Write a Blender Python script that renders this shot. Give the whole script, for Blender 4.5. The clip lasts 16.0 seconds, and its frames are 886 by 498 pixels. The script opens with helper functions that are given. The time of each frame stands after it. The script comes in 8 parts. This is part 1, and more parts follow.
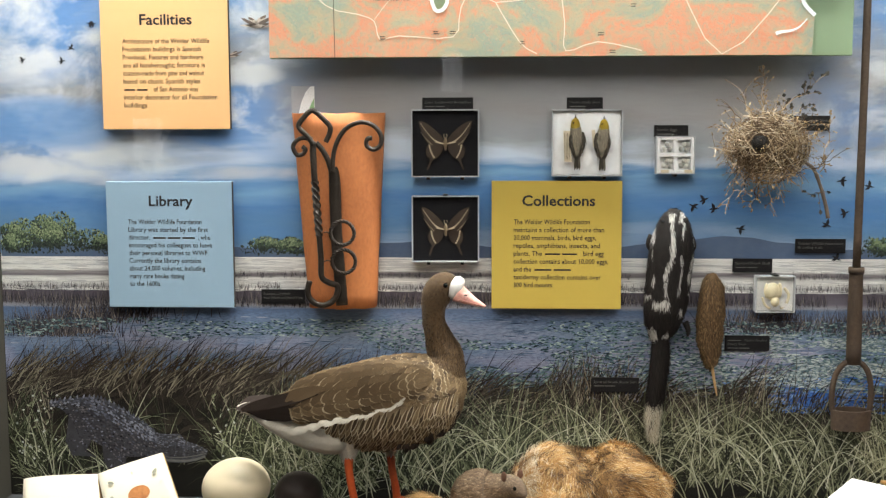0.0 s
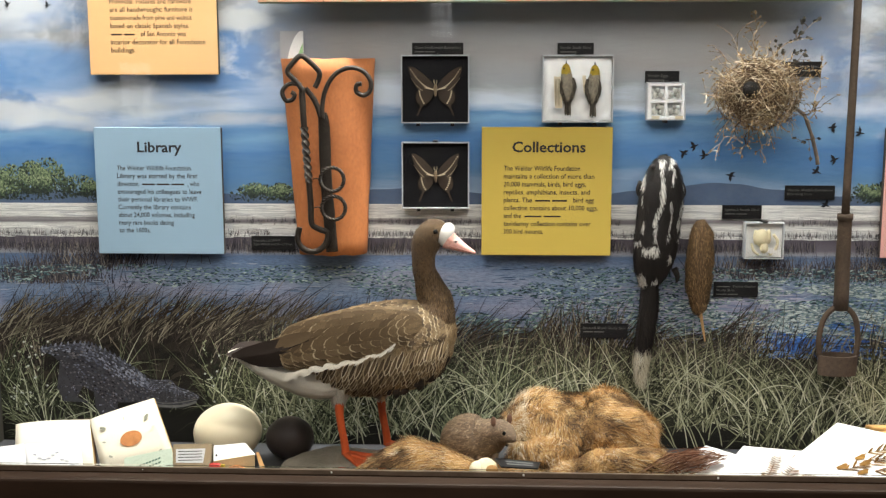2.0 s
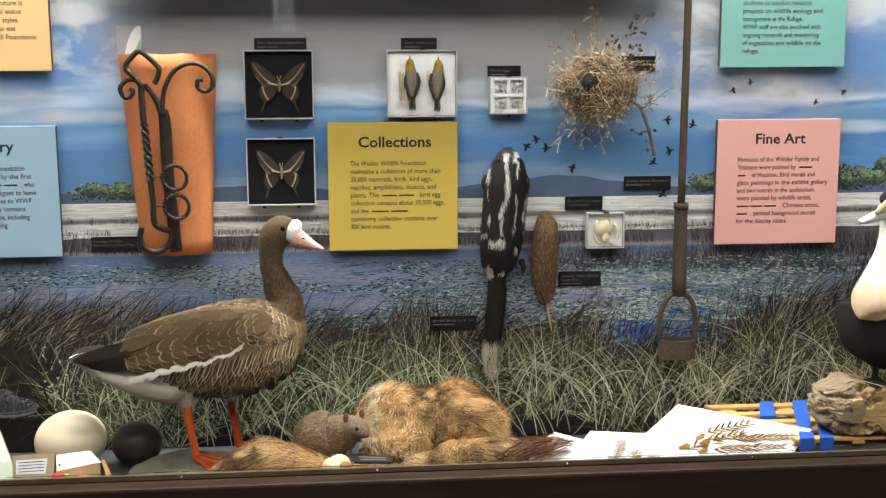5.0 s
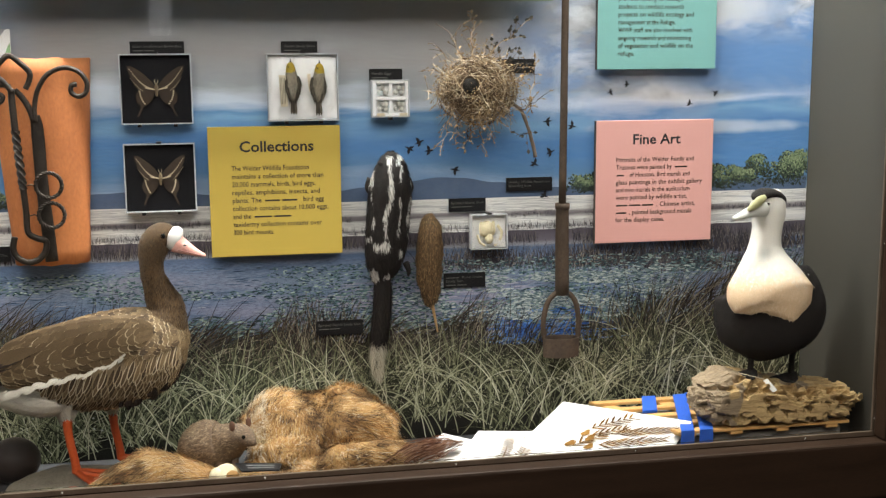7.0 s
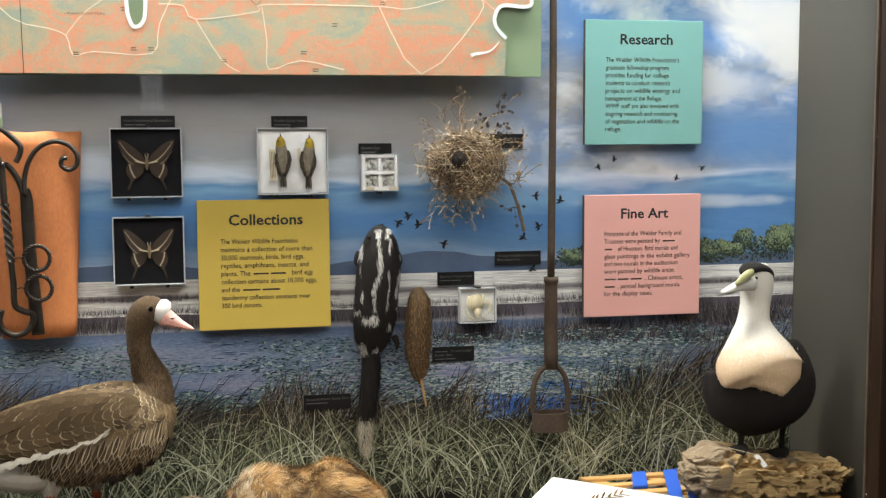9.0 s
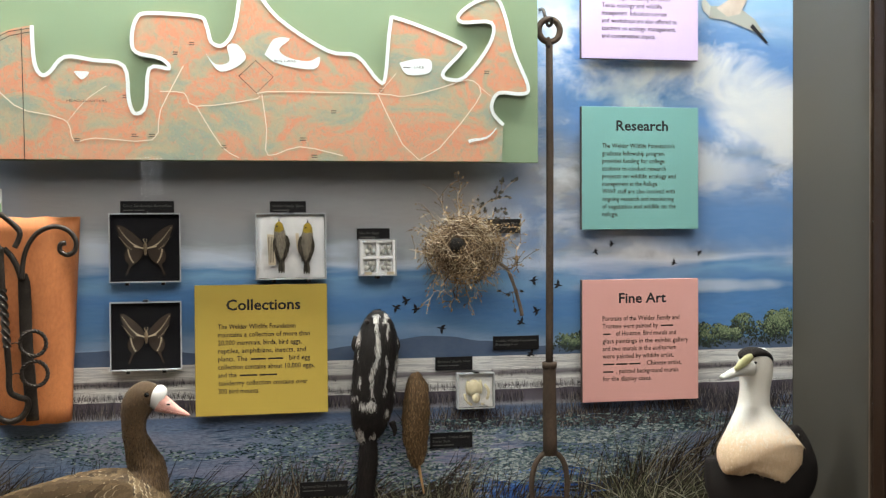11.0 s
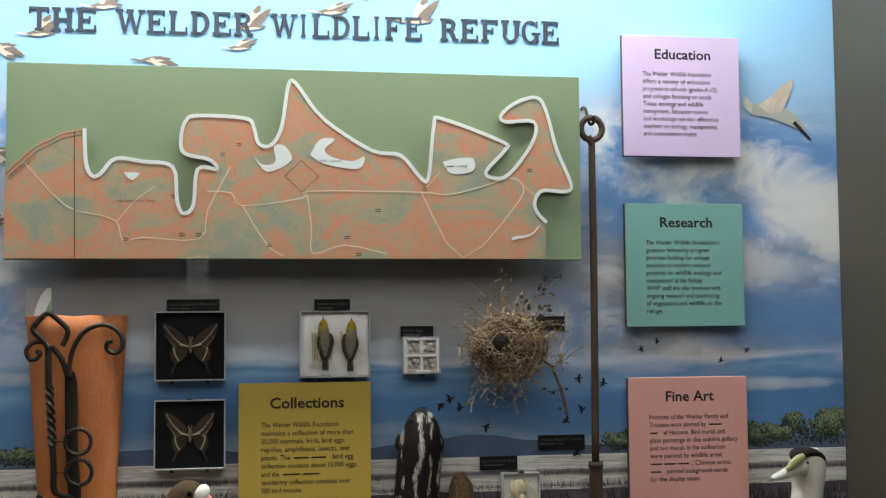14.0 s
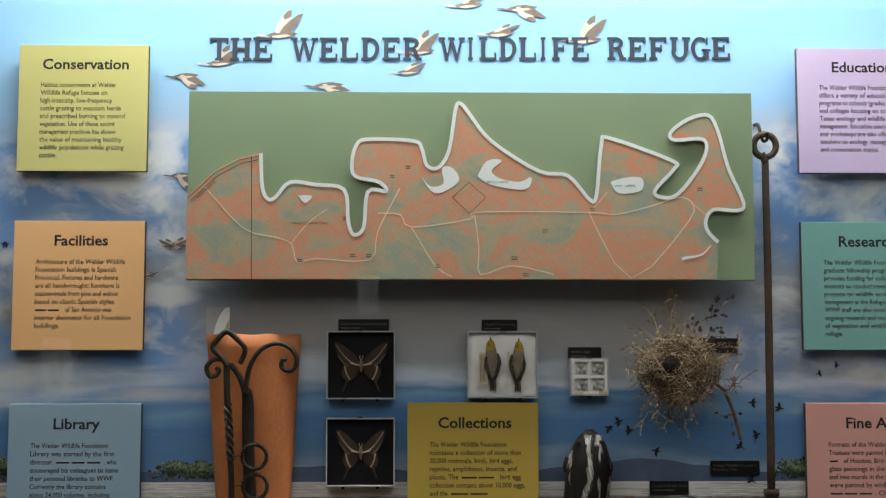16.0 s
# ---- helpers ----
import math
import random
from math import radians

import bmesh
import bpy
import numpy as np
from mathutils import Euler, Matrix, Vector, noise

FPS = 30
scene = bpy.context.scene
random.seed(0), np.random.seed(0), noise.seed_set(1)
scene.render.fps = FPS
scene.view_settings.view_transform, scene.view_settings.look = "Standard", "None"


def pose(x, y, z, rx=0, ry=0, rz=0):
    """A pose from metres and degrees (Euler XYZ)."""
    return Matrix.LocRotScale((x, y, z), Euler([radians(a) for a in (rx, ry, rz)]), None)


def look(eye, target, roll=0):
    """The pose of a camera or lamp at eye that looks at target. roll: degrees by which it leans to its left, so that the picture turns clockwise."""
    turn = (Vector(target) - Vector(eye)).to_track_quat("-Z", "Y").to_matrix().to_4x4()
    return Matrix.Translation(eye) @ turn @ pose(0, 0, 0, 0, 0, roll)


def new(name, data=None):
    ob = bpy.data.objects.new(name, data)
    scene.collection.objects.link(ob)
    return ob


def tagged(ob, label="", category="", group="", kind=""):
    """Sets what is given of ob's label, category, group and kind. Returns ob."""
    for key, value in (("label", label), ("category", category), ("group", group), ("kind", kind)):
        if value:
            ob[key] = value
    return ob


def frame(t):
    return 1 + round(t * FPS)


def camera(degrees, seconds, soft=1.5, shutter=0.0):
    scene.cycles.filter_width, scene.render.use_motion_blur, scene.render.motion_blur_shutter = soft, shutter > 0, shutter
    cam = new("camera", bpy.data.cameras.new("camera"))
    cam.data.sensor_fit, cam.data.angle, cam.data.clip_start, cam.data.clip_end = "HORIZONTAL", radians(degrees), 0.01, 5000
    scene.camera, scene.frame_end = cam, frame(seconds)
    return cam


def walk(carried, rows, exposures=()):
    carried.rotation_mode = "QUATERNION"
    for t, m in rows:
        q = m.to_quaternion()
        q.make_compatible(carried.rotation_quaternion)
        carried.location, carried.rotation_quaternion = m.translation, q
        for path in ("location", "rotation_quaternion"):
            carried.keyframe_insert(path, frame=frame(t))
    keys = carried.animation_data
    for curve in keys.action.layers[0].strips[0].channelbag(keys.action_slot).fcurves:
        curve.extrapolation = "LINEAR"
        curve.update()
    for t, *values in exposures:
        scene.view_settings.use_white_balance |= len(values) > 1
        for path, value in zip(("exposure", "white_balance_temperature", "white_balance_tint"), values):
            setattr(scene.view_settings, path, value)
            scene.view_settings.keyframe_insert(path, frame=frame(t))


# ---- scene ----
cam = camera(42.07, 16.0, soft=1.3)
EYE = (0.0, 0.0, 1.6)
# seconds, yaw, pitch, roll: the camera turns on its stand
ROWS = [
    (0, 3.148, -6.316, 0.164),
    (0.5, 3.154, -7.078, 0.162),
    (1, 3.128, -7.920, 0.185),
    (1.5, 3.135, -8.663, 0.209),
    (2, 2.657, -8.977, 0.097),
    (2.5, 1.809, -9.009, 0.175),
    (3, 0.714, -9.001, 0.221),
    (3.5, -0.676, -8.988, 0.206),
    (4, -2.230, -9.073, 0.284),
    (4.5, -3.512, -9.205, 0.256),
    (5, -4.995, -9.239, 0.256),
    (7.5, -11.488, -8.935, 0.359),
    (8, -11.658, -7.905, 0.341),
    (8.5, -11.525, -6.684, 0.429),
    (9, -11.363, -5.466, 0.294),
    (11.5, -11.473, -0.163, 0.300),
    (12, -11.436, 1.021, 0.173),
    (12.5, -11.421, 2.150, 0.055),
    (13, -11.282, 2.846, 0.252),
    (13.5, -10.738, 3.318, 0.324),
    (14, -9.298, 3.605, 0.468),
    (14.5, -6.823, 3.938, 0.238),
    (15, -4.192, 4.424, 0.261),
    (15.5, -2.435, 4.589, 0.196),
    (16, -1.013, 4.664, 0.005),
]
EXPOSURES = [(0.0, 1.06), (1.5, 1.12), (5.0, 1.14), (8.0, 1.02), (9.0, 0.93), (11.5, 0.58), (12.5, 0.26), (14.0, -0.13), (16.0, -0.38)]
walk(cam, [(t, pose(*EYE, 90 + pitch, roll, yaw)) for t, yaw, pitch, roll in ROWS], EXPOSURES)

# ---- light: one long strip lamp above the case front, an added soft fill, a dim gallery behind ----
world = bpy.data.worlds.new("gallery")
scene.world = world
world.use_nodes = True
world.node_tree.nodes["Background"].inputs[0].default_value = (0.05, 0.05, 0.06, 1)
world.node_tree.nodes["Background"].inputs[1].default_value = 0.3


def area_lamp(name, place, target, sx, sy, watts, colour):
    data = bpy.data.lights.new(name, "AREA")
    data.shape, data.size, data.size_y, data.energy, data.color = "RECTANGLE", sx, sy, watts, colour
    ob = new(name, data)
    ob.matrix_world = look(place, target)
    return ob


STRIP_W, FILL_W = 156.0, 66.0
area_lamp("case_strip_lamp", (0.121, 2.44, 2.92), (0.121, 2.58, 1.6), 2.4, 0.20, STRIP_W, (0.965, 0.965, 0.91))
# unseen broad panel, added as soft front fill for the gallery's ambient light
area_lamp("gallery_fill_lamp", (0.121, 0.6, 3.2), (0.121, 0.62, 1.0), 4.6, 2.4, FILL_W, (1.0, 0.95, 0.87))

# ---- materials ----
def shader(name):
    m = bpy.data.materials.new(name)
    m.use_nodes = True
    nt = m.node_tree
    return m, nt, nt.nodes["Principled BSDF"]


def node(nt, kind, **values):
    n = nt.nodes.new(kind)
    for key, value in values.items():
        n.inputs[key.replace("_", " ")].default_value = value
    return n


def ramp(nt, source, stops, mode="LINEAR"):
    n = nt.nodes.new("ShaderNodeValToRGB")
    n.color_ramp.interpolation = mode
    els = n.color_ramp.elements
    while len(els) < len(stops):
        els.new(0.5)
    for e, (p, c) in zip(els, stops):
        e.position, e.color = p, (*c, 1)
    nt.links.new(source, n.inputs[0])
    return n.outputs[0]


def mixed(nt, fac, a, b, mode="MIX"):
    n = nt.nodes.new("ShaderNodeMix")
    n.data_type, n.blend_type = "RGBA", mode
    for sock, v in ((n.inputs[0], fac), (n.inputs[6], a), (n.inputs[7], b)):
        if isinstance(v, (int, float)):
            sock.default_value = v
        elif isinstance(v, tuple):
            sock.default_value = (*v, 1)
        else:
            nt.links.new(v, sock)
    return n.outputs[2]


def coords(nt, scale=(1, 1, 1)):
    c, mp = nt.nodes.new("ShaderNodeTexCoord"), nt.nodes.new("ShaderNodeMapping")
    mp.inputs["Scale"].default_value = scale
    nt.links.new(c.outputs["Object"], mp.inputs[0])
    return mp.outputs[0]


def noisy(nt, vec, scale, detail=4.0, rough=0.55, distort=0.0):
    n = node(nt, "ShaderNodeTexNoise", Scale=scale, Detail=detail, Roughness=rough, Distortion=distort)
    nt.links.new(vec, n.inputs["Vector"])
    return n.outputs[0]


def bump(nt, b, height, strength, dist=0.002):
    n = node(nt, "ShaderNodeBump", Strength=strength, Distance=dist)
    nt.links.new(height, n.inputs["Height"])
    nt.links.new(n.outputs[0], b.inputs["Normal"])


def surface(name, dark, light, rough=0.6, fine=120.0, coarse=9.0, relief=0.2, metal=0.0, stretch=(1, 1, 1), sheen=0.0):
    """Two colours mixed by coarse stains and fine grain, with relief from the grain."""
    m, nt, b = shader(name)
    vec = coords(nt, stretch)
    big, small = noisy(nt, vec, coarse, 4), noisy(nt, vec, fine, 5, 0.65)
    col = mixed(nt, ramp(nt, big, [(0.3, (0, 0, 0)), (0.7, (1, 1, 1))]), dark, light)
    col = mixed(nt, 0.45, col, mixed(nt, ramp(nt, small, [(0.3, (0, 0, 0)), (0.7, (1, 1, 1))]), dark, light))
    nt.links.new(col, b.inputs["Base Color"])
    r = ramp(nt, big, [(0.2, (max(rough - 0.1, 0.03),) * 3), (0.8, (min(rough + 0.12, 1),) * 3)])
    nt.links.new(r, b.inputs["Roughness"])
    b.inputs["Metallic"].default_value = metal
    b.inputs["Specular IOR Level"].default_value = 0.4
    if sheen:
        b.inputs["Sheen Weight"].default_value = sheen
    if relief:
        bump(nt, b, small, relief)
    return m


def per_piece(name, stops, rough=0.7, source="Random Per Island", fine=0.0):
    """Colour chosen piece by piece inside one mesh."""
    m, nt, b = shader(name)
    g = nt.nodes.new("ShaderNodeNewGeometry")
    col = ramp(nt, g.outputs[source], stops)
    if fine:
        col = mixed(nt, 0.35, col, mixed(nt, noisy(nt, coords(nt), fine, 4), (0.0, 0.0, 0.0), (1, 1, 1)), "OVERLAY")
    nt.links.new(col, b.inputs["Base Color"])
    b.inputs["Roughness"].default_value = rough
    b.inputs["Specular IOR Level"].default_value = 0.25
    return m


def srgb(r, g, b):
    return tuple(((c / 255 + 0.055) / 1.055) ** 2.4 if c > 10 else c / 255 / 12.92 for c in (r, g, b))


M_WOOD = surface("dark_stained_frame_wood", (0.012, 0.0055, 0.0022), (0.034, 0.016, 0.007), 0.5, 60, 6, 0.15, stretch=(1, 8, 8))
M_SIDE = surface("grey_painted_side_panel", (0.037, 0.034, 0.026), (0.054, 0.050, 0.039), 0.7, 200, 2.5, 0.06)
M_SHELF = surface("charcoal_shelf_laminate", (0.045, 0.045, 0.05), (0.08, 0.08, 0.085), 0.6, 150, 5, 0.05)
M_TRIM = surface("bronze_glazing_strip", (0.10, 0.07, 0.05), (0.2, 0.15, 0.11), 0.4, 200, 20, 0.05, metal=0.5)
M_STEEL = surface("bright_steel", (0.6, 0.6, 0.6), (0.8, 0.8, 0.78), 0.25, 100, 20, 0.0, metal=1.0)
M_ROOM = surface("dim_gallery_plaster", (0.10, 0.085, 0.07), (0.14, 0.12, 0.10), 0.8, 60, 2, 0.1)
M_CARPET = surface("dark_gallery_carpet", (0.03, 0.025, 0.022), (0.06, 0.05, 0.045), 0.95, 300, 4, 0.4)
M_BLACK = surface("black_label_plastic", (0.006, 0.006, 0.007), (0.012, 0.012, 0.013), 0.35, 200, 20, 0.0)
M_INK = surface("dark_brown_ink", (0.030, 0.024, 0.018), (0.05, 0.04, 0.03), 0.7, 200, 20, 0.0)
M_HEAD = surface("blue_black_ink", (0.010, 0.010, 0.013), (0.02, 0.02, 0.024), 0.6, 200, 20, 0.0)
M_RIM = surface("dark_board_edge", (0.05, 0.042, 0.036), (0.09, 0.075, 0.065), 0.8, 200, 30, 0.1)
M_LABELINK = surface("pale_label_ink", (0.13, 0.13, 0.125), (0.20, 0.20, 0.19), 0.6, 200, 20, 0.0)


def mural_material():
    """The painted backdrop: sky in bands of cloud, far marsh, water, dark bank; the sky's grey also holds map-board
    shade.
    """
    m, nt, b = shader("painted_marsh_backdrop")
    vec = coords(nt)
    wide = noisy(nt, coords(nt, (0.8, 1, 5.5)), 1.6, 7, 0.55, 0.3)
    puff = noisy(nt, coords(nt, (1.6, 1, 2.6)), 2.6, 9, 0.6, 0.4)
    brush = noisy(nt, coords(nt, (6, 1, 40)), 6.0, 4, 0.6)
    sep = nt.nodes.new("ShaderNodeSeparateXYZ")
    nt.links.new(vec, sep.inputs[0])

    def math_node(op, a, c):
        n = nt.nodes.new("ShaderNodeMath")
        n.operation = op
        for s, v in zip(n.inputs, (a, c)):
            if isinstance(v, (int, float)):
                s.default_value = v
            else:
                nt.links.new(v, s)
        return n.outputs[0]

    # height with a wander, from the shelf (0) to the top of the case (1)
    wander = math_node("MULTIPLY", math_node("SUBTRACT", wide, 0.5), 0.30)
    high = math_node("MULTIPLY", math_node("SUBTRACT", math_node("ADD", sep.outputs[2], wander), 1.28), 1 / 1.2)
    # grey stops 0.24 to 0.37: grey cloud plus the map board's shadow, as colour
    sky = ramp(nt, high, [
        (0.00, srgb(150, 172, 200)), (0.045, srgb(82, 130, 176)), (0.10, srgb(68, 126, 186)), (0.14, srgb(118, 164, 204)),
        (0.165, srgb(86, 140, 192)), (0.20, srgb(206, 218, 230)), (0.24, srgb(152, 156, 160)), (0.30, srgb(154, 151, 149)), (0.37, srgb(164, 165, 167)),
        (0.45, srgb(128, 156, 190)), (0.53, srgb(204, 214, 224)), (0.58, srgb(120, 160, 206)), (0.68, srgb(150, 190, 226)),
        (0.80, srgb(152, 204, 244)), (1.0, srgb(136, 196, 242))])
    cloud = ramp(nt, puff, [(0.47, (0, 0, 0)), (0.60, (1, 1, 1))])
    # blue and white only towards the sides; the painted shade under the map stays grey
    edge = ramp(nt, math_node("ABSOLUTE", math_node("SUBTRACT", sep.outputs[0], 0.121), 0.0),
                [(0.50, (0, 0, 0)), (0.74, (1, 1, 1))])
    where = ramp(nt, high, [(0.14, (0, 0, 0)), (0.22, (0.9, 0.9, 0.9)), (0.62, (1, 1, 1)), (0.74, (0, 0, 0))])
    blue = ramp(nt, noisy(nt, coords(nt, (1.2, 1, 3.4)), 2.0, 6, 0.55, 0.5), [(0.36, (0, 0, 0)), (0.54, (1, 1, 1))])
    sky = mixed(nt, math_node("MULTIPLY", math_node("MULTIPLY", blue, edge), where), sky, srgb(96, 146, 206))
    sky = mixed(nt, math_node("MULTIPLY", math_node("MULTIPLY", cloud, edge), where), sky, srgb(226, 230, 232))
    def bank(cx, cz, rx, rz):
        dx = math_node("MULTIPLY", math_node("SUBTRACT", sep.outputs[0], cx), 1 / rx)
        dz = math_node("MULTIPLY", math_node("SUBTRACT", sep.outputs[2], cz), 1 / rz)
        far = math_node("ADD", math_node("MULTIPLY", dx, dx), math_node("MULTIPLY", dz, dz))
        rag = math_node("MULTIPLY", math_node("SUBTRACT", puff, 0.5), 2.6)
        return ramp(nt, math_node("ADD", math_node("SUBTRACT", 1.0, far), rag), [(0.05, (0, 0, 0)), (0.75, (1, 1, 1))])

    for cx, cz, rx, rz, tone in ((1.36, 1.60, 0.34, 0.10, (92, 140, 196)), (-1.10, 1.60, 0.26, 0.07, (104, 152, 206)), (1.40, 1.88, 0.20, 0.13, (232, 234, 232)), (1.30, 1.73, 0.14, 0.05, (214, 220, 226)),
                                 (-1.14, 1.73, 0.16, 0.06, (236, 238, 238)), (-0.62, 1.71, 0.12, 0.03, (224, 226, 224)), (-0.60, 1.48, 0.22, 0.022, (206, 208, 212)), (-1.18, 1.50, 0.10, 0.03, (220, 224, 228)), (1.18, 1.44, 0.30, 0.022, (196, 208, 222))):
        sky = mixed(nt, math_node("MULTIPLY", bank(cx, cz, rx, rz), 0.82), sky, srgb(*tone))
    sky = mixed(nt, 0.10, sky, mixed(nt, brush, (0.05, 0.1, 0.2), (0.8, 0.85, 0.9)))
    # far marsh and water, in flat streaks
    streak = noisy(nt, coords(nt, (2.2, 1, 34)), 3.0, 6, 0.6, 0.3)
    fine = noisy(nt, coords(nt, (26, 1, 120)), 3.0, 4, 0.7)
    low = math_node("MULTIPLY", math_node("SUBTRACT", math_node("ADD", sep.outputs[2],
                    math_node("MULTIPLY", math_node("SUBTRACT", streak, 0.5), 0.018)), 0.66), 1 / 0.64)
    marsh = ramp(nt, low, [
        (0.0, srgb(20, 19, 15)), (0.42, srgb(26, 25, 22)), (0.475, srgb(66, 82, 112)), (0.53, srgb(96, 124, 166)), (0.60, srgb(126, 148, 182)), (0.68, srgb(140, 158, 186)),
        (0.74, srgb(112, 136, 172)), (0.765, srgb(96, 118, 152)), (0.775, srgb(160, 162, 170)), (0.795, srgb(112, 106, 116)), (0.835, srgb(96, 90, 100)), (0.850, srgb(206, 206, 206)),
        (0.865, srgb(234, 234, 230)), (0.883, srgb(216, 216, 212)), (0.893, srgb(112, 106, 112)), (0.905, srgb(152, 148, 150)), (0.913, srgb(232, 232, 228)), (0.930, srgb(238, 238, 234)),
        (0.936, srgb(180, 182, 186)), (0.943, srgb(240, 240, 236)), (1.0, srgb(226, 230, 230))])
    lilac = ramp(nt, noisy(nt, coords(nt, (1.3, 1, 5)), 2.2, 4, 0.5, 0.4), [(0.46, (0, 0, 0)), (0.60, (0.8, 0.8, 0.8))])
    open_water = ramp(nt, low, [(0.46, (0, 0, 0)), (0.52, (1, 1, 1)), (0.73, (1, 1, 1)), (0.77, (0, 0, 0))])
    marsh = mixed(nt, math_node("MULTIPLY", lilac, open_water), marsh, srgb(164, 166, 190))
    grit = math_node("MULTIPLY", ramp(nt, fine, [(0.35, (0.45, 0.45, 0.45)), (0.6, (0, 0, 0))]), ramp(nt, low, [(0.43, (0, 0, 0)), (0.50, (1, 1, 1)), (0.74, (1, 1, 1)), (0.79, (0.12, 0.12, 0.12))]))
    marsh = mixed(nt, grit, marsh, srgb(38, 50, 72))
    shore = ramp(nt, math_node("MULTIPLY", math_node("SUBTRACT", sep.outputs[2], 1.276), 100.0), [(0.0, (0, 0, 0)), (1.0, (1, 1, 1))])
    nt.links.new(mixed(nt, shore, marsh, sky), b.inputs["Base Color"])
    b.inputs["Roughness"].default_value = 0.55
    b.inputs["Specular IOR Level"].default_value = 0.25
    bump(nt, b, noisy(nt, vec, 420, 3), 0.05, 0.001)
    return m


M_MURAL = mural_material()

# ---- tools for building ----
XC, XL, XR = 0.121, -1.235, 1.477      # the case: middle, left and right inner faces
YM, YG = 2.735, 2.37                   # painted back, glass
ZS, ZTOP = 0.675, 3.0                 # shelf, case ceiling


def obj(name, bm, materials, parent=None, smooth=False):
    me = bpy.data.meshes.new(name)
    bm.to_mesh(me)
    bm.free()
    for mat in materials if isinstance(materials, (list, tuple)) else [materials]:
        me.materials.append(mat)
    if smooth:
        for p in me.polygons:
            p.use_smooth = True
    ob = new(name, me)
    if parent is not None:
        ob.parent = parent
    return ob


def part(name, bm, materials, parent, label="", smooth=False, kind=""):
    return tagged(obj(name, bm, materials, parent, smooth), label, "", "", kind)


def holder(name, label, category, group="", kind="", at=(0, 0, 0)):
    ob = tagged(new(name), label, category, group, kind)
    ob.location = at
    ob.empty_display_size = 0.05
    return ob


def box(bm, x0, x1, y0, y1, z0, z1, bevel=0.0, m=None, mat=0):
    vs = bmesh.ops.create_cube(bm, size=1.0)["verts"]
    for v in vs:
        v.co = Vector((x0 + (v.co.x + 0.5) * (x1 - x0), y0 + (v.co.y + 0.5) * (y1 - y0), z0 + (v.co.z + 0.5) * (z1 - z0)))
    faces = {f for v in vs for f in v.link_faces}
    for f in faces:
        f.material_index = mat
    if bevel:
        es = {e for v in vs for e in v.link_edges}
        got = bmesh.ops.bevel(bm, geom=list(es), offset=bevel, segments=2, affect="EDGES", profile=0.6)
        vs = list({v for f in got["faces"] for v in f.verts} | {v for v in vs if v.is_valid})
    if m is not None:
        for v in vs:
            v.co = m @ v.co
    return vs


def boxed(*args, **kw):
    bm = bmesh.new()
    box(bm, *args, **kw)
    return bm


def flat(bm, pts, y, mat=0):
    """A flat painted patch facing the viewer, from (x, z) pairs."""
    f = bm.faces.new([bm.verts.new((x, y, z)) for x, z in pts])
    f.normal_update()
    if f.normal.y > 0:
        f.normal_flip()
    f.material_index = mat
    return f


def catmull(pts, n):
    out, k = [], len(pts)
    for i in range(k - 1):
        p = [Vector(pts[max(0, min(k - 1, i + j))]) for j in (-1, 0, 1, 2)]
        for s in range(n):
            t = s / n
            out.append(0.5 * ((2 * p[1]) + (p[2] - p[0]) * t + (2 * p[0] - 5 * p[1] + 4 * p[2] - p[3]) * t * t + (3 * p[1] - p[0] - 3 * p[2] + p[3]) * t ** 3))
    return out + [Vector(pts[-1])]


def loft(bm, stations, side=(0, 1, 0), sub=4, around=20, mat=0, cap=True):
    """A rounded body along (x, y, z, half width, half depth) stations; half width lies along side."""
    st = catmull(stations, sub)
    side = Vector(side).normalized()
    rings = []
    for i, s in enumerate(st):
        c = Vector(s[:3])
        t = (Vector(st[min(i + 1, len(st) - 1)][:3]) - Vector(st[max(i - 1, 0)][:3]))
        t = t.normalized() if t.length > 1e-9 else Vector((0, 0, 1))
        a = (side - t * side.dot(t)).normalized()
        b = t.cross(a).normalized()
        ra, rb = max(s[3], 1e-4), max(s[4], 1e-4)
        rings.append([bm.verts.new(c + a * ra * math.cos(q) + b * rb * math.sin(q)) for q in (2 * math.pi * k / around for k in range(around))])
    for r0, r1 in zip(rings, rings[1:]):
        for k in range(around):
            f = bm.faces.new((r0[k], r0[(k + 1) % around], r1[(k + 1) % around], r1[k]))
            f.smooth, f.material_index = True, mat
    if cap:
        for r, flip in ((rings[0], True), (rings[-1], False)):
            f = bm.faces.new(r[::-1] if flip else r)
            f.smooth, f.material_index = True, mat
    return rings


def tube(bm, pts, radius, around=8, sub=4, mat=0, squash=1.0):
    rs = radius if isinstance(radius, (list, tuple)) else [radius] * len(pts)
    d = Vector(pts[-1]) - Vector(pts[0])
    side = (0, 1, 0) if abs(d.y) < 0.8 * max(d.length, 1e-6) else (1, 0, 0)
    return loft(bm, [(*p, r, r * squash) for p, r in zip(pts, rs)], side, sub, around, mat)


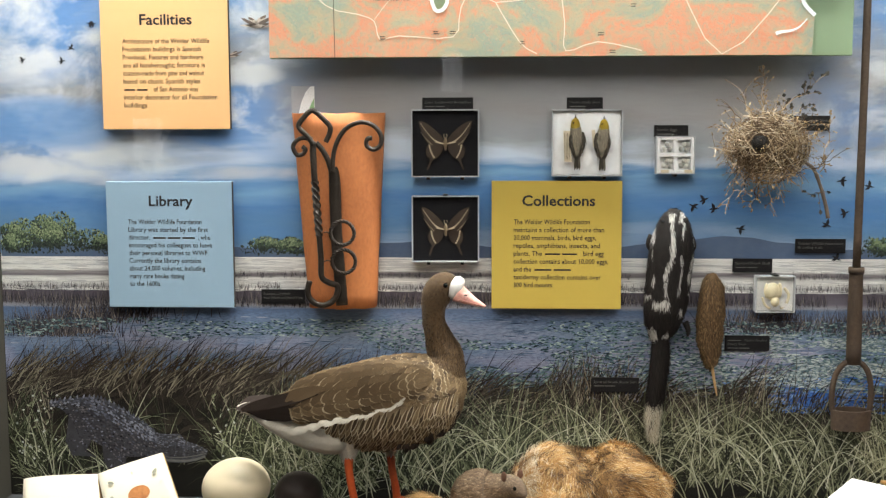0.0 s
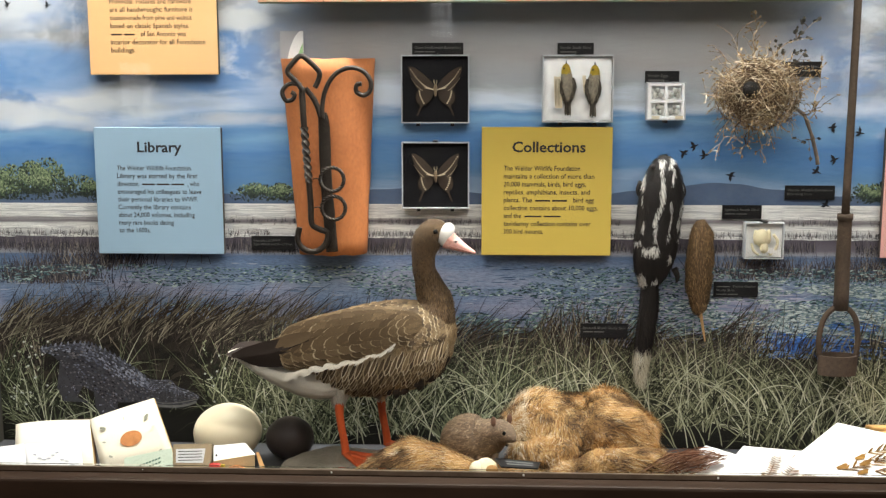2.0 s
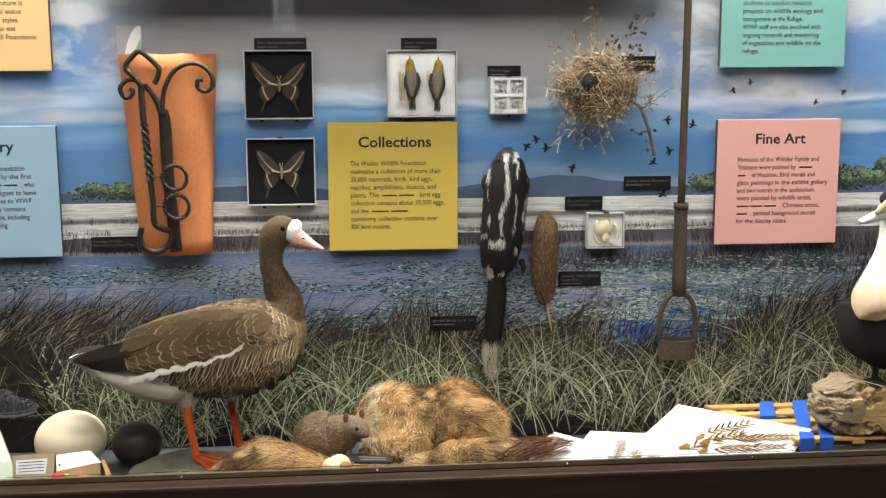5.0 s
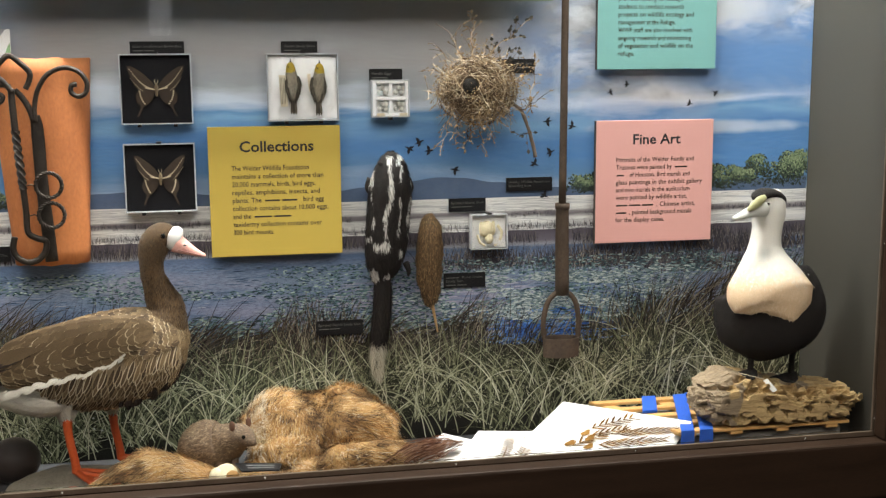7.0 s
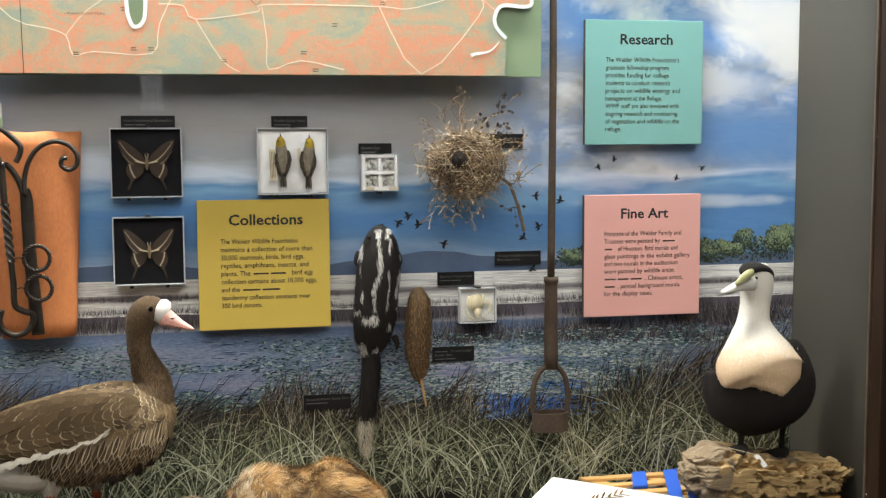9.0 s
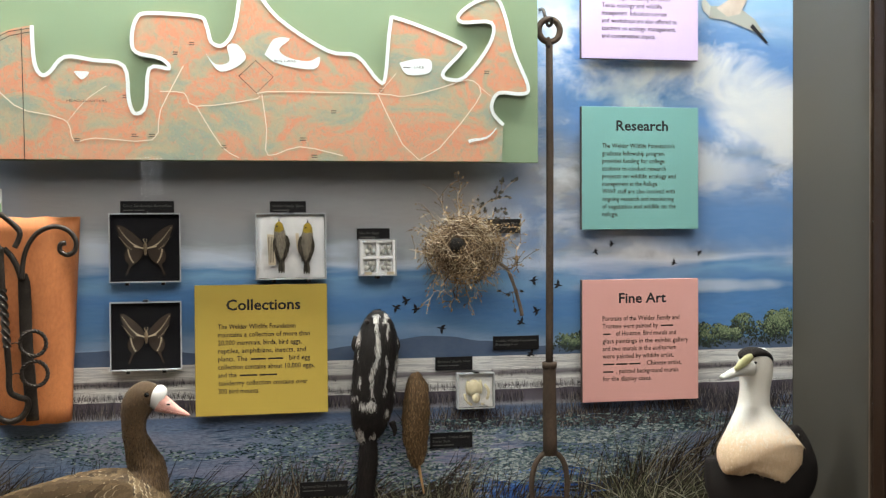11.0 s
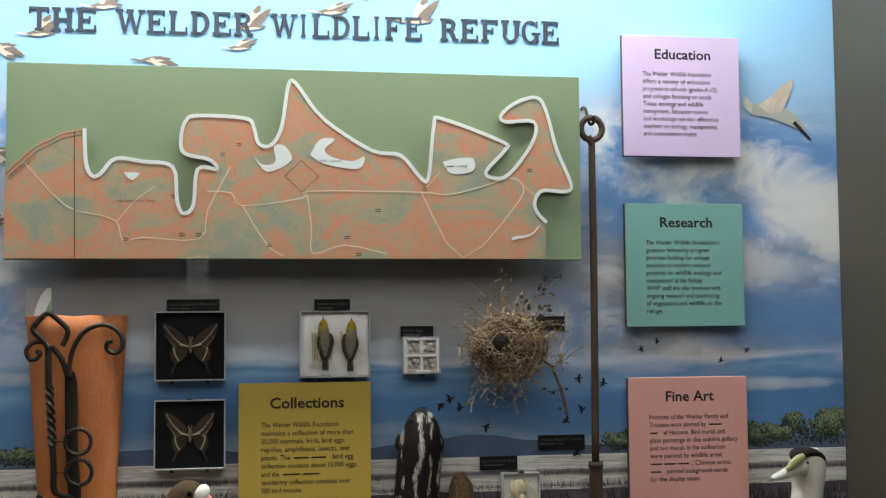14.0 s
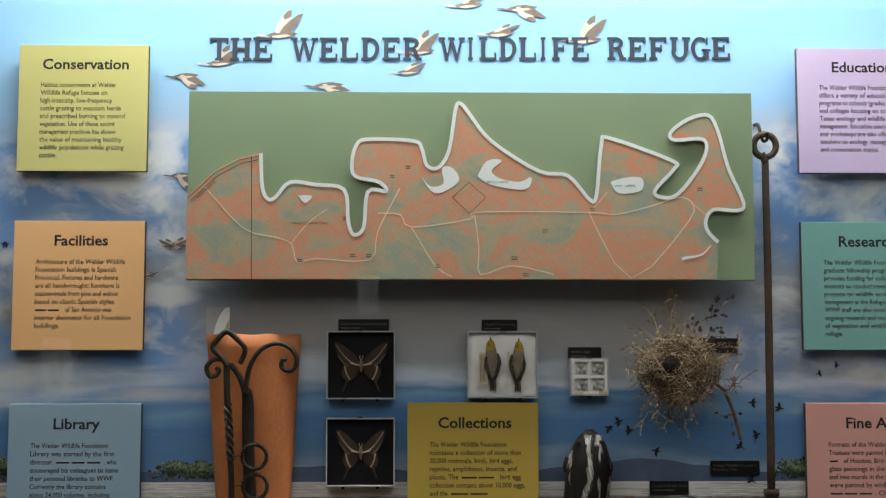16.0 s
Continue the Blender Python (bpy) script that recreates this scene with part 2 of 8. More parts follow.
def lettering(lines, size, materials, name, parent, y, align="LEFT", bold=0.0, label=""):
    """Flat letters from (text, x, z, width): each line drawn with the built-in font and fitted to its width; runs of ~ become plain bars."""
    bm = bmesh.new()
    jobs = []
    for text, x, z, width, h in [(*l, size)[:5] for l in lines]:
        total = len(text)
        i = 0
        while i < total:
            j = i
            bar = text[i] == "~"
            while j < total and (text[j] == "~") == bar:
                j += 1
            seg, x0, w = text[i:j], x + width * i / total, width * (j - i) / total
            if bar:
                n = max(1, round((j - i) / 7))
                for k in range(n):
                    xa, xb = x0 + 0.1 * h + (w - 0.3 * h) * k / n, x0 + 0.1 * h + (w - 0.3 * h) * (k + 1) / n - 0.3 * h
                    flat(bm, [(xa, z + 0.12 * h), (xb, z + 0.12 * h), (xb, z + 0.36 * h), (xa, z + 0.36 * h)], y)
            elif seg.strip():
                lead, seg2 = len(seg) - len(seg.lstrip()), seg.strip()
                cu = bpy.data.curves.new("letters", "FONT")
                cu.body, cu.size, cu.resolution_u, cu.offset = seg2, h * 1.0, 2, bold * h
                ob = new("letters", cu)
                jobs.append((ob, cu, x0 + w * lead / len(seg), z, w * len(seg2) / len(seg)))
            i = j
    bpy.context.view_layer.update()
    dg = bpy.context.evaluated_depsgraph_get()
    for ob, cu, x, z, w in jobs:
        me = bpy.data.meshes.new_from_object(ob.evaluated_get(dg))
        if len(me.vertices):
            co = np.empty(len(me.vertices) * 3)
            me.vertices.foreach_get("co", co)
            co = co.reshape(-1, 3)
            x0, x1 = co[:, 0].min(), co[:, 0].max()
            k = w / max(x1 - x0, 1e-6) if w > 0 else 1.07
            x = x if w > 0 else x - (x1 - x0) * k / 2
            out = np.stack([x + (co[:, 0] - x0) * k, np.full(len(co), y), z + co[:, 1]], 1)
            me.vertices.foreach_set("co", out.ravel())
            bm.from_mesh(me)
        bpy.data.meshes.remove(me)
        bpy.data.objects.remove(ob)
        bpy.data.curves.remove(cu)
    for f in bm.faces:
        f.normal_update()
        if f.normal.y > 0:
            f.normal_flip()
    return part(name, bm, materials, parent, label)


# ---- the case and the gallery round it ----
def structure(name, bm, mat, label, category):
    return tagged(obj(name, bm, mat), label, category, "", "structure")


structure("ground", boxed(-4.2, 4.2, -4.2, 3.1, -0.1, 0.0), M_CARPET, "dark brown carpeted gallery floor", "floor")
structure("ceiling", boxed(-4.2, 4.2, -4.2, 3.1, 3.25, 3.35), M_ROOM, "plain dim plaster gallery ceiling", "ceiling")
structure("wall_south", boxed(-4.2, 4.2, -4.2, -4.1, 0.0, 3.25), M_ROOM, "plain dim plaster gallery wall", "wall")
structure("wall_west", boxed(-4.2, -4.1, -4.1, 3.1, 0.0, 3.25), M_ROOM, "plain dim plaster gallery wall", "wall")
structure("wall_east", boxed(4.1, 4.2, -4.1, 3.1, 0.0, 3.25), M_ROOM, "plain dim plaster gallery wall", "wall")
# gallery wall that holds the case: four pieces round the opening
bm = bmesh.new()
box(bm, -4.1, XL - 0.14, 2.36, 2.46, 0, 3.25)
box(bm, XR + 0.14, 4.1, 2.36, 2.46, 0, 3.25)
box(bm, XL - 0.14, XR + 0.14, 2.36, 2.46, 0, 0.60)
box(bm, XL - 0.14, XR + 0.14, 2.36, 2.46, 2.66, 3.25)
structure("wall_north", bm, M_WOOD, "dark wood panelled wall that holds the display case", "wall")
structure("case_back", boxed(XL - 0.03, XR + 0.03, YM + 0.004, YM + 0.03, ZS - 0.05, ZTOP), M_SIDE, "grey plywood back of the display case", "panel")
structure("case_side_west", boxed(XL - 0.02, XL, YG + 0.012, YM, ZS, ZTOP - 0.002), M_SIDE, "grey painted side panel of the display case", "panel")
structure("case_side_east", boxed(XR, XR + 0.02, YG + 0.012, YM, ZS, ZTOP - 0.002), M_SIDE, "grey painted side panel of the display case", "panel")
structure("case_top", boxed(XL - 0.02, XR + 0.02, YG + 0.012, YM, ZTOP, ZTOP + 0.02), M_SIDE, "grey painted top panel of the display case", "panel")
structure("case_shelf", boxed(XL - 0.02, XR + 0.02, YG + 0.012, YM + 0.003, ZS - 0.03, ZS), M_SHELF, "charcoal laminate shelf of the display case", "shelf")

frame_ob = holder("case_frame", "dark stained wooden frame round the glazed display case", "frame", kind="structure")
for nm, b in (("bottom_rail", (XL - 0.14, XR + 0.14, YG - 0.06, YG - 0.011, 0.60, 0.733)),
              ("top_rail", (XL - 0.14, XR + 0.14, YG - 0.06, YG - 0.011, 2.60, 2.74)),
              ("stile", (XL - 0.14, XL + 0.008, YG - 0.058, YG - 0.011, 0.735, 2.598)),
              ("stile", (XR - 0.008, XR + 0.14, YG - 0.058, YG - 0.011, 0.735, 2.598))):
    part(nm, boxed(*b, bevel=0.006), M_WOOD, frame_ob)
part("front_ledge", boxed(XL - 0.14, XR + 0.14, YG + 0.011, YG + 0.03, ZS, 0.732), M_WOOD, frame_ob)
for nm, b in (("glazing_strip", (XL, XL + 0.012, YG - 0.010, YG - 0.003, 0.745, 2.59)), ("glazing_strip", (XR - 0.012, XR, YG - 0.010, YG - 0.003, 0.745, 2.59)),
              ("glazing_strip", (XL, XR, YG - 0.010, YG - 0.003, 0.733, 0.744))):
    strip = part(nm, boxed(*b, bevel=0.001), M_TRIM, frame_ob, "thin bronze glazing strip")
    k = 0
    while True:
        up = b[5] - b[4] > 0.1
        p = (b[0] + 0.006, b[4] + 0.03 + 0.412 * k) if up else (b[0] + 0.06 + 0.412 * k, b[4] + 0.0055)
        if p[0] > b[1] or p[1] > b[5]:
            break
        sb = bmesh.new()
        bmesh.ops.create_uvsphere(sb, u_segments=8, v_segments=5, radius=0.0026, matrix=Matrix.Translation((p[0], YG - 0.0105, p[1])))
        part("screw", sb, M_STEEL, strip, "", True)
        k += 1


# ---- the painted backdrop ----
mural = tagged(obj("mural", boxed(XL + 0.001, XR - 0.001, YM, YM + 0.003, ZS + 0.001, ZTOP - 0.003), M_MURAL),
               "painted marsh landscape backdrop with clouds, water, lilies and grasses", "mural", "", "structure")


# ---- glass and the small gallery windows that it mirrors ----
def pane_glass():
    m, nt, b = shader("clear_case_glass")
    nt.nodes.remove(b)
    mix, clear, gloss, fr = (nt.nodes.new(k) for k in ("ShaderNodeMixShader", "ShaderNodeBsdfTransparent", "ShaderNodeBsdfGlossy", "ShaderNodeFresnel"))
    gloss.inputs["Roughness"].default_value = 0.0
    fr.inputs[0].default_value = 1.3
    nt.links.new(fr.outputs[0], mix.inputs[0])
    nt.links.new(clear.outputs[0], mix.inputs[1])
    nt.links.new(gloss.outputs[0], mix.inputs[2])
    nt.links.new(mix.outputs[0], nt.nodes["Material Output"].inputs[0])
    return m


pane = structure("case_glass", boxed(XL + 0.001, XR - 0.001, YG - 0.002, YG + 0.002, 0.746, 2.598), pane_glass(), "clear front glass of the display case", "glass")
pane.visible_shadow = False


def daylight(strength):
    m, nt, b = shader("daylit_window_pane")
    b.inputs["Base Color"].default_value = (0.3, 0.3, 0.3, 1)
    b.inputs["Emission Color"].default_value = (0.95, 0.97, 1.0, 1)
    b.inputs["Emission Strength"].default_value = strength
    return m


M_DAY = daylight(1.6)
for k, (wx, wz, ww, wh) in enumerate(((-0.416, 1.964, 0.17, 0.30), (-2.774, 1.473, 0.24, 0.34))):
    win = holder(f"window_{k + 1}", "small leaded gallery window with daylight behind it", "window", kind="structure", at=(wx, -4.1, wz))
    part("window_frame", boxed(-ww / 2 - 0.02, ww / 2 + 0.02, 0.0, 0.02, -wh / 2 - 0.02, wh / 2 + 0.02), M_WOOD, win)
    for i in range(3):
        for j in range(4):
            part("pane", boxed(-ww / 2 + i * ww / 3 + 0.006, -ww / 2 + (i + 1) * ww / 3 - 0.006, 0.021, 0.024, -wh / 2 + j * wh / 4 + 0.006, -wh / 2 + (j + 1) * wh / 4 - 0.006), M_DAY, win)

# ---- information boards ----
def sign(colour, x, ztop, title, lines):
    m = surface(title.lower().replace(" ", "_") + "_board_card", tuple(c * 0.94 for c in colour), colour, 0.6, 300, 5, 0.03)
    h = 0.3026
    s = holder("information_board", f"square {SIGN_WORD[title]} information board headed {title}", "sign", "information boards", at=(x + 0.1525, YM, ztop - h))
    back = (-(x + 0.1525), -YM, -(ztop - h))
    def rel(bm):
        bmesh.ops.translate(bm, vec=back, verts=bm.verts)
        return bm
    pb = rel(boxed(x, x + 0.305, 2.7045, 2.7205, ztop - h, ztop, bevel=0.0012))
    pb.normal_update()
    for f in pb.faces:
        f.material_index = 1 if abs(f.normal.x) > 0.8 or f.normal.z < -0.8 else 0
    part("panel", pb, [m, M_RIM], s)
    part("spacer_block", rel(boxed(x + 0.09, x + 0.215, 2.7205, YM - 0.001, ztop - 0.21, ztop - 0.09)), M_BLACK, s)
    t = lettering([(title, x + 0.157, ztop - 0.0580, 0.0)], 0.0350, M_HEAD, "heading", s, 2.7043, bold=0.022)
    rows = []
    for i, l in enumerate(lines):
        rows.append((l, x + 0.052, ztop - 0.1015 - 0.0187 * i, 0.00595 * len(l) * (1 + 0.02 * math.sin(i * 2.1))))
    b = lettering(rows, 0.0165, M_INK, "printed_text", s, 2.7043, bold=0.010)
    for o in (t, b):
        o.location = back
    return s


SIGN_WORD = {"Conservation": "pale yellow", "Facilities": "light orange", "Library": "pale blue", "Collections": "mustard yellow",
             "Education": "pale lilac", "Research": "sea green", "Fine Art": "salmon pink"}
C1, C2, C3 = -0.957, -0.035, 0.897
R1, R2, R3 = 2.306, 1.886, 1.4595
sign(srgb(204, 199, 128), C1, R1, "Conservation", ["Habitat conservation at Welder", "Wildlife Refuge focuses on", "high-intensity, low-frequency", "cattle grazing to maintain herds",
     "and prescribed burning to control", "vegetation. Use of these sound", "management practices has shown", "the value of maintaining healthy", "wildlife populations while grazing", "cattle."])
sign(srgb(242, 190, 132), C1, R2, "Facilities", ["Architecture of the Welder Wildlife", "Foundation buildings is Spanish", "Provincial. Fixtures and hardware", "are all handwrought; furniture is",
     "custom-made from pine and walnut", "based on classic Spanish styles.", "~~~~~~~~~~~ of San Antonio was", "interior decorator for all Foundation", "buildings."])
sign(srgb(148, 176, 196), C1, R3, "Library", ["The Welder Wildlife Foundation", "Library was started by the first", "director, ~~~~~~~~~~~~~~~~~~~, who", "encouraged his colleagues to leave",
     "their personal libraries to WWF.", "Currently the library contains", "about 24,000 volumes, including", "many rare books dating", "to the 1600s."])
sign(srgb(188, 163, 72), C2, R3 + 0.0015, "Collections", ["The Welder Wildlife Foundation", "maintains a collection of more than", "20,000 mammals, birds, bird eggs,", "reptiles, amphibians, insects, and",
     "plants. The ~~~~~~~~~~~~~~ bird egg", "collection contains about 10,000 eggs,", "and the ~~~~~~~~~~~~~~~~", "taxidermy collection contains over", "300 bird mounts."])
sign(srgb(204, 186, 222), C3, R1, "Education", ["The Welder Wildlife Foundation", "offers a variety of education", "programs to schools (grades K-12)", "and colleges focusing on south", "Texas ecology and wildlife",
     "management. Education courses", "and workshops are also offered to", "teachers on ecology, management,", "and conservation topics."])
sign(srgb(120, 172, 166), C3, R2, "Research", ["The Welder Wildlife Foundation's", "graduate fellowship program", "provides funding for college", "students to conduct research", "projects on wildlife ecology and",
     "management at the Refuge.", "WWF staff are also involved with", "ongoing research and monitoring", "of vegetation and wildlife on the", "refuge."])
sign(srgb(214, 160, 152), C3, R3, "Fine Art", ["Portraits of the Welder Family and", "Trustees were painted by ~~~~~~~", "~~~~~ of Houston. Bird murals and", "glass paintings in the exhibit gallery", "and two murals in the auditorium",
     "were painted by wildlife artist,", "~~~~~~~~~~~~~~~~~~. Chinese artist,", "~~~~~~, painted background murals", "for the display cases."])

# ---- map board ----
MX0, MX1, MZ0, MZ1, MY = -0.545, 0.773, 1.7446, 2.186, 2.66
M_GREEN = surface("sage_green_map_board", srgb(118, 138, 108), srgb(130, 150, 118), 0.6, 200, 3, 0.03)
board = holder("map_board", "wide sage green relief map board of the refuge", "map", at=(0.114, YM, MZ0))


def mrel(bm):
    bmesh.ops.translate(bm, vec=(-0.114, -YM, -MZ0), verts=bm.verts)
    return bm


part("backing_panel", mrel(boxed(MX0, MX1, MY, MY + 0.022, MZ0, MZ1, bevel=0.0015)), M_GREEN, board)
part("spacer_block", mrel(boxed(MX0 + 0.2, MX1 - 0.2, MY + 0.0225, YM - 0.001, MZ0 + 0.1, MZ1 - 0.1)), M_BLACK, board)


def prism(bm, pts, y0, y1, mat=0, rim=None):
    """A flat plate with thickness, its outline given as (x, z) pairs; y0 is the front."""
    n = len(pts)
    area = sum(pts[i][0] * pts[(i + 1) % n][1] - pts[(i + 1) % n][0] * pts[i][1] for i in range(n))
    if area < 0:
        pts = pts[::-1]
    a = [bm.verts.new((x, y0, z)) for x, z in pts]
    b = [bm.verts.new((x, y1, z)) for x, z in pts]
    bm.faces.new(a).material_index = mat
    bm.faces.new(b[::-1]).material_index = mat
    for i in range(n):
        bm.faces.new((a[i], b[i], b[(i + 1) % n], a[(i + 1) % n])).material_index = mat if rim is None else rim


def ribbon(bm, pts, width, y, mat=0):
    """A flat painted line through (x, z) points."""
    pts = [Vector(p) for p in pts]
    edge = []
    for i, p in enumerate(pts):
        d = pts[min(i + 1, len(pts) - 1)] - pts[max(i - 1, 0)]
        d = d.normalized() if d.length > 1e-9 else Vector((1, 0))
        n = Vector((-d.y, d.x)) * (width(i / (len(pts) - 1)) if callable(width) else width) / 2
        edge.append((bm.verts.new((p.x + n.x, y, p.y + n.y)), bm.verts.new((p.x - n.x, y, p.y - n.y))))
    for (a, b), (c, d) in zip(edge, edge[1:]):
        f = bm.faces.new((a, b, d, c))
        f.normal_update()
        if f.normal.y > 0:
            f.normal_flip()
        f.material_index = mat


def land_material():
    m, nt, b = shader("sponged_terracotta_land")
    vec = coords(nt)
    patch = noisy(nt, coords(nt, (1, 1, 1.6)), 7.0, 5, 0.6, 0.8)
    fine = noisy(nt, coords(nt, (1.3, 1, 1)), 70.0, 6, 0.75, 1.2)
    speck = noisy(nt, coords(nt, (1, 1, 1.2)), 190.0, 4, 0.7)
    col = ramp(nt, patch, [(0.37, srgb(132, 146, 130)), (0.46, srgb(166, 152, 122)), (0.53, srgb(200, 130, 98)), (0.61, srgb(190, 142, 110)), (0.70, srgb(160, 150, 124))])
    col = mixed(nt, ramp(nt, fine, [(0.50, (0, 0, 0)), (0.62, (0.85, 0.85, 0.85))]), col, srgb(150, 150, 124))
    col = mixed(nt, ramp(nt, fine, [(0.34, (0.55, 0.55, 0.55)), (0.47, (0, 0, 0))]), col, srgb(194, 126, 98))
    col = mixed(nt, ramp(nt, speck, [(0.56, (0, 0, 0)), (0.70, (0.6, 0.6, 0.6))]), col, srgb(196, 176, 146))
    nt.links.new(col, b.inputs["Base Color"])
    b.inputs["Roughness"].default_value = 0.7
    bump(nt, b, fine, 0.3, 0.0015)
    return m


M_LAND = land_material()
M_RIVER = surface("pale_river_paint", (0.62, 0.68, 0.66), (0.74, 0.78, 0.76), 0.5, 150, 10, 0.05)
M_TRACK = surface("cream_road_paint", (0.62, 0.50, 0.36), (0.72, 0.60, 0.46), 0.6, 150, 10, 0.0)

# the river bank in two stretches, west to east
WEST = [(-0.375, 2.038), (-0.371, 1.961), (-0.358, 1.932), (-0.34, 1.936), (-0.307, 1.971), (-0.247, 1.965), (-0.182, 1.954),
        (-0.172, 1.879), (-0.159, 1.849), (-0.136, 1.867), (-0.127, 1.949), (-0.084, 1.95), (-0.102, 1.972), (-0.156, 1.985),
        (-0.164, 2.02), (-0.153, 2.06), (-0.126, 2.072), (-0.021, 2.068), (-0.002, 2.049), (0.009, 2.011), (0.036, 2.006),
        (0.061, 2.047), (0.077, 2.147), (0.09, 2.155)]
EAST = [(0.106, 2.136), (0.16, 2.068), (0.27, 1.998), (0.337, 1.988), (0.385, 1.934), (0.403, 1.94), (0.416, 2.061),
        (0.436, 2.076), (0.58, 2.024), (0.585, 2.004), (0.54, 1.954), (0.554, 1.938), (0.594, 1.946), (0.652, 2.022),
        (0.657, 2.073), (0.588, 2.072), (0.579, 2.09), (0.619, 2.121), (0.667, 2.131), (0.689, 2.094), (0.712, 2.007),
        (0.746, 1.925), (0.73, 1.907), (0.676, 1.909), (0.657, 1.883), (0.662, 1.857), (0.685, 1.833)]
bank = [tuple(p) for p in catmull(WEST + EAST, 4)]
arc = [tuple(p) for p in catmull([(MX0 + 0.001, 1.938), (-0.481, 1.996), (-0.423, 2.027), (-0.377, 2.038)], 5)]
east_edge = 0.681, 1.744
outline = arc + bank + [(east_edge[0], MZ0 + 0.002), (MX0 + 0.001, MZ0 + 0.002)]
bm = bmesh.new()
prism(bm, outline, MY - 0.010, MY - 0.0005)
bm.normal_update()
bmesh.ops.triangulate(bm, faces=[f for f in bm.faces if len(f.verts) > 4], ngon_method="EAR_CLIP")
part("land_relief", mrel(bm), M_LAND, board, "sponged terracotta and green land plate")
bm = bmesh.new()
ribbon(bm, bank, 0.0085, MY - 0.0112)
river = part("river_line", mrel(bm), M_RIVER, board, "pale blue-white river line")
# lakes
def lake(pts):
    lb = bmesh.new()
    flat(lb, [tuple(p) for p in catmull(pts + pts[:1], 4)[:-1]], MY - 0.0108)
    bmesh.ops.triangulate(lb, faces=lb.faces[:])
    part("lake", mrel(lb), M_RIVER, board, "pale painted lake")


lake([(-0.004, 1.986), (0.018, 1.962), (0.048, 1.969), (0.044, 2.004), (0.068, 2.006), (0.084, 1.973), (0.029, 1.945)])
lake([(0.127, 1.986), (0.149, 2.022), (0.184, 2.023), (0.16, 1.999), (0.179, 1.981), (0.225, 1.973), (0.252, 1.984), (0.238, 1.955), (0.16, 1.965)])
lake([(0.436, 1.974), (0.476, 1.984), (0.51, 1.982), (0.507, 1.953), (0.455, 1.947)])
lake([(-0.289, 1.94), (-0.256, 1.939), (-0.272, 1.922)])
bm = bmesh.new()
for k, line in enumerate((
        [(-0.504, 1.961), (-0.414, 1.864), (-0.339, 1.843), (-0.302, 1.827), (-0.289, 1.786), (-0.245, 1.794), (-0.122, 1.791), (-0.104, 1.857), (-0.053, 1.957)],
        [(-0.105, 1.899), (-0.052, 1.896), (-0.026, 1.867), (0.11, 1.886), (0.128, 1.902), (0.382, 1.902), (0.448, 1.897), (0.527, 1.916), (0.599, 1.938), (0.628, 1.924)],
        [(-0.026, 1.867), (0.029, 1.778), (0.068, 1.752)], [(0.12, 1.896), (0.13, 1.818), (0.133, 1.758), (0.205, 1.778), (0.303, 1.758)],
        [(0.385, 1.902), (0.482, 1.749), (0.619, 1.884), (0.625, 1.926)], [(0.388, 1.902), (0.429, 1.95)],
        [(-0.302, 1.83), (-0.265, 1.876), (-0.22, 1.909)], [(0.625, 1.924), (0.659, 1.897)])):
    ribbon(bm, [tuple(p) for p in catmull(line, 3)], 0.0024 if k < 5 else 0.0016, MY - 0.0106 - 0.00003 * k)
tagged(part("road_network", mrel(bm), M_TRACK, board, "thin cream road lines"), kind="stuff")
bm = bmesh.new()
for line in ([(-0.397, 2.032), (-0.393, 1.745)], [(MX0 + 0.010, 1.928), (-0.476, 1.984), (-0.421, 2.014), (-0.377, 2.024)], [(0.069, 1.936), (0.107, 1.972), (0.146, 1.936), (0.108, 1.899), (0.069, 1.936)],
             [(MX0 + 0.002, 1.932), (-0.481, 1.992), (-0.423, 2.023), (-0.377, 2.032)]):
    ribbon(bm, line, 0.0016, MY - 0.0109)
random.seed(4)
for u, v in ((-0.076, 1.986), (-0.04, 2.008), (0.029, 1.778), (0.205, 1.797), (0.277, 1.86), (0.639, 1.958), (0.388, 1.91), (-0.167, 1.802), (-0.13, 1.802), (-0.185, 1.888), (-0.289, 1.791), (0.231, 1.758)):
    for k in range(2):
        flat(bm, [(u + dx, v - 0.005 * k + dz) for dx, dz in ((0, 0), (0.008 + 0.008 * random.random(), 0), (0.012, 0.002), (0, 0.002))], MY - 0.0109)
tagged(part("drawn_marks", mrel(bm), M_INK, board), kind="stuff")
o = lettering([("HEADQUARTERS", -0.304, 1.873, 0.085, 0.0075), ("BIG LAKE", 0.149, 1.97, 0.05, 0.0075), ("~~~~ LAKE", 0.444, 1.962, 0.05, 0.0075)], 0.0075, M_INK, "map_lettering", board, MY - 0.0113)
o.location = (-0.114, -YM, -MZ0)
tagged(o, kind="stuff")
o = lettering([("U.S. HIGHWAY 77", 0.0, 0.0, 0.075, 0.0085)], 0.0085, M_INK, "map_lettering", board, 0.0)
o.matrix_basis = Matrix.Translation((-0.533 - 0.114, MY - 0.0114 - YM, 1.921 - MZ0)) @ Matrix.Rotation(-radians(41), 4, "Y")
tagged(o, kind="stuff")
bm = bmesh.new()
ribbon(bm, [tuple(p) for p in catmull([(0.668, 1.826), (0.652, 1.808), (0.634, 1.800), (0.612, 1.797), (0.600, 1.793)], 4)], lambda t: 0.0022 + 0.006 * t, MY - 0.0111)
part("creek", mrel(bm), M_RIVER, board, "pale painted creek")

# ---- raised title ----
M_TITLE = surface("slate_blue_letter_paint", srgb(44, 54, 68), srgb(58, 68, 84), 0.55, 150, 12, 0.03)


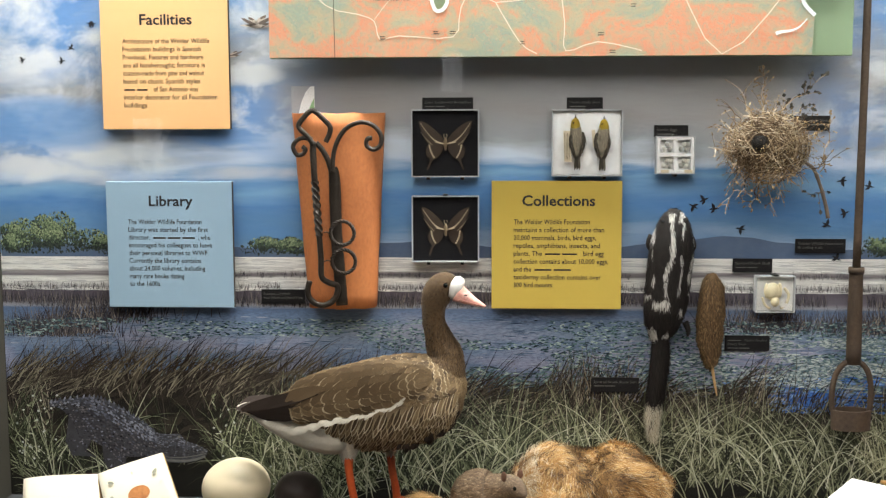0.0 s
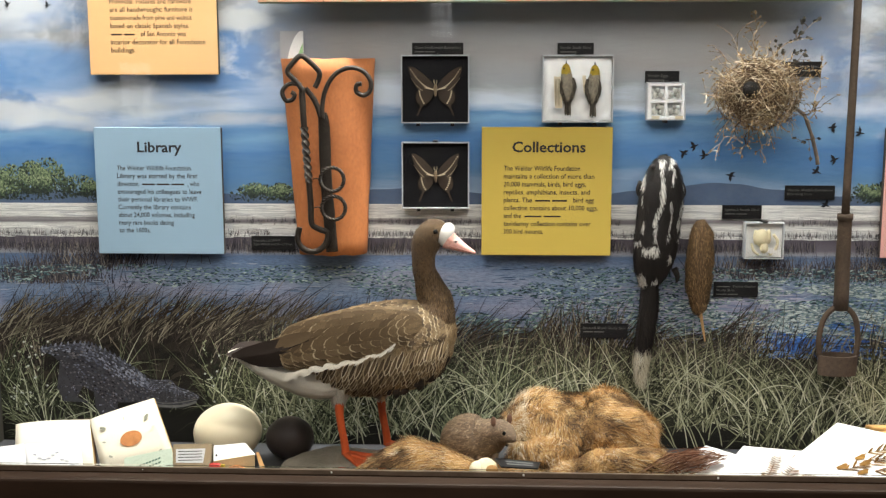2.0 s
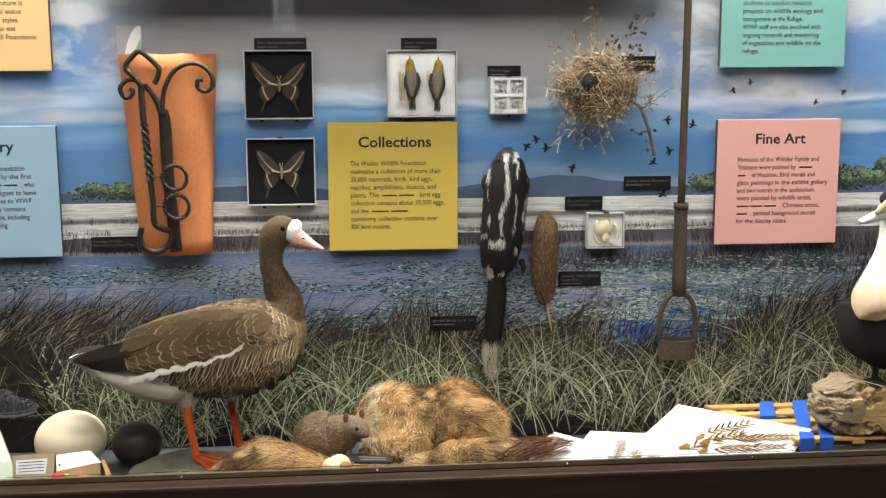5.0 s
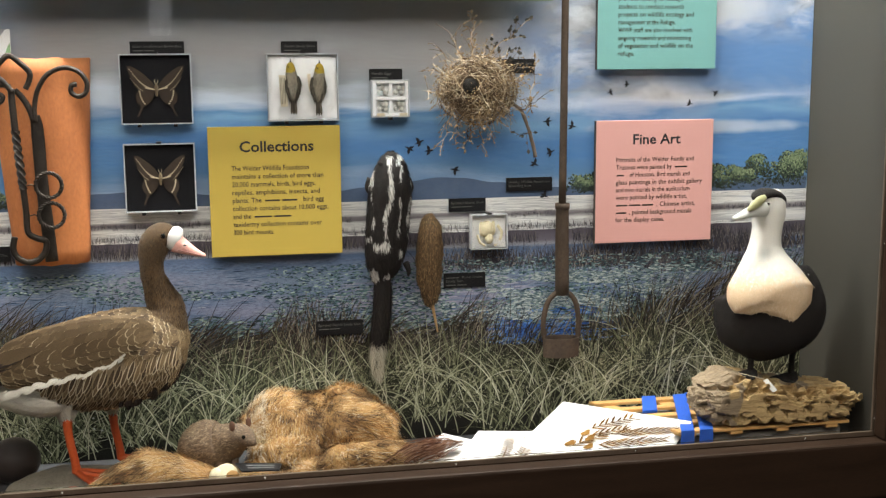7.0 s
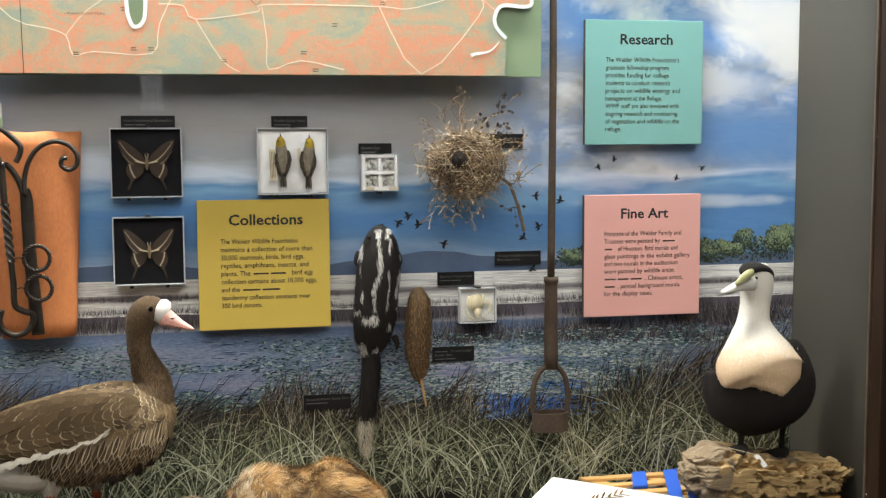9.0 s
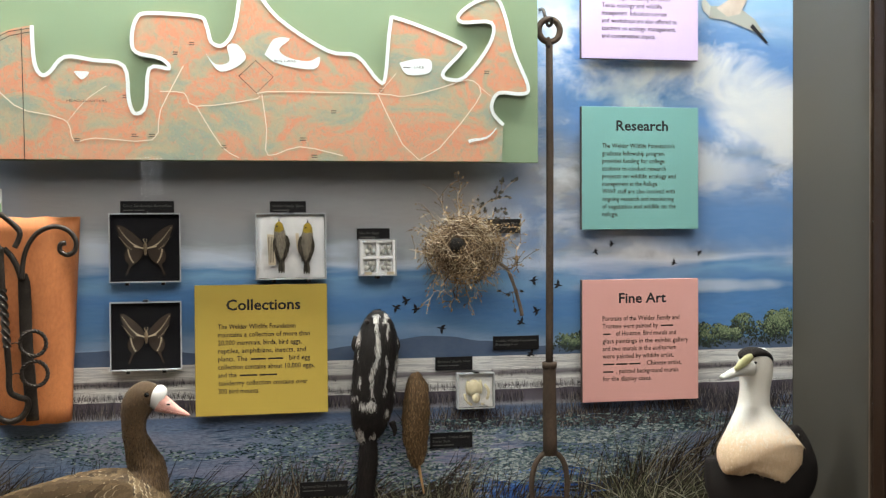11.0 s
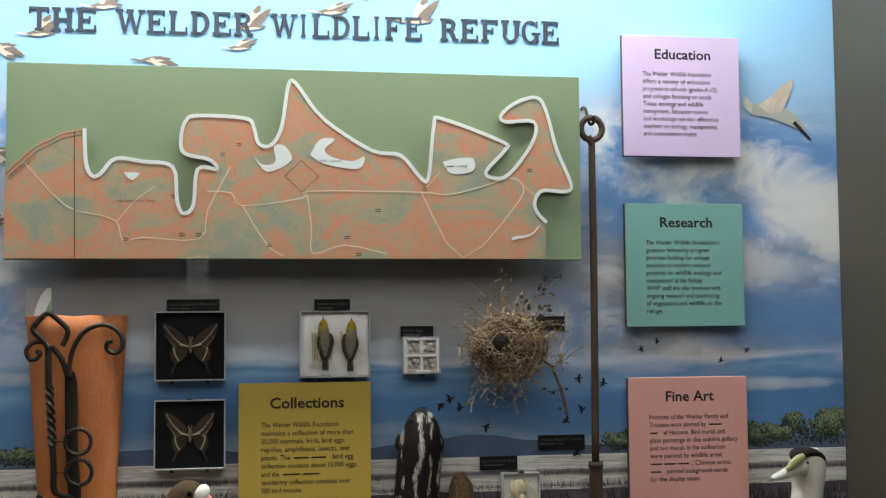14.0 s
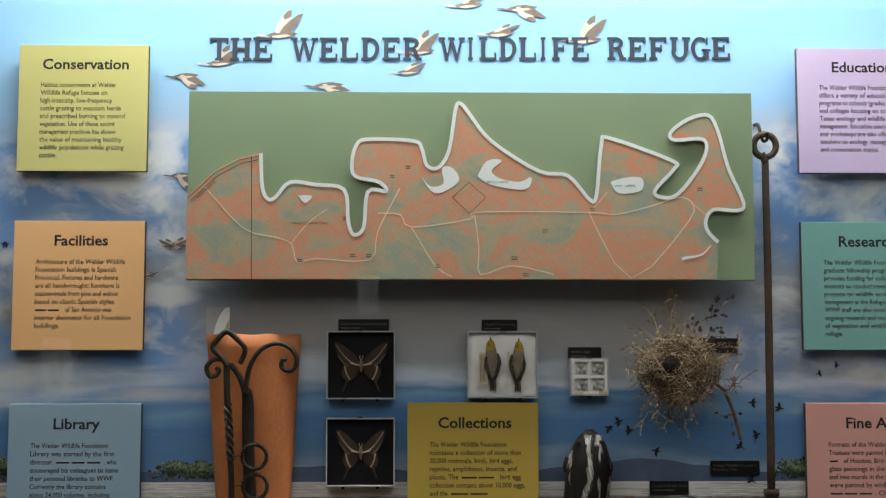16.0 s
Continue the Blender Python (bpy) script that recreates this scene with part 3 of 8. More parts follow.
def slab_letter(bm, ch, x, z, w, h, y):
    """A slab-serif capital in the box at (x, z), w wide and h high."""
    k = [0]

    def plate(pts):
        k[0] += 1
        prism(bm, [(x + u * w, z + v * h) for u, v in pts], y - 0.0026 - 0.00002 * k[0], y - 0.0002)

    def r(a, b, c, d):
        plate([(a, c), (b, c), (b, d), (a, d)])

    def arch(cu, cv, ru, rv, tu, tv, a0, a1, n=12):
        for i in range(n):
            p, q = radians(a0 + (a1 - a0) * i / n), radians(a0 + (a1 - a0) * (i + 1) / n)
            plate([(cu + ru * math.cos(p), cv + rv * math.sin(p)), (cu + ru * math.cos(q), cv + rv * math.sin(q)),
                   (cu + (ru - tu) * math.cos(q), cv + (rv - tv) * math.sin(q)), (cu + (ru - tu) * math.cos(p), cv + (rv - tv) * math.sin(p))])

    s, f, e = 0.23, 0.11, 0.09      # stem, thin stroke, serif reach

    def stem(a, foot=True, head=True, lo=0.0, hi=1.0):
        r(a, a + s, lo, hi)
        if foot:
            r(a - e, a + s + e, 0, f)
        if head:
            r(a - e, a + s + e, 1 - f, 1)

    if ch == "T":
        stem(0.4, True, False)
        r(0.02, 0.98, 1 - f, 1), r(0.02, 0.12, 0.72, 1), r(0.88, 0.98, 0.72, 1)
    elif ch == "H":
        stem(0.1), stem(0.7), r(0.3, 0.7, 0.45, 0.55)
    elif ch in "EF":
        stem(0.12)
        r(0.12, 0.92, 1 - f, 1), r(0.82, 0.93, 0.74, 1), r(0.3, 0.68, 0.46, 0.55), r(0.6, 0.69, 0.36, 0.65)
        if ch == "E":
            r(0.12, 0.95, 0, f), r(0.86, 0.96, 0, 0.28)
    elif ch == "L":
        stem(0.12), r(0.12, 0.95, 0, f), r(0.85, 0.95, 0, 0.32)
    elif ch == "I":
        stem(0.4 - 0.1, True, True), r(0.2, 0.6, 0, f)
    elif ch == "D":
        stem(0.12), arch(0.42, 0.5, 0.55, 0.5, 0.22, 0.1, -90, 90), r(0.12, 0.44, 0, f), r(0.12, 0.44, 1 - f, 1)
    elif ch == "R":
        stem(0.12), arch(0.45, 0.735, 0.4, 0.265, 0.2, 0.09, -90, 90), r(0.3, 0.46, 0.47, 0.56), r(0.3, 0.46, 1 - f, 1)
        plate([(0.48, 0.5), (0.70, 0.5), (0.90, 0.06), (0.68, 0.06)]), r(0.68, 1.0, 0, f)
    elif ch == "U":
        stem(0.12, False, True, 0.34, 1), stem(0.75, False, True, 0.34, 1), arch(0.515, 0.36, 0.415, 0.37, 0.18, 0.12, 180, 360)
    elif ch == "G":
        arch(0.5, 0.5, 0.47, 0.51, 0.2, 0.1, 50, 330, 20), r(0.78, 0.95, 0.02, 0.42), r(0.58, 1.04, 0.38, 0.47), r(0.82, 0.9, 0.66, 0.98)
    elif ch == "W":
        for a, b, t in ((0.1, 0.3, 0.14), (0.5, 0.3, 0.09), (0.46, 0.7, 0.14), (0.9, 0.7, 0.09)):
            plate([(a - t / 2, 0.98), (a + t / 2, 0.98), (b + t / 2, 0), (b - t / 2, 0)])
        for a in (0.1, 0.48, 0.9):
            r(a - 0.13, a + 0.13, 1 - f, 1)


title = holder("title_lettering", "slate blue raised slab-serif title letters above the map", "lettering", at=(XC, YM, 2.277))
GLYPH = {"I": 0.62, "W": 1.35, "T": 0.95}
for word, x0, x1 in (("THE", -0.514, -0.361), ("WELDER", -0.317, -0.003), ("WILDLIFE", 0.040, 0.403), ("REFUGE", 0.445, 0.746)):
    total = sum(GLYPH.get(c, 1.0) for c in word) + 0.09 * (len(word) - 1)
    u = (x1 - x0) / total
    x = x0
    for c in word:
        bm = bmesh.new()
        slab_letter(bm, c, x, 2.2775 + 0.006 * (x + 0.5), GLYPH.get(c, 1.0) * u, 0.0555, YM)
        bmesh.ops.translate(bm, vec=(-XC, -YM, -2.277), verts=bm.verts)
        part("letter", bm, M_TITLE, title)
        x += (GLYPH.get(c, 1.0) + 0.09) * u

# ---- brushwork on the backdrop: flat dabs of paint ----
def strokes(name, quads, material, label):
    """Many flat strips, each a list of (x, y, z) edge pairs, as one sheet of paint."""
    verts, faces = [], []
    for edge in quads:
        n0 = len(verts)
        for a, b in edge:
            verts += [a, b]
        faces += [(n0 + 2 * i, n0 + 2 * i + 1, n0 + 2 * i + 3, n0 + 2 * i + 2) for i in range(len(edge) - 1)]
    me = bpy.data.meshes.new(name)
    me.from_pydata(verts, [], faces)
    me.materials.append(material)
    ob = new(name, me)
    ob.parent = mural
    return tagged(ob, label, "", "", "stuff")


def blade(rng, x, z, length, lean, droop, width, y, n=5):
    """A grass stroke from its root; it bends over towards its lean."""
    a, out, px, pz = lean, [], x, z
    for i in range(n + 1):
        t = i / n
        w = width * (1 - t * 0.92) / 2 * (0.6 if i == 0 else 1)
        out.append(((px - math.cos(a) * w, y, pz + math.sin(a) * w), (px + math.cos(a) * w, y, pz - math.sin(a) * w)))
        px += math.sin(a) * length / n
        pz += math.cos(a) * length / n
        a += droop / n
    return out


def dab(rng, x, z, rx, rz, y, tilt=0.0, n=6):
    """A small oval touch of the brush, as a strip."""
    out = []
    for i in range(n + 1):
        t = -1 + 2 * i / n
        h = math.sqrt(max(0.02, 1 - t * t)) * rz
        cx, cz = x + t * rx * math.cos(tilt), z + t * rx * math.sin(tilt)
        out.append(((cx, y, cz + h), (cx, y, cz - h)))
    return out


def inside(x):
    return XL + 0.004 < x < XR - 0.004


def keep(strip):
    return [((min(max(a[0], XL + 0.002), XR - 0.002), a[1], max(a[2], ZS + 0.002)), (min(max(b[0], XL + 0.002), XR - 0.002), b[1], max(b[2], ZS + 0.002))) for a, b in strip]


M_HILL = surface("slate_blue_hill_paint", srgb(70, 92, 126), srgb(96, 112, 136), 0.6, 90, 12, 0.02, stretch=(1, 1, 2))
M_LEAVES = (per_piece("deep_green_tree_paint", [(0.0, srgb(30, 38, 36)), (0.6, srgb(48, 58, 52)), (1.0, srgb(66, 76, 66))]),
            per_piece("mid_green_tree_paint", [(0.0, srgb(60, 76, 62)), (0.6, srgb(84, 102, 80)), (1.0, srgb(104, 120, 94))]),
            per_piece("sunlit_green_tree_paint", [(0.0, srgb(104, 122, 92)), (0.6, srgb(132, 148, 112)), (1.0, srgb(164, 176, 140))]))
M_REED = per_piece("dark_reed_paint", [(0.0, srgb(30, 30, 42)), (0.5, srgb(58, 56, 66)), (0.85, srgb(98, 92, 92)), (1.0, srgb(160, 152, 140))])
M_PAD = per_piece("lily_pad_paint", [(0.0, srgb(34, 50, 62)), (0.30, srgb(58, 84, 94)), (0.65, srgb(98, 130, 132)), (1.0, srgb(186, 206, 200))])
M_RIPPLE = per_piece("water_ripple_paint", [(0.0, srgb(62, 84, 112)), (0.5, srgb(96, 120, 150)), (0.85, srgb(134, 150, 174)), (1.0, srgb(176, 182, 198))])
M_BACKGRASS = per_piece("brown_back_grass_paint", [(0.0, srgb(18, 14, 15)), (0.5, srgb(44, 36, 35)), (0.8, srgb(84, 75, 66)), (1.0, srgb(158, 149, 130))])
M_GRASS = per_piece("grey_green_grass_paint", [(0.0, srgb(16, 20, 14)), (0.38, srgb(48, 54, 38)), (0.68, srgb(104, 110, 84)), (0.88, srgb(156, 162, 130)), (1.0, srgb(206, 208, 184))])
M_STRAW = per_piece("pale_marsh_straw_paint", [(0.0, srgb(186, 186, 188)), (0.5, srgb(224, 224, 220)), (1.0, srgb(244, 244, 240))])
M_WHITE_DAB = per_piece("white_flower_paint", [(0.0, srgb(150, 156, 150)), (1.0, srgb(214, 216, 208))])
M_DARKBIRD = surface("dark_bird_paint", srgb(18, 20, 26), srgb(34, 36, 44), 0.6, 200, 30, 0.0)
M_GATOR = surface("alligator_paint", srgb(36, 35, 38), srgb(72, 72, 78), 0.6, 260, 22, 0.05)
M_DUCKBROWN = surface("brown_duck_paint", srgb(96, 84, 80), srgb(136, 122, 112), 0.6, 200, 40, 0.0)
M_DUCKPALE = surface("pale_duck_paint", srgb(186, 172, 158), srgb(222, 212, 200), 0.6, 200, 40, 0.0)

rng = random.Random(7)
LAYER = [YM - 0.0003 - 0.00025 * i for i in range(12)]


def lay(i):
    return LAYER[i] - rng.random() * 0.0002


# hills along the horizon
bm = bmesh.new()
top = []
steps = 160
for i in range(steps + 1):
    x = XL + 0.003 + (XR - XL - 0.006) * i / steps
    h = 0.018 + 0.014 * noise.noise(Vector((x * 3.1, 2.2, 0))) + 0.006 * noise.noise(Vector((x * 14, 5, 0)))
    h += 0.022 * math.exp(-((x - 0.53) / 0.13) ** 2) + 0.012 * math.exp(-((x + 0.2) / 0.15) ** 2)
    top.append((x, 1.283 + max(h, 0.006)))
for (xa, za), (xb, zb) in zip(top, top[1:]):
    flat(bm, [(xa, 1.276), (xb, 1.276), (xb, zb), (xa, za)], LAYER[0])
bmesh.ops.remove_doubles(bm, verts=bm.verts, dist=1e-6)
part("painted_hills", bm, M_HILL, mural)

# trees: each a heap of leaf dabs
def painted_tree(x, w, h, n):
    lobes = [(x + (rng.random() - 0.5) * w * 0.8, 1.280 + h * (0.30 + 0.38 * rng.random()), w * (0.10 + 0.09 * rng.random()), h * (0.20 + 0.14 * rng.random())) for _ in range(11)]
    lobes.append((x, 1.282 + h * 0.26, w * 0.48, h * 0.26))
    tones = [[], [], []]
    for k in range(n * 3):
        cx, cz, rx, rz = rng.choice(lobes)
        a, r = rng.random() * 6.283, math.sqrt(rng.random())
        px, pz = cx + rx * r * math.cos(a), max(1.279, cz + rz * r * math.sin(a))
        up = r * math.sin(a) + 0.5 * (rng.random() - 0.5) + 0.25 * math.cos(a)
        tone = 0 if k < n or up < -0.1 else (1 if up < 0.42 else 2)
        big = 1.7 if k < n else 1.0
        tones[tone].append(keep(dab(rng, px, pz, big * (0.0012 + 0.002 * rng.random()), big * (0.001 + 0.0014 * rng.random()), LAYER[1] - 0.00008 * tone - 0.00006 * rng.random(), rng.random() * 3, 4)))
    for q, mat, word in zip(tones, M_LEAVES, ("dark", "mid", "sunlit")):
        strokes("painted_tree", q, mat, f"{word} green painted foliage of a tree clump")


for t in ((-1.11, 0.26, 0.115, 1500), (-1.2, 0.10, 0.06, 300), (-0.96, 0.12, 0.06, 400), (-0.56, 0.20, 0.05, 500), (0.87, 0.10, 0.055, 350), (1.40, 0.20, 0.112, 1200), (1.28, 0.16, 0.07, 600)):
    painted_tree(*t)

# pale straw beds and dark reeds across the marsh
q = []
for _ in range(2600):
    x = XL + rng.random() * (XR - XL)
    z = rng.choice((1.269, 1.262, 1.250, 1.246, 1.219, 1.215, 1.197)) + 0.007 * (rng.random() - 0.5)
    if noise.noise(Vector((x * 4, z * 40, 3))) > -0.25:
        q.append(keep(dab(rng, x, z, 0.012 + 0.03 * rng.random(), 0.0006 + 0.0012 * rng.random(), lay(1), 0, 4)))
strokes("painted_straw_beds", q, M_STRAW, "pale straw-coloured painted marsh beds")
q = []
for zr, hh, n, cut in ((1.229, 0.012, 2000, -0.1), (1.199, 0.013, 2200, -0.15), (1.164, 0.030, 3200, -0.25), (1.156, 0.024, 2200, -0.05)):
    for _ in range(n):
        x = XL + rng.random() * (XR - XL)
        if noise.noise(Vector((x * 3.3, zr * 31, 0))) > cut:
            q.append(keep(blade(rng, x, zr + 0.010 * (rng.random() - 0.5), hh * (0.5 + 0.8 * rng.random()), (rng.random() - 0.5) * 0.6, (rng.random() - 0.5) * 0.8, 0.0013, lay(2), 3)))
for cx, cz, sx, n in ((-1.10, 1.085, 0.13, 700), (-0.98, 1.12, 0.14, 450), (0.62, 1.105, 0.10, 450), (0.90, 1.100, 0.16, 800), (1.30, 1.125, 0.17, 1100), (1.15, 1.08, 0.2, 700)):
    for _ in range(n):
        x = cx + rng.gauss(0, sx * 0.55)
        q.append(keep(blade(rng, x, cz + 0.02 * (rng.random() - 0.5), 0.025 + 0.04 * rng.random(), (rng.random() - 0.5) * 1.1, (rng.random() - 0.5) * 1.2, 0.0022, lay(2), 3)))
strokes("painted_reeds", q, M_REED, "dark purplish painted reeds")

# ripples and lily pads on the water
q = []
for _ in range(1100):
    x, z = XL + rng.random() * (XR - XL), 0.95 + 0.18 * rng.random()
    q.append(keep(dab(rng, x, z, 0.005 + 0.018 * rng.random(), 0.0005 + 0.0009 * rng.random(), lay(2), 0.03 * (rng.random() - 0.5), 4)))
strokes("painted_ripples", q, M_RIPPLE, "blue and white painted ripples")
q = []
for _ in range(15000):
    x, z = XL + rng.random() * (XR - XL), 0.955 + 0.17 * rng.random()
    d = noise.noise(Vector((x * 2.3, z * 14, 1))) + 0.5 * noise.noise(Vector((x * 9, z * 60, 4))) + (0.55 if 0.3 < x < 1.1 else 0.12 if x > -0.3 else -0.05)
    if d > 0.12:
        k = 1.35 - 3.2 * (z - 0.955)
        q.append(keep(dab(rng, x, z, (0.0025 + 0.0045 * rng.random()) * k, (0.0006 + 0.0014 * rng.random()) * k, lay(3), (rng.random() - 0.5) * 0.5, 4)))
q2 = []
for _ in range(460):
    x, z = rng.gauss(0.77, 0.085), 0.905 + 0.09 * rng.random()
    q2.append(keep(dab(rng, x, z, 0.008 + 0.014 * rng.random(), 0.001 + 0.002 * rng.random(), lay(2) - 0.0002, 0.1 * (rng.random() - 0.5), 4)))
strokes("painted_open_water", q2, per_piece("bright_blue_water_paint", [(0.0, srgb(40, 88, 170)), (0.6, srgb(72, 124, 206)), (1.0, srgb(140, 176, 226))]), "bright blue painted open water")
q4, q5 = [], []
for _ in range(5200):
    x, z = rng.gauss(0.80, 0.20), 0.965 + 0.13 * rng.random()
    if x < XR - 0.02 and noise.noise(Vector((x * 6, z * 34, 7))) > -0.05:
        q4.append(keep(dab(rng, x, z, 0.003 + 0.005 * rng.random(), 0.0007 + 0.0013 * rng.random(), lay(3) - 0.0002, (rng.random() - 0.5) * 0.5, 4)))
for _ in range(900):
    x, z = rng.gauss(0.50, 0.13), 0.93 + 0.15 * rng.random()
    q5.append(keep(dab(rng, x, z, 0.010 + 0.022 * rng.random(), 0.0012 + 0.0022 * rng.random(), lay(2), 0.04 * (rng.random() - 0.5), 4)))
strokes("painted_pale_water", q5, per_piece("lilac_water_paint", [(0.0, srgb(112, 124, 156)), (0.5, srgb(146, 150, 178)), (1.0, srgb(178, 178, 198))]), "pale lilac painted water")
strokes("painted_pale_pads", q4, per_piece("pale_lily_pad_paint", [(0.0, srgb(66, 86, 96)), (0.4, srgb(118, 138, 144)), (1.0, srgb(204, 214, 212))]), "pale green painted lily pads")
strokes("painted_lily_pads", q, M_PAD, "grey-green painted lily pads on water")

# dark bank behind the alligator, with wind-bent grass over it
q = []
for _ in range(1500):
    x, z = XL + rng.random() * 0.80, 0.80 + 0.20 * rng.random()
    if z > 0.985 + 0.025 * noise.noise(Vector((x * 7, 2, 5))) - 0.09 * max(0, x + 0.60) / 0.16:
        continue
    q.append(keep(dab(rng, x, z, 0.016 + 0.02 * rng.random(), 0.006 + 0.006 * rng.random(), lay(3) - 0.0001, 0.5 * (rng.random() - 0.2), 5)))
strokes("painted_dark_bank", q, per_piece("dark_umber_bank_paint", [(0.0, srgb(20, 17, 14)), (0.6, srgb(34, 30, 25)), (1.0, srgb(52, 46, 38))]), "dark umber painted marsh bank")
q = []
for _ in range(560):
    x, z = XL + rng.random() * 0.78, 0.925 + 0.075 * rng.random()
    wind = 0.75 + 0.5 * noise.noise(Vector((x * 6, 8, z * 4)))
    q.append(keep(blade(rng, x, z, 0.06 + 0.09 * rng.random(), wind + (rng.random() - 0.5) * 0.7, 0.5 + (rng.random() - 0.5) * 0.9, 0.0022 + 0.0014 * rng.random(), lay(5))))
strokes("painted_bent_grass", q, per_piece("bent_grass_paint", [(0.0, srgb(26, 22, 20)), (0.45, srgb(58, 50, 44)), (0.8, srgb(100, 94, 80)), (1.0, srgb(154, 148, 128))]), "olive brown painted wind-bent grass")

# back row of brown grass
q = []
for _ in range(5200):
    x = XL + rng.random() * (XR - XL)
    crest = 0.985 + 0.03 * noise.noise(Vector((x * 5, 0, 7))) + (0.12 * min(1, max(0, (x - 1.0) / 0.35))) + 0.02 * (x < -0.6)
    z = 0.83 + (crest - 0.87) * rng.random()
    if 0.62 < x < 0.98 and z > 0.86 and rng.random() < 0.75:
        continue
    if -1.12 < x < -0.70 and z < 0.93 and rng.random() < 0.85:
        continue
    wind = 1.3 * noise.noise(Vector((x * 3.5, 3, z * 3))) + 0.45
    q.append(keep(blade(rng, x, z, 0.06 + 0.10 * rng.random(), wind + (rng.random() - 0.5) * 0.8, wind * 1.2 + (rng.random() - 0.5) * 1.4, 0.0022 + 0.0016 * rng.random(), lay(4))))
strokes("painted_back_grass", q, M_BACKGRASS, "brown and purple painted marsh grass")

# alligator: body between a back line and a belly line, covered in rows of scales
G_TOP = catmull([(-1.130, 0.912), (-1.089, 0.921), (-1.026, 0.927), (-0.986, 0.920), (-0.939, 0.896), (-0.892, 0.865), (-0.866, 0.843), (-0.839, 0.836), (-0.805, 0.836), (-0.788, 0.820), (-0.758, 0.809), (-0.734, 0.797)], 8)
G_BOT = catmull([(-1.127, 0.901), (-1.100, 0.897), (-1.071, 0.867), (-1.025, 0.819), (-0.985, 0.798), (-0.938, 0.778), (-0.869, 0.778), (-0.835, 0.765), (-0.800, 0.763), (-0.780, 0.765), (-0.752, 0.773), (-0.735, 0.787)], 8)
bm = bmesh.new()
for (a, b), (c, d) in zip(zip(G_TOP, G_BOT), zip(G_TOP[1:], G_BOT[1:])):
    flat(bm, [(a.x, a.y), (c.x, c.y), (d.x, d.y), (b.x, b.y)], LAYER[9])
LEGS = ([(-0.998, 0.815), (-0.945, 0.800), (-0.938, 0.778), (-0.940, 0.756), (-0.918, 0.746), (-0.985, 0.744), (-0.996, 0.768)],
        [(-1.078, 0.888), (-1.030, 0.860), (-1.024, 0.820), (-1.040, 0.790), (-1.015, 0.776), (-1.075, 0.778), (-1.090, 0.815)])
for k, leg in enumerate(LEGS):
    flat(bm, leg, LAYER[9] - 0.00003 * (k + 1))
part("painted_alligator", bm, M_GATOR, mural, "dark grey painted alligator")


def scale_mark(x, z, u, v, turn, y):
    c, sn = math.cos(turn), math.sin(turn)
    pts = [(-u, 0), (0, v), (u, 0.2 * v), (0.3 * u, -v)]
    p = [(x + a * c - b * sn, y, z + a * sn + b * c) for a, b in pts]
    return [(p[0], p[0]), (p[1], p[3]), (p[2], p[2])]


q, qs = [], []
cols = len(G_TOP)
for i in range(2, cols - 1):
    a, b = G_TOP[i], G_BOT[i]
    turn = math.atan2(G_TOP[i].y - G_TOP[i - 1].y, G_TOP[i].x - G_TOP[i - 1].x)
    head = a.x > -0.862
    n = max(4, int((a - b).length / (0.0050 if head else 0.0072)))
    for k in range(n):
        v = (k + 0.3 + 0.4 * rng.random()) / n
        p = a.lerp(b, v)
        jx = 0.002 * (rng.random() - 0.5)
        size = (0.0024 if head else 0.0044) * (0.7 + 0.6 * rng.random()) * (1.0 if v < 0.5 else 0.75)
        (qs if rng.random() < (0.85 if v < 0.42 else 0.18) else q).append(scale_mark(p.x + jx, p.y, size, size * 0.62, turn + 0.3 * (rng.random() - 0.5), lay(10)))
    if not head and i % 2 == 0:
        for row, v in enumerate((0.0, 0.10, 0.21, 0.33)):
            p = a.lerp(b, v)
            qs.append(blade(rng, p.x, p.y - 0.001, 0.0085 - 0.001 * row, turn + 0.15, 0.3, 0.0085, lay(10) - 0.0002, 2))
for leg in LEGS:
    cx, cz = sum(p[0] for p in leg) / len(leg), sum(p[1] for p in leg) / len(leg)
    for _ in range(90):
        p, t = rng.choice(leg), rng.random() * 0.9
        (qs if rng.random() < 0.25 else q).append(scale_mark(p[0] + (cx - p[0]) * t, p[1] + (cz - p[1]) * t, 0.0026, 0.0017, rng.random() * 3, lay(10)))
strokes("painted_alligator_scutes", q, per_piece("dark_scute_paint", [(0.0, srgb(16, 16, 20)), (0.5, srgb(60, 60, 68)), (1.0, srgb(124, 120, 122))]), "dark grey painted scales of the alligator")
strokes("painted_back_scutes", qs, per_piece("pale_scute_paint", [(0.0, srgb(50, 52, 62)), (0.5, srgb(98, 102, 116)), (1.0, srgb(150, 154, 168))]), "blue-grey painted scutes along the alligator back")
bm = bmesh.new()
ribbon(bm, [tuple(p) for p in catmull([(-0.862, 0.790), (-0.835, 0.778), (-0.800, 0.777), (-0.770, 0.781), (-0.737, 0.788)], 4)], 0.0022, LAYER[11])
ribbon(bm, [tuple(p) for p in catmull([(-0.845, 0.771), (-0.800, 0.768), (-0.765, 0.772), (-0.740, 0.781)], 4)], 0.0060, LAYER[11] - 0.00005)
flat(bm, [(-0.804 + 0.0045 * math.cos(a), 0.829 + 0.0035 * math.sin(a)) for a in (0, 1, 2, 3, 4, 5)], LAYER[11] - 0.0001)
part("painted_alligator_jaw", bm, surface("pale_jaw_paint", srgb(82, 84, 84), srgb(126, 126, 120), 0.6, 300, 90, 0.0), mural, "pale painted jaw line")

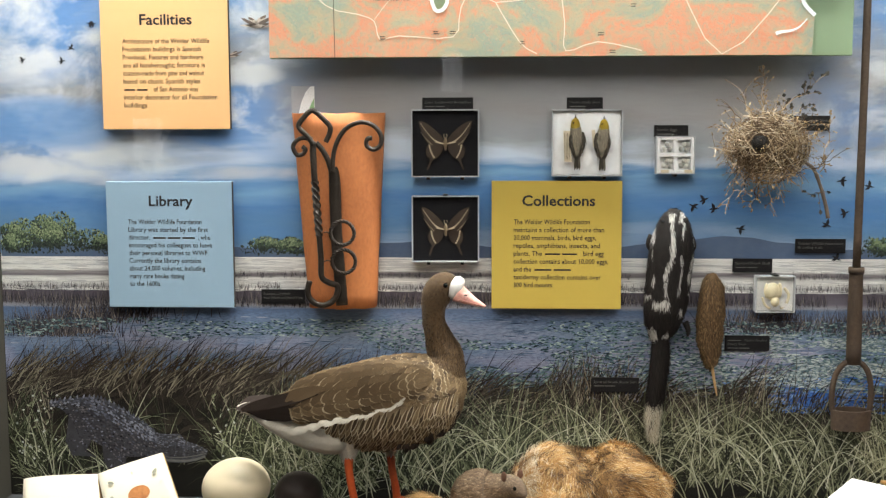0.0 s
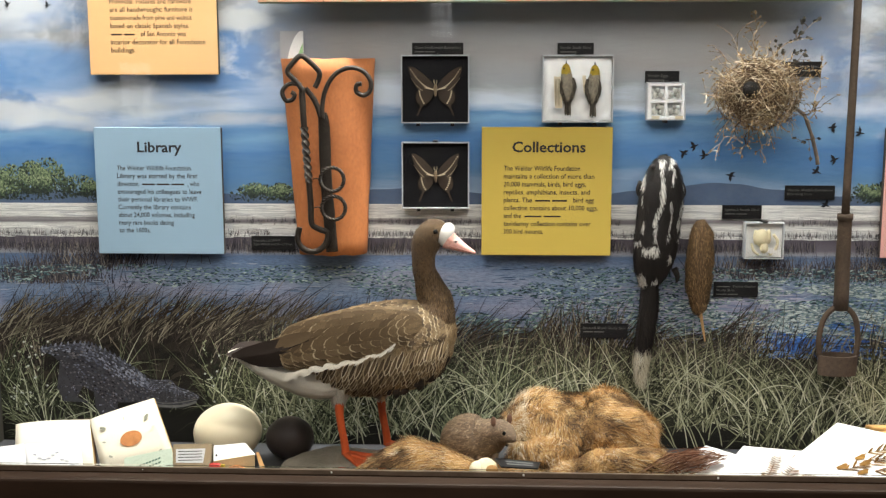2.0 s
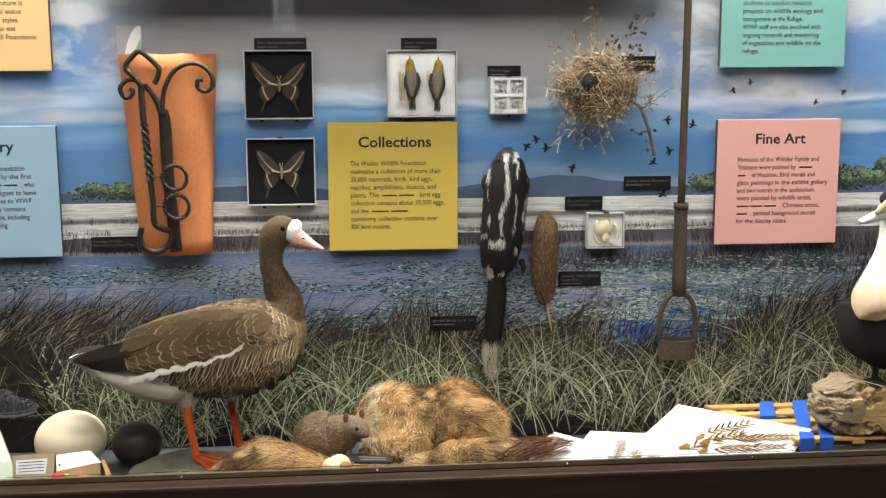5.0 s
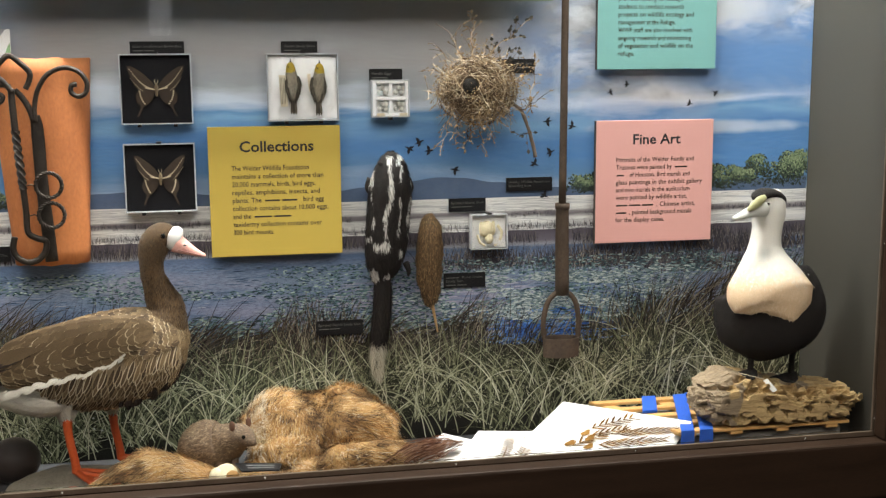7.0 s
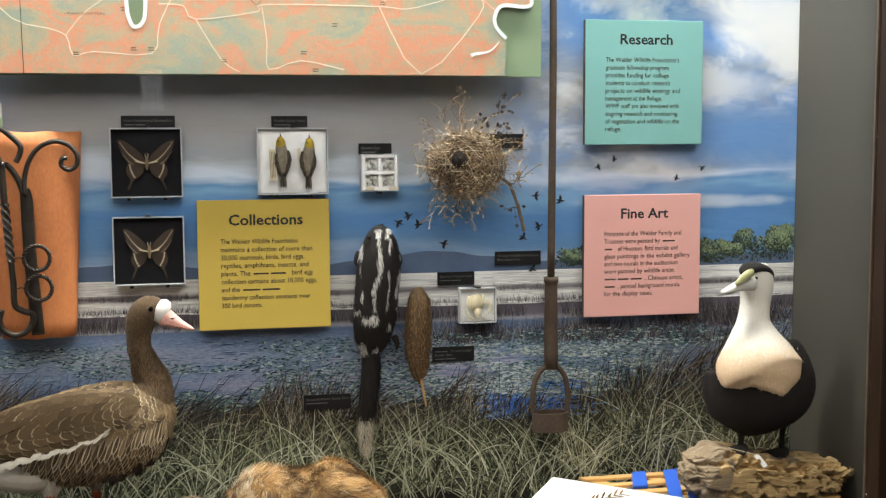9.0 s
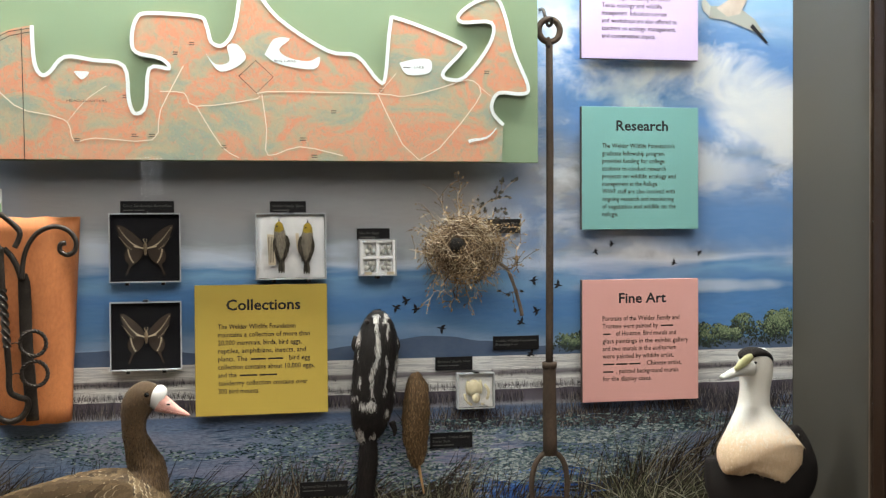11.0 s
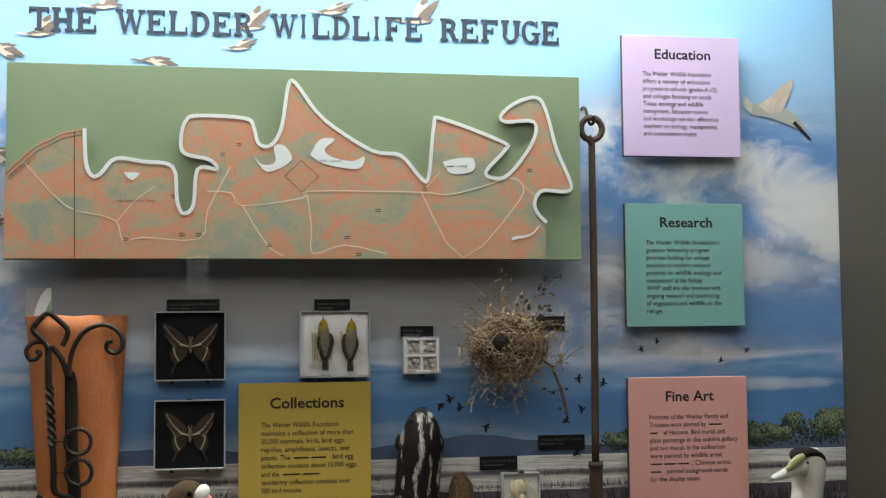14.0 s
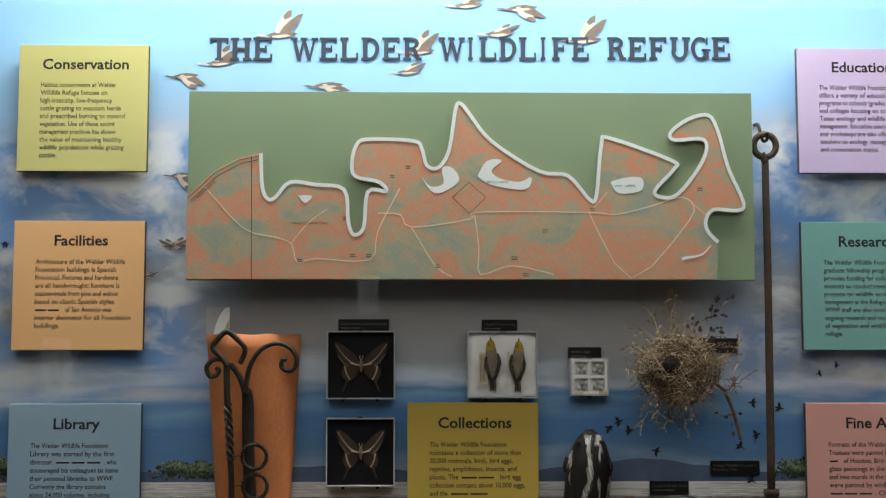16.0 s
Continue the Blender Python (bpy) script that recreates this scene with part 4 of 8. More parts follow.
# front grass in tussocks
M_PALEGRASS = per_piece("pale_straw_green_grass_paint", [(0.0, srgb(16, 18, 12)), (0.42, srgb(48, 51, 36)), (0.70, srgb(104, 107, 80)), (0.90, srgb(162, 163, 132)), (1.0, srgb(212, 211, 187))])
q, q3 = [], []
for k in range(190):
    cx = XL + rng.random() * (XR - XL)
    cz = 0.66 + 0.17 * rng.random()
    gator = -1.08 < cx < -0.68
    if gator and rng.random() < 0.93:
        continue
    left = cx < -0.55
    tall = 0.85 if left else 1.15
    wind = 0.55 * noise.noise(Vector((cx * 4, cz * 6, 9)))
    for _ in range(26):
        lean = wind + (rng.random() - 0.5) * 1.7
        L = (0.08 + 0.18 * rng.random()) * tall
        if cz + L > 1.0 and not cx > 1.0:
            L = max(0.05, (0.93 if 0.6 < cx < 1.0 else 1.0) - cz)
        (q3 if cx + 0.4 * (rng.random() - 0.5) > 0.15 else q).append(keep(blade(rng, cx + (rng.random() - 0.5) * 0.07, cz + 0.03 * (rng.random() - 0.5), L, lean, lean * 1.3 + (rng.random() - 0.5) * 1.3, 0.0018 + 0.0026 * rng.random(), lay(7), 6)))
strokes("painted_front_grass", q, M_GRASS, "grey-green painted grass tussocks")
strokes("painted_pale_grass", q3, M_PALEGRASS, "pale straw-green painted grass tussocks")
q = []
for _ in range(260):
    x, z = -0.55 + rng.random() * 2.0, 0.66 + 0.14 * rng.random()
    lean = (rng.random() - 0.5) * 2.0
    L = 0.12 + 0.14 * rng.random()
    L = min(L, max(0.06, (0.96 if 0.6 < x < 1.0 else 1.02) - z))
    q.append(keep(blade(rng, x, z, L, lean * 0.6, lean * 1.7, 0.0022 + 0.0016 * rng.random(), lay(8), 8)))
strokes("painted_arching_grass", q, per_piece("pale_arching_grass_paint", [(0.0, srgb(120, 124, 96)), (0.5, srgb(166, 168, 138)), (1.0, srgb(214, 214, 190))]), "pale painted blades arching over the grass")
# leafy weeds and small white flowers
q, q2 = [], []
for _ in range(2600):
    x, z = -1.22 + rng.random() * 0.95, 0.70 + 0.24 * rng.random()
    if -1.10 < x < -0.72 and z > 0.74:
        continue
    if noise.noise(Vector((x * 9, z * 9, 2))) > 0.0:
        q.append(keep(dab(rng, x, z, 0.003 + 0.004 * rng.random(), 0.0014 + 0.0016 * rng.random(), lay(7), rng.random() * 3, 4)))
        if rng.random() < 0.10:
            q2.append(dab(rng, x, z, 0.0030, 0.0026, lay(8), 0, 4))
strokes("painted_weeds", q, M_GRASS, "dull green painted weeds")
strokes("painted_flowers", q2, M_WHITE_DAB, "small white painted flowers")


# birds on the wing
def dark_bird(x, z, s, turn):
    b = bmesh.new()
    c, sn = math.cos(turn), math.sin(turn)
    for k, shape in enumerate(([(-0.5, 0.0), (-0.2, 0.1), (0.25, 0.08), (0.55, 0.02), (0.25, -0.08), (-0.25, -0.08)], [(-0.12, 0.05), (0.12, 0.06), (0.1, 0.35), (-0.15, 0.62), (-0.2, 0.3)], [(-0.1, -0.02), (0.15, 0.0), (0.0, -0.3), (-0.35, -0.42), (-0.25, -0.2)])):
        flat(b, [(x + s * (u * c - v * sn), z + s * (u * sn + v * c)) for u, v in shape], LAYER[6] - 0.00003 * k)
    part("painted_bird", b, M_DARKBIRD, mural, "small dark painted bird on the wing")


for k, p in enumerate(((0.439, 1.4), (0.463, 1.415), (0.487, 1.394), (0.55, 1.347), (0.749, 1.357), (0.789, 1.384), (0.781, 1.46), (0.844, 1.447), (0.774, 1.278),
                       (0.941, 1.529), (0.984, 1.547), (1.149, 1.498), (1.217, 1.524), (-1.159, 1.749), (-1.063, 1.746), (-0.991, 1.834), (-1.039, 1.777), (-0.984, 1.832))):
    dark_bird(*p, 0.024 if k < 9 else 0.018, (k * 0.9) % 1.2 - 0.5 + (3.14 if k % 3 == 0 else 0))


def duck(x, z, s, flip, lift, turn=0.1):
    b = bmesh.new()
    c, sn = math.cos(turn), math.sin(turn)

    def put(shape, y, mat):
        flat(b, [(x + s * flip * (u * c - v * sn), z + s * (u * sn + v * c)) for u, v in shape], y, mat)

    put([(-0.48, 0.03), (-0.2, 0.1), (0.1, 0.1), (0.3, 0.04), (0.45, 0.0), (0.25, -0.07), (-0.1, -0.1), (-0.35, -0.05)], LAYER[6], 0)
    put([(-0.48, 0.03), (-0.62, 0.08), (-0.78, 0.07), (-0.66, 0.03), (-0.5, -0.02), (-0.35, -0.02)], LAYER[6] - 0.00003, 1 if lift > 0 else 0)
    put([(-0.20, 0.06), (0.10, 0.05), (0.24, 0.30 * lift), (0.34, 0.70 * lift), (0.20, 0.66 * lift), (0.02, 0.50 * lift), (-0.12, 0.30 * lift)], LAYER[6] - 0.00006, 1)
    put([(0.20, 0.66 * lift), (0.34, 0.70 * lift), (0.30, 0.50 * lift), (0.12, 0.42 * lift), (0.06, 0.52 * lift)], LAYER[6] - 0.00008, 0)
    put([(-0.08, 0.06), (0.22, 0.04), (0.46, 0.26 * lift), (0.66, 0.56 * lift), (0.50, 0.54 * lift), (0.24, 0.38 * lift), (0.04, 0.22 * lift)], LAYER[6] - 0.0001, 0)
    put([(-0.30, 0.0), (0.1, 0.0), (0.25, -0.05), (-0.1, -0.09), (-0.28, -0.05)], LAYER[6] - 0.00012, 1)
    part("painted_duck", b, [M_DUCKBROWN, M_DUCKPALE], mural, "brown and white painted duck on the wing")


for p, s, f, l in (((-0.339, 2.341), 0.085, 1, 1), ((-0.485, 2.271), 0.075, 1, 0.8), ((-0.568, 2.239), 0.07, 1, -0.7), ((-0.226, 2.217), 0.08, 1, -0.4), ((-0.005, 2.301), 0.075, 1, 1),
                   ((-0.032, 2.251), 0.065, 1, 0.5), ((0.187, 2.346), 0.08, 1, 0.4), ((0.396, 2.331), 0.085, 1, 1), ((0.242, 2.409), 0.085, 1, -0.6), ((0.111, 2.416), 0.08, 1, 0.6),
                   ((-0.574, 1.999), 0.06, 1, -1), ((-0.585, 1.828), 0.06, 1, 0.5), ((-0.594, 1.826), 0.055, -1, 0.5), ((-0.65, 1.756), 0.04, 1, 0.4)):
    duck(*p, s, f, l)
# the pale egret
b = bmesh.new()
ex, ez = 1.294, 2.117
for k, (shape, mat) in enumerate((([(-0.05, 0.03), (0.03, 0.03), (0.075, 0.0), (0.10, -0.035), (0.07, -0.03), (0.0, -0.005), (-0.05, 0.0)], 1), ([(-0.045, 0.030), (-0.062, 0.048), (-0.070, 0.040), (-0.066, 0.018), (-0.048, 0.004)], 1),
                                  ([(-0.03, 0.025), (0.0, 0.045), (0.035, 0.078), (0.068, 0.096), (0.066, 0.078), (0.052, 0.045), (0.034, 0.012), (0.0, 0.004)], 0), ([(0.07, -0.012), (0.112, -0.058), (0.108, -0.062), (0.062, -0.02)], 2))):
    flat(b, [(ex + u, ez + v) for u, v in shape], LAYER[6] - 0.00003 * k, mat)
part("painted_egret", b, [M_DUCKPALE, M_WHITE_DAB, M_DARKBIRD], mural, "white painted egret on the wing")

# ---- shared forms for furs, feathers and mounts ----
def V(x, z, y):
    return Vector((x, y, z))


def fur(parent, src, count, flow, length, width, classes, classify, lift=0.45, seed=1, name="fur"):
    """Hair over the faces of a bmesh: bent strands, sorted into colours by classify(place, rng)."""
    r = random.Random(seed)
    faces = [f for f in src.faces]
    src.normal_update()
    areas = np.cumsum([f.calc_area() for f in faces])
    sets = [([], []) for _ in classes]
    for _ in range(count):
        f = faces[min(int(np.searchsorted(areas, r.random() * areas[-1])), len(faces) - 1)]
        c = [v.co for v in f.verts]
        s, t = r.random(), r.random()
        if len(c) == 4:
            p = c[0].lerp(c[1], s).lerp(c[3].lerp(c[2], s), t)
        else:
            k = r.randrange(1, len(c) - 1)
            s, t = (1 - s, 1 - t) if s + t > 1 else (s, t)
            p = c[0] + (c[k] - c[0]) * s + (c[k + 1] - c[0]) * t
        n = f.normal
        d = flow(p, n) + Vector((r.random() - 0.5, r.random() - 0.5, r.random() - 0.5)) * 0.7
        d = d - n * d.dot(n)
        d = d.normalized() if d.length > 1e-6 else Vector((1, 0, 0))
        L = length(p) * (0.6 + 0.8 * r.random())
        side = n.cross(d).normalized() * width * (0.6 + 0.8 * r.random())
        a = p - n * 0.001
        m = p + (n * lift + d * (1 - lift)) * L * 0.55
        e = p + (n * lift * 0.7 + d) * L
        k = classify(p, r)
        vs, fs = sets[k]
        i = len(vs)
        vs += [a - side, a + side, m - side * 0.8, m + side * 0.8, e]
        fs += [(i, i + 1, i + 3, i + 2), (i + 2, i + 3, i + 4)]
    for (vs, fs), mat in zip(sets, classes):
        if not vs:
            continue
        me = bpy.data.meshes.new(name)
        me.from_pydata([tuple(v) for v in vs], [], fs)
        me.materials.append(mat)
        ob = new(name, me)
        ob.parent = parent
        tagged(ob, "", "", "", "stuff")


def body_point(stations, side=(0, 1, 0)):
    """The place and normal on a lofted body at (u, angle)."""
    side = Vector(side).normalized()

    def spine(u):
        k = u * (len(stations) - 1)
        i = min(int(k), len(stations) - 2)
        t = k - i
        p = [Vector(stations[max(0, min(len(stations) - 1, i + j))]) for j in (-1, 0, 1, 2)]
        return 0.5 * ((2 * p[1]) + (p[2] - p[0]) * t + (2 * p[0] - 5 * p[1] + 4 * p[2] - p[3]) * t * t + (3 * p[1] - p[0] - 3 * p[2] + p[3]) * t ** 3)

    def place(u, q):
        s = spine(u)
        t = (Vector(spine(min(u + 0.01, 1))[:3]) - Vector(spine(max(u - 0.01, 0))[:3])).normalized()
        a = (side - t * side.dot(t)).normalized()
        b = t.cross(a)
        return Vector(s[:3]) + a * s[3] * math.cos(q) + b * s[4] * math.sin(q)

    def full(u, q):
        p = place(u, q)
        du, dq = place(min(u + 0.01, 1), q) - place(max(u - 0.01, 0), q), place(u, q + 0.03) - place(u, q - 0.03)
        return p, du.normalized(), du.cross(dq).normalized() * -1

    return full


def feather(bm, p, d, n, L, W, m0=0, m1=1, rim=0.8):
    """A vane with a pale rim: outer leaf, and an inner one just above it."""
    s = n.cross(d).normalized()
    for k, (scale, up, mat) in enumerate(((1.0, 0.0, m1), (rim, 0.0007, m0))):
        pts = [(0.0, 0.35), (0.25, 0.85), (0.55, 1.0), (0.82, 0.78), (1.0, 0.22)]
        LL = L * (1.0 if k == 0 else 0.93)
        ring = [p + d * (u * LL) + s * (v * W / 2 * scale) + n * (0.0015 + up + 0.004 * u * (1 - u)) for u, v in pts]
        ring += [p + d * (u * LL) - s * (v * W / 2 * scale) + n * (0.0015 + up + 0.004 * u * (1 - u)) for u, v in pts[::-1]]
        f = bm.faces.new([bm.verts.new(v) for v in ring])
        f.material_index = mat


def rough_up(bm, amount, scale, seed=0.0):
    bm.normal_update()
    for v in bm.verts:
        v.co += v.normal * amount * noise.fractal(v.co * scale + Vector((seed, 0, 0)), 1.0, 2.0, 4)


def ball(bm, c, r, seg=16, mat=0):
    vs = bmesh.ops.create_uvsphere(bm, u_segments=seg, v_segments=max(6, seg // 2), radius=1.0)["verts"]
    r = r if isinstance(r, tuple) else (r, r, r)
    for v in vs:
        v.co = Vector((c[0] + v.co.x * r[0], c[1] + v.co.y * r[1], c[2] + v.co.z * r[2]))
    for f in {f for v in vs for f in v.link_faces}:
        f.smooth, f.material_index = True, mat
    return vs


def slab(bm, corners, thick, mat=0, rim=None):
    """A thin board or sheet through four corners, given round its face as seen by the viewer."""
    n = (corners[1] - corners[0]).cross(corners[2] - corners[0]).normalized()
    if n.y > 0:
        n = -n
    a = [bm.verts.new(c) for c in corners]
    b = [bm.verts.new(c - n * thick) for c in corners]
    fs = [bm.faces.new(a), bm.faces.new(b[::-1])]
    fs += [bm.faces.new((a[i], b[i], b[(i + 1) % 4], a[(i + 1) % 4])) for i in range(4)]
    for k, f in enumerate(fs):
        f.material_index = mat if k < 2 or rim is None else rim
    bmesh.ops.recalc_face_normals(bm, faces=fs)
    return n


def spot_on(corners, u, v, up):
    a, b, c, d = corners
    n = (b - a).cross(c - a).normalized()
    n = -n if n.y > 0 else n
    return (a * (1 - u) + b * u) * (1 - v) + (d * (1 - u) + c * u) * v + n * up


M_TERRA = surface("terracotta_clay", srgb(158, 92, 52), srgb(208, 132, 78), 0.7, 190, 11, 0.3, stretch=(1, 1, 0.5))
M_IRON = surface("hand_forged_black_iron", (0.016, 0.013, 0.011), (0.062, 0.050, 0.040), 0.42, 110, 24, 0.5, metal=0.5)
M_RUST = surface("rusty_brown_iron", (0.045, 0.031, 0.022), (0.115, 0.080, 0.055), 0.7, 130, 14, 0.35, metal=0.3)
M_VELVET = surface("black_mounting_board", (0.0015, 0.0015, 0.003), (0.0035, 0.0035, 0.006), 0.95, 300, 10, 0.05)
M_ACRYL = surface("clear_box_edge_plastic", (0.42, 0.44, 0.46), (0.62, 0.64, 0.66), 0.18, 60, 20, 0.0)
M_COTTON = surface("white_cotton_batting", (0.80, 0.80, 0.79), (0.90, 0.90, 0.89), 0.95, 60, 22, 0.8)
M_FOAM = surface("white_foam_tray", (0.86, 0.86, 0.85), (0.92, 0.92, 0.91), 0.8, 200, 20, 0.1)
M_BFWING = surface("dark_brown_butterfly_wing", (0.020, 0.013, 0.008), (0.056, 0.037, 0.024), 0.8, 350, 60, 0.2)
M_BFBODY = surface("brown_butterfly_body", (0.10, 0.07, 0.04), (0.30, 0.23, 0.14), 0.8, 300, 150, 0.2)
M_BFPALE = surface("cream_butterfly_band", (0.42, 0.34, 0.22), (0.60, 0.50, 0.35), 0.8, 350, 60, 0.1)
M_PAPER = surface("white_paper", (0.74, 0.73, 0.70), (0.82, 0.81, 0.78), 0.8, 200, 8, 0.03)
M_OLIVE = surface("grey_buff_plumage", srgb(112, 104, 90), srgb(166, 156, 138), 0.9, 260, 40, 0.4, sheen=0.2)
M_YELLOW = surface("yellow_head_plumage", srgb(150, 124, 36), srgb(206, 176, 62), 0.9, 260, 60, 0.4)
M_SKINDOWN = per_piece("grey_buff_bird_down", [(0.0, srgb(92, 84, 72)), (0.6, srgb(146, 136, 118)), (1.0, srgb(188, 178, 158))], 0.9)
M_SKINWING = per_piece("dark_brown_bird_wing", [(0.0, srgb(48, 44, 38)), (0.7, srgb(82, 76, 66)), (1.0, srgb(130, 122, 106))], 0.9)
M_SKINGOLD = per_piece("yellow_bird_down", [(0.0, srgb(120, 100, 40)), (0.6, srgb(188, 160, 52)), (1.0, srgb(220, 196, 90))], 0.9)
M_TAG = surface("cream_specimen_tag", (0.62, 0.52, 0.36), (0.72, 0.64, 0.48), 0.8, 200, 30, 0.02)
M_SHELL = per_piece("pale_speckled_shell", [(0.0, srgb(150, 150, 144)), (1.0, srgb(214, 214, 206))], 0.6, fine=900)
M_BONE = surface("ivory_bone", srgb(196, 184, 148), srgb(226, 216, 186), 0.6, 150, 20, 0.2)
M_TWIG = per_piece("dry_thorn_twig", [(0.0, srgb(62, 48, 36)), (0.35, srgb(112, 92, 70)), (0.7, srgb(160, 140, 112)), (1.0, srgb(214, 200, 174))], 0.85)
M_DRYLEAF = per_piece("dry_tan_leaf", [(0.0, srgb(96, 78, 54)), (0.6, srgb(158, 134, 98)), (1.0, srgb(200, 178, 138))], 0.85)
M_GREYLEAF = per_piece("dry_grey_leaf", [(0.0, srgb(46, 46, 44)), (1.0, srgb(92, 90, 82))], 0.85)
M_BARK = surface("grey_brown_bark", srgb(84, 73, 64), srgb(130, 116, 102), 0.9, 160, 30, 0.6)
M_HOLE = surface("painted_nest_hole_shade", (0.006, 0.005, 0.004), (0.015, 0.012, 0.009), 0.95, 200, 40, 0.4)
M_BLACKFUR = per_piece("black_hair", [(0.0, (0.008, 0.006, 0.006)), (0.7, (0.014, 0.011, 0.010)), (1.0, (0.032, 0.026, 0.022))], 0.6)
M_WHITEFUR = per_piece("white_hair", [(0.0, (0.40, 0.38, 0.34)), (1.0, (0.74, 0.72, 0.68))], 0.7)
M_CREAMFUR = per_piece("straw_tail_hair", [(0.0, (0.42, 0.38, 0.28)), (1.0, (0.72, 0.67, 0.54))], 0.7)
M_GOPHER = per_piece("brown_rodent_hair", [(0.0, srgb(50, 36, 24)), (0.6, srgb(106, 82, 54)), (1.0, srgb(162, 134, 96))], 0.7)
M_SKINTAN = surface("dry_tan_skin", srgb(168, 128, 84), srgb(200, 164, 116), 0.7, 160, 30, 0.2)
M_DARKSKIN = surface("dark_hide", (0.010, 0.008, 0.008), (0.02, 0.016, 0.014), 0.8, 160, 30, 0.2)

# ---- roof tile with wrought iron ----
tile = holder("roof_tile", "terracotta barrel roof tile hung upright on the backdrop", "roof tile", at=(-0.392, YM, 1.16))
bm = bmesh.new()
rows, n = [], 22
for j in range(15):
    v = j / 14
    hw, sag, z = 0.082 + 0.0285 * v, 0.052 + 0.010 * v, 1.160 + 0.460 * v
    cx = -0.3915 - 0.0045 * v
    out, inn = [], []
    for i in range(n + 1):
        q = math.pi * i / n
        wob = 0.0015 * noise.noise(Vector((i * 0.5, v * 6, 0)))
        zz = z + (0.004 * noise.noise(Vector((i * 0.4, 3, 1))) if j in (0, 14) else 0)
        out.append(bm.verts.new((cx - hw * math.cos(q) + wob, YM - 0.012 - sag * math.sin(q) ** 0.8 + wob, zz)))
        inn.append(bm.verts.new((cx - (hw - 0.012) * math.cos(q), YM - 0.006 - (sag - 0.008) * math.sin(q) ** 0.8, zz)))
    rows.append((out, inn))
for (o0, i0), (o1, i1) in zip(rows, rows[1:]):
    for i in range(n):
        bm.faces.new((o0[i], o0[i + 1], o1[i + 1], o1[i])).smooth = True
        bm.faces.new((i0[i + 1], i0[i], i1[i], i1[i + 1])).smooth = True
for o, i_, fl in ((*rows[0], False), (*rows[-1], True)):
    for i in range(n):
        f = bm.faces.new((o[i], i_[i], i_[i + 1], o[i + 1]))
for k in (0, n):
    for (o0, i0), (o1, i1) in zip(rows, rows[1:]):
        bm.faces.new((o0[k], o1[k], i1[k], i0[k]))
bmesh.ops.recalc_face_normals(bm, faces=bm.faces)
bmesh.ops.translate(bm, vec=(0.392, -YM, -1.16), verts=bm.verts)
part("clay_barrel", bm, M_TERRA, tile)


def ip(cx, cy, y):
    """Iron work is laid out on a drawing 2.08 times as large, with its corner at (480, 40)."""
    return V(-0.5435 + (cx / 2.08) * 0.001285, 1.7235 - (cy / 2.08) * 0.001297 + 0.0 * y, y)


def flatbar(bm, pts, w, t, sub=5):
    loft(bm, [(*p, t, w) for p in pts], (0, 1, 0), sub, 8)


hook = holder("fire_hook", "black wrought iron fire hook with twisted shank on the tile", "ironwork", at=ip(170, 880, 2.645))
hk = Vector(hook.location)


def hrel(bm, h=hk):
    bmesh.ops.translate(bm, vec=-h, verts=bm.verts)
    return bm


bm = bmesh.new()
flatbar(bm, [ip(*c, 2.635) for c in ((165, 285), (140, 250), (108, 215), (130, 180), (160, 157), (195, 182), (225, 215), (222, 245), (208, 272))], 0.0062, 0.0045)
part("handle_loop", hrel(bm), M_IRON, hook)
bm = bmesh.new()
flatbar(bm, [ip(*c, 2.637) for c in ((158, 262), (115, 258), (86, 285), (98, 318), (122, 316), (132, 298), (120, 288))], 0.0052, 0.005)
part("scroll", hrel(bm), M_IRON, hook)
bm = bmesh.new()
flatbar(bm, [ip(*c, 2.637) for c in ((160, 270), (161, 330), (165, 425))], 0.0075, 0.005)
part("upper_shank", hrel(bm), M_IRON, hook)
bm = bmesh.new()
flatbar(bm, [ip(*c, 2.637) for c in ((178, 610), (184, 700), (186, 772), (215, 795), (245, 808), (240, 845), (215, 872), (180, 880), (145, 862), (132, 830), (140, 788))], 0.0070, 0.005)
part("hooked_shank", hrel(bm), M_IRON, hook)
bm = bmesh.new()
a, b = ip(165, 415, 2.637), ip(179, 620, 2.637)
ring0 = None
for i in range(49):
    t = i / 48
    c, q0 = a.lerp(b, t), t * 11.0
    ring = [bm.verts.new(c + Vector((math.cos(q0 + k * math.pi / 2), math.sin(q0 + k * math.pi / 2), 0)) * 0.0098) for k in range(4)]
    if ring0:
        for k in range(4):
            bm.faces.new((ring0[k], ring0[(k + 1) % 4], ring[(k + 1) % 4], ring[k]))
    ring0 = ring
part("twisted_shank", hrel(bm), M_IRON, hook)

strap = holder("iron_bracket", "black wrought iron strap bracket with scrolled arm and twisted rings", "ironwork", at=ip(255, 885, 2.655))
sk = Vector(strap.location)
bm = bmesh.new()
loft(bm, [(*ip(*c, 2.652), t, w) for c, w, t in (((230, 365), 0.010, 0.003), ((236, 420), 0.0135, 0.003), ((240, 600), 0.0135, 0.003), ((250, 760), 0.0140, 0.003), ((258, 884), 0.0140, 0.003))], (0, 1, 0), 4, 8)
part("strap", hrel(bm, sk), M_IRON, strap)
bm = bmesh.new()
flatbar(bm, [ip(*c, 2.645) for c in ((232, 385), (232, 340), (245, 280), (280, 225), (335, 200), (385, 212), (413, 248), (410, 285), (385, 300), (360, 286), (362, 262), (380, 258))], 0.0055, 0.006)
part("scrolled_arm", hrel(bm, sk), M_IRON, strap)
bm = bmesh.new()
flatbar(bm, [ip(*c, 2.645) for c in ((226, 380), (212, 335), (192, 300), (170, 275))], 0.0065, 0.005)
part("short_arm", hrel(bm, sk), M_IRON, strap)
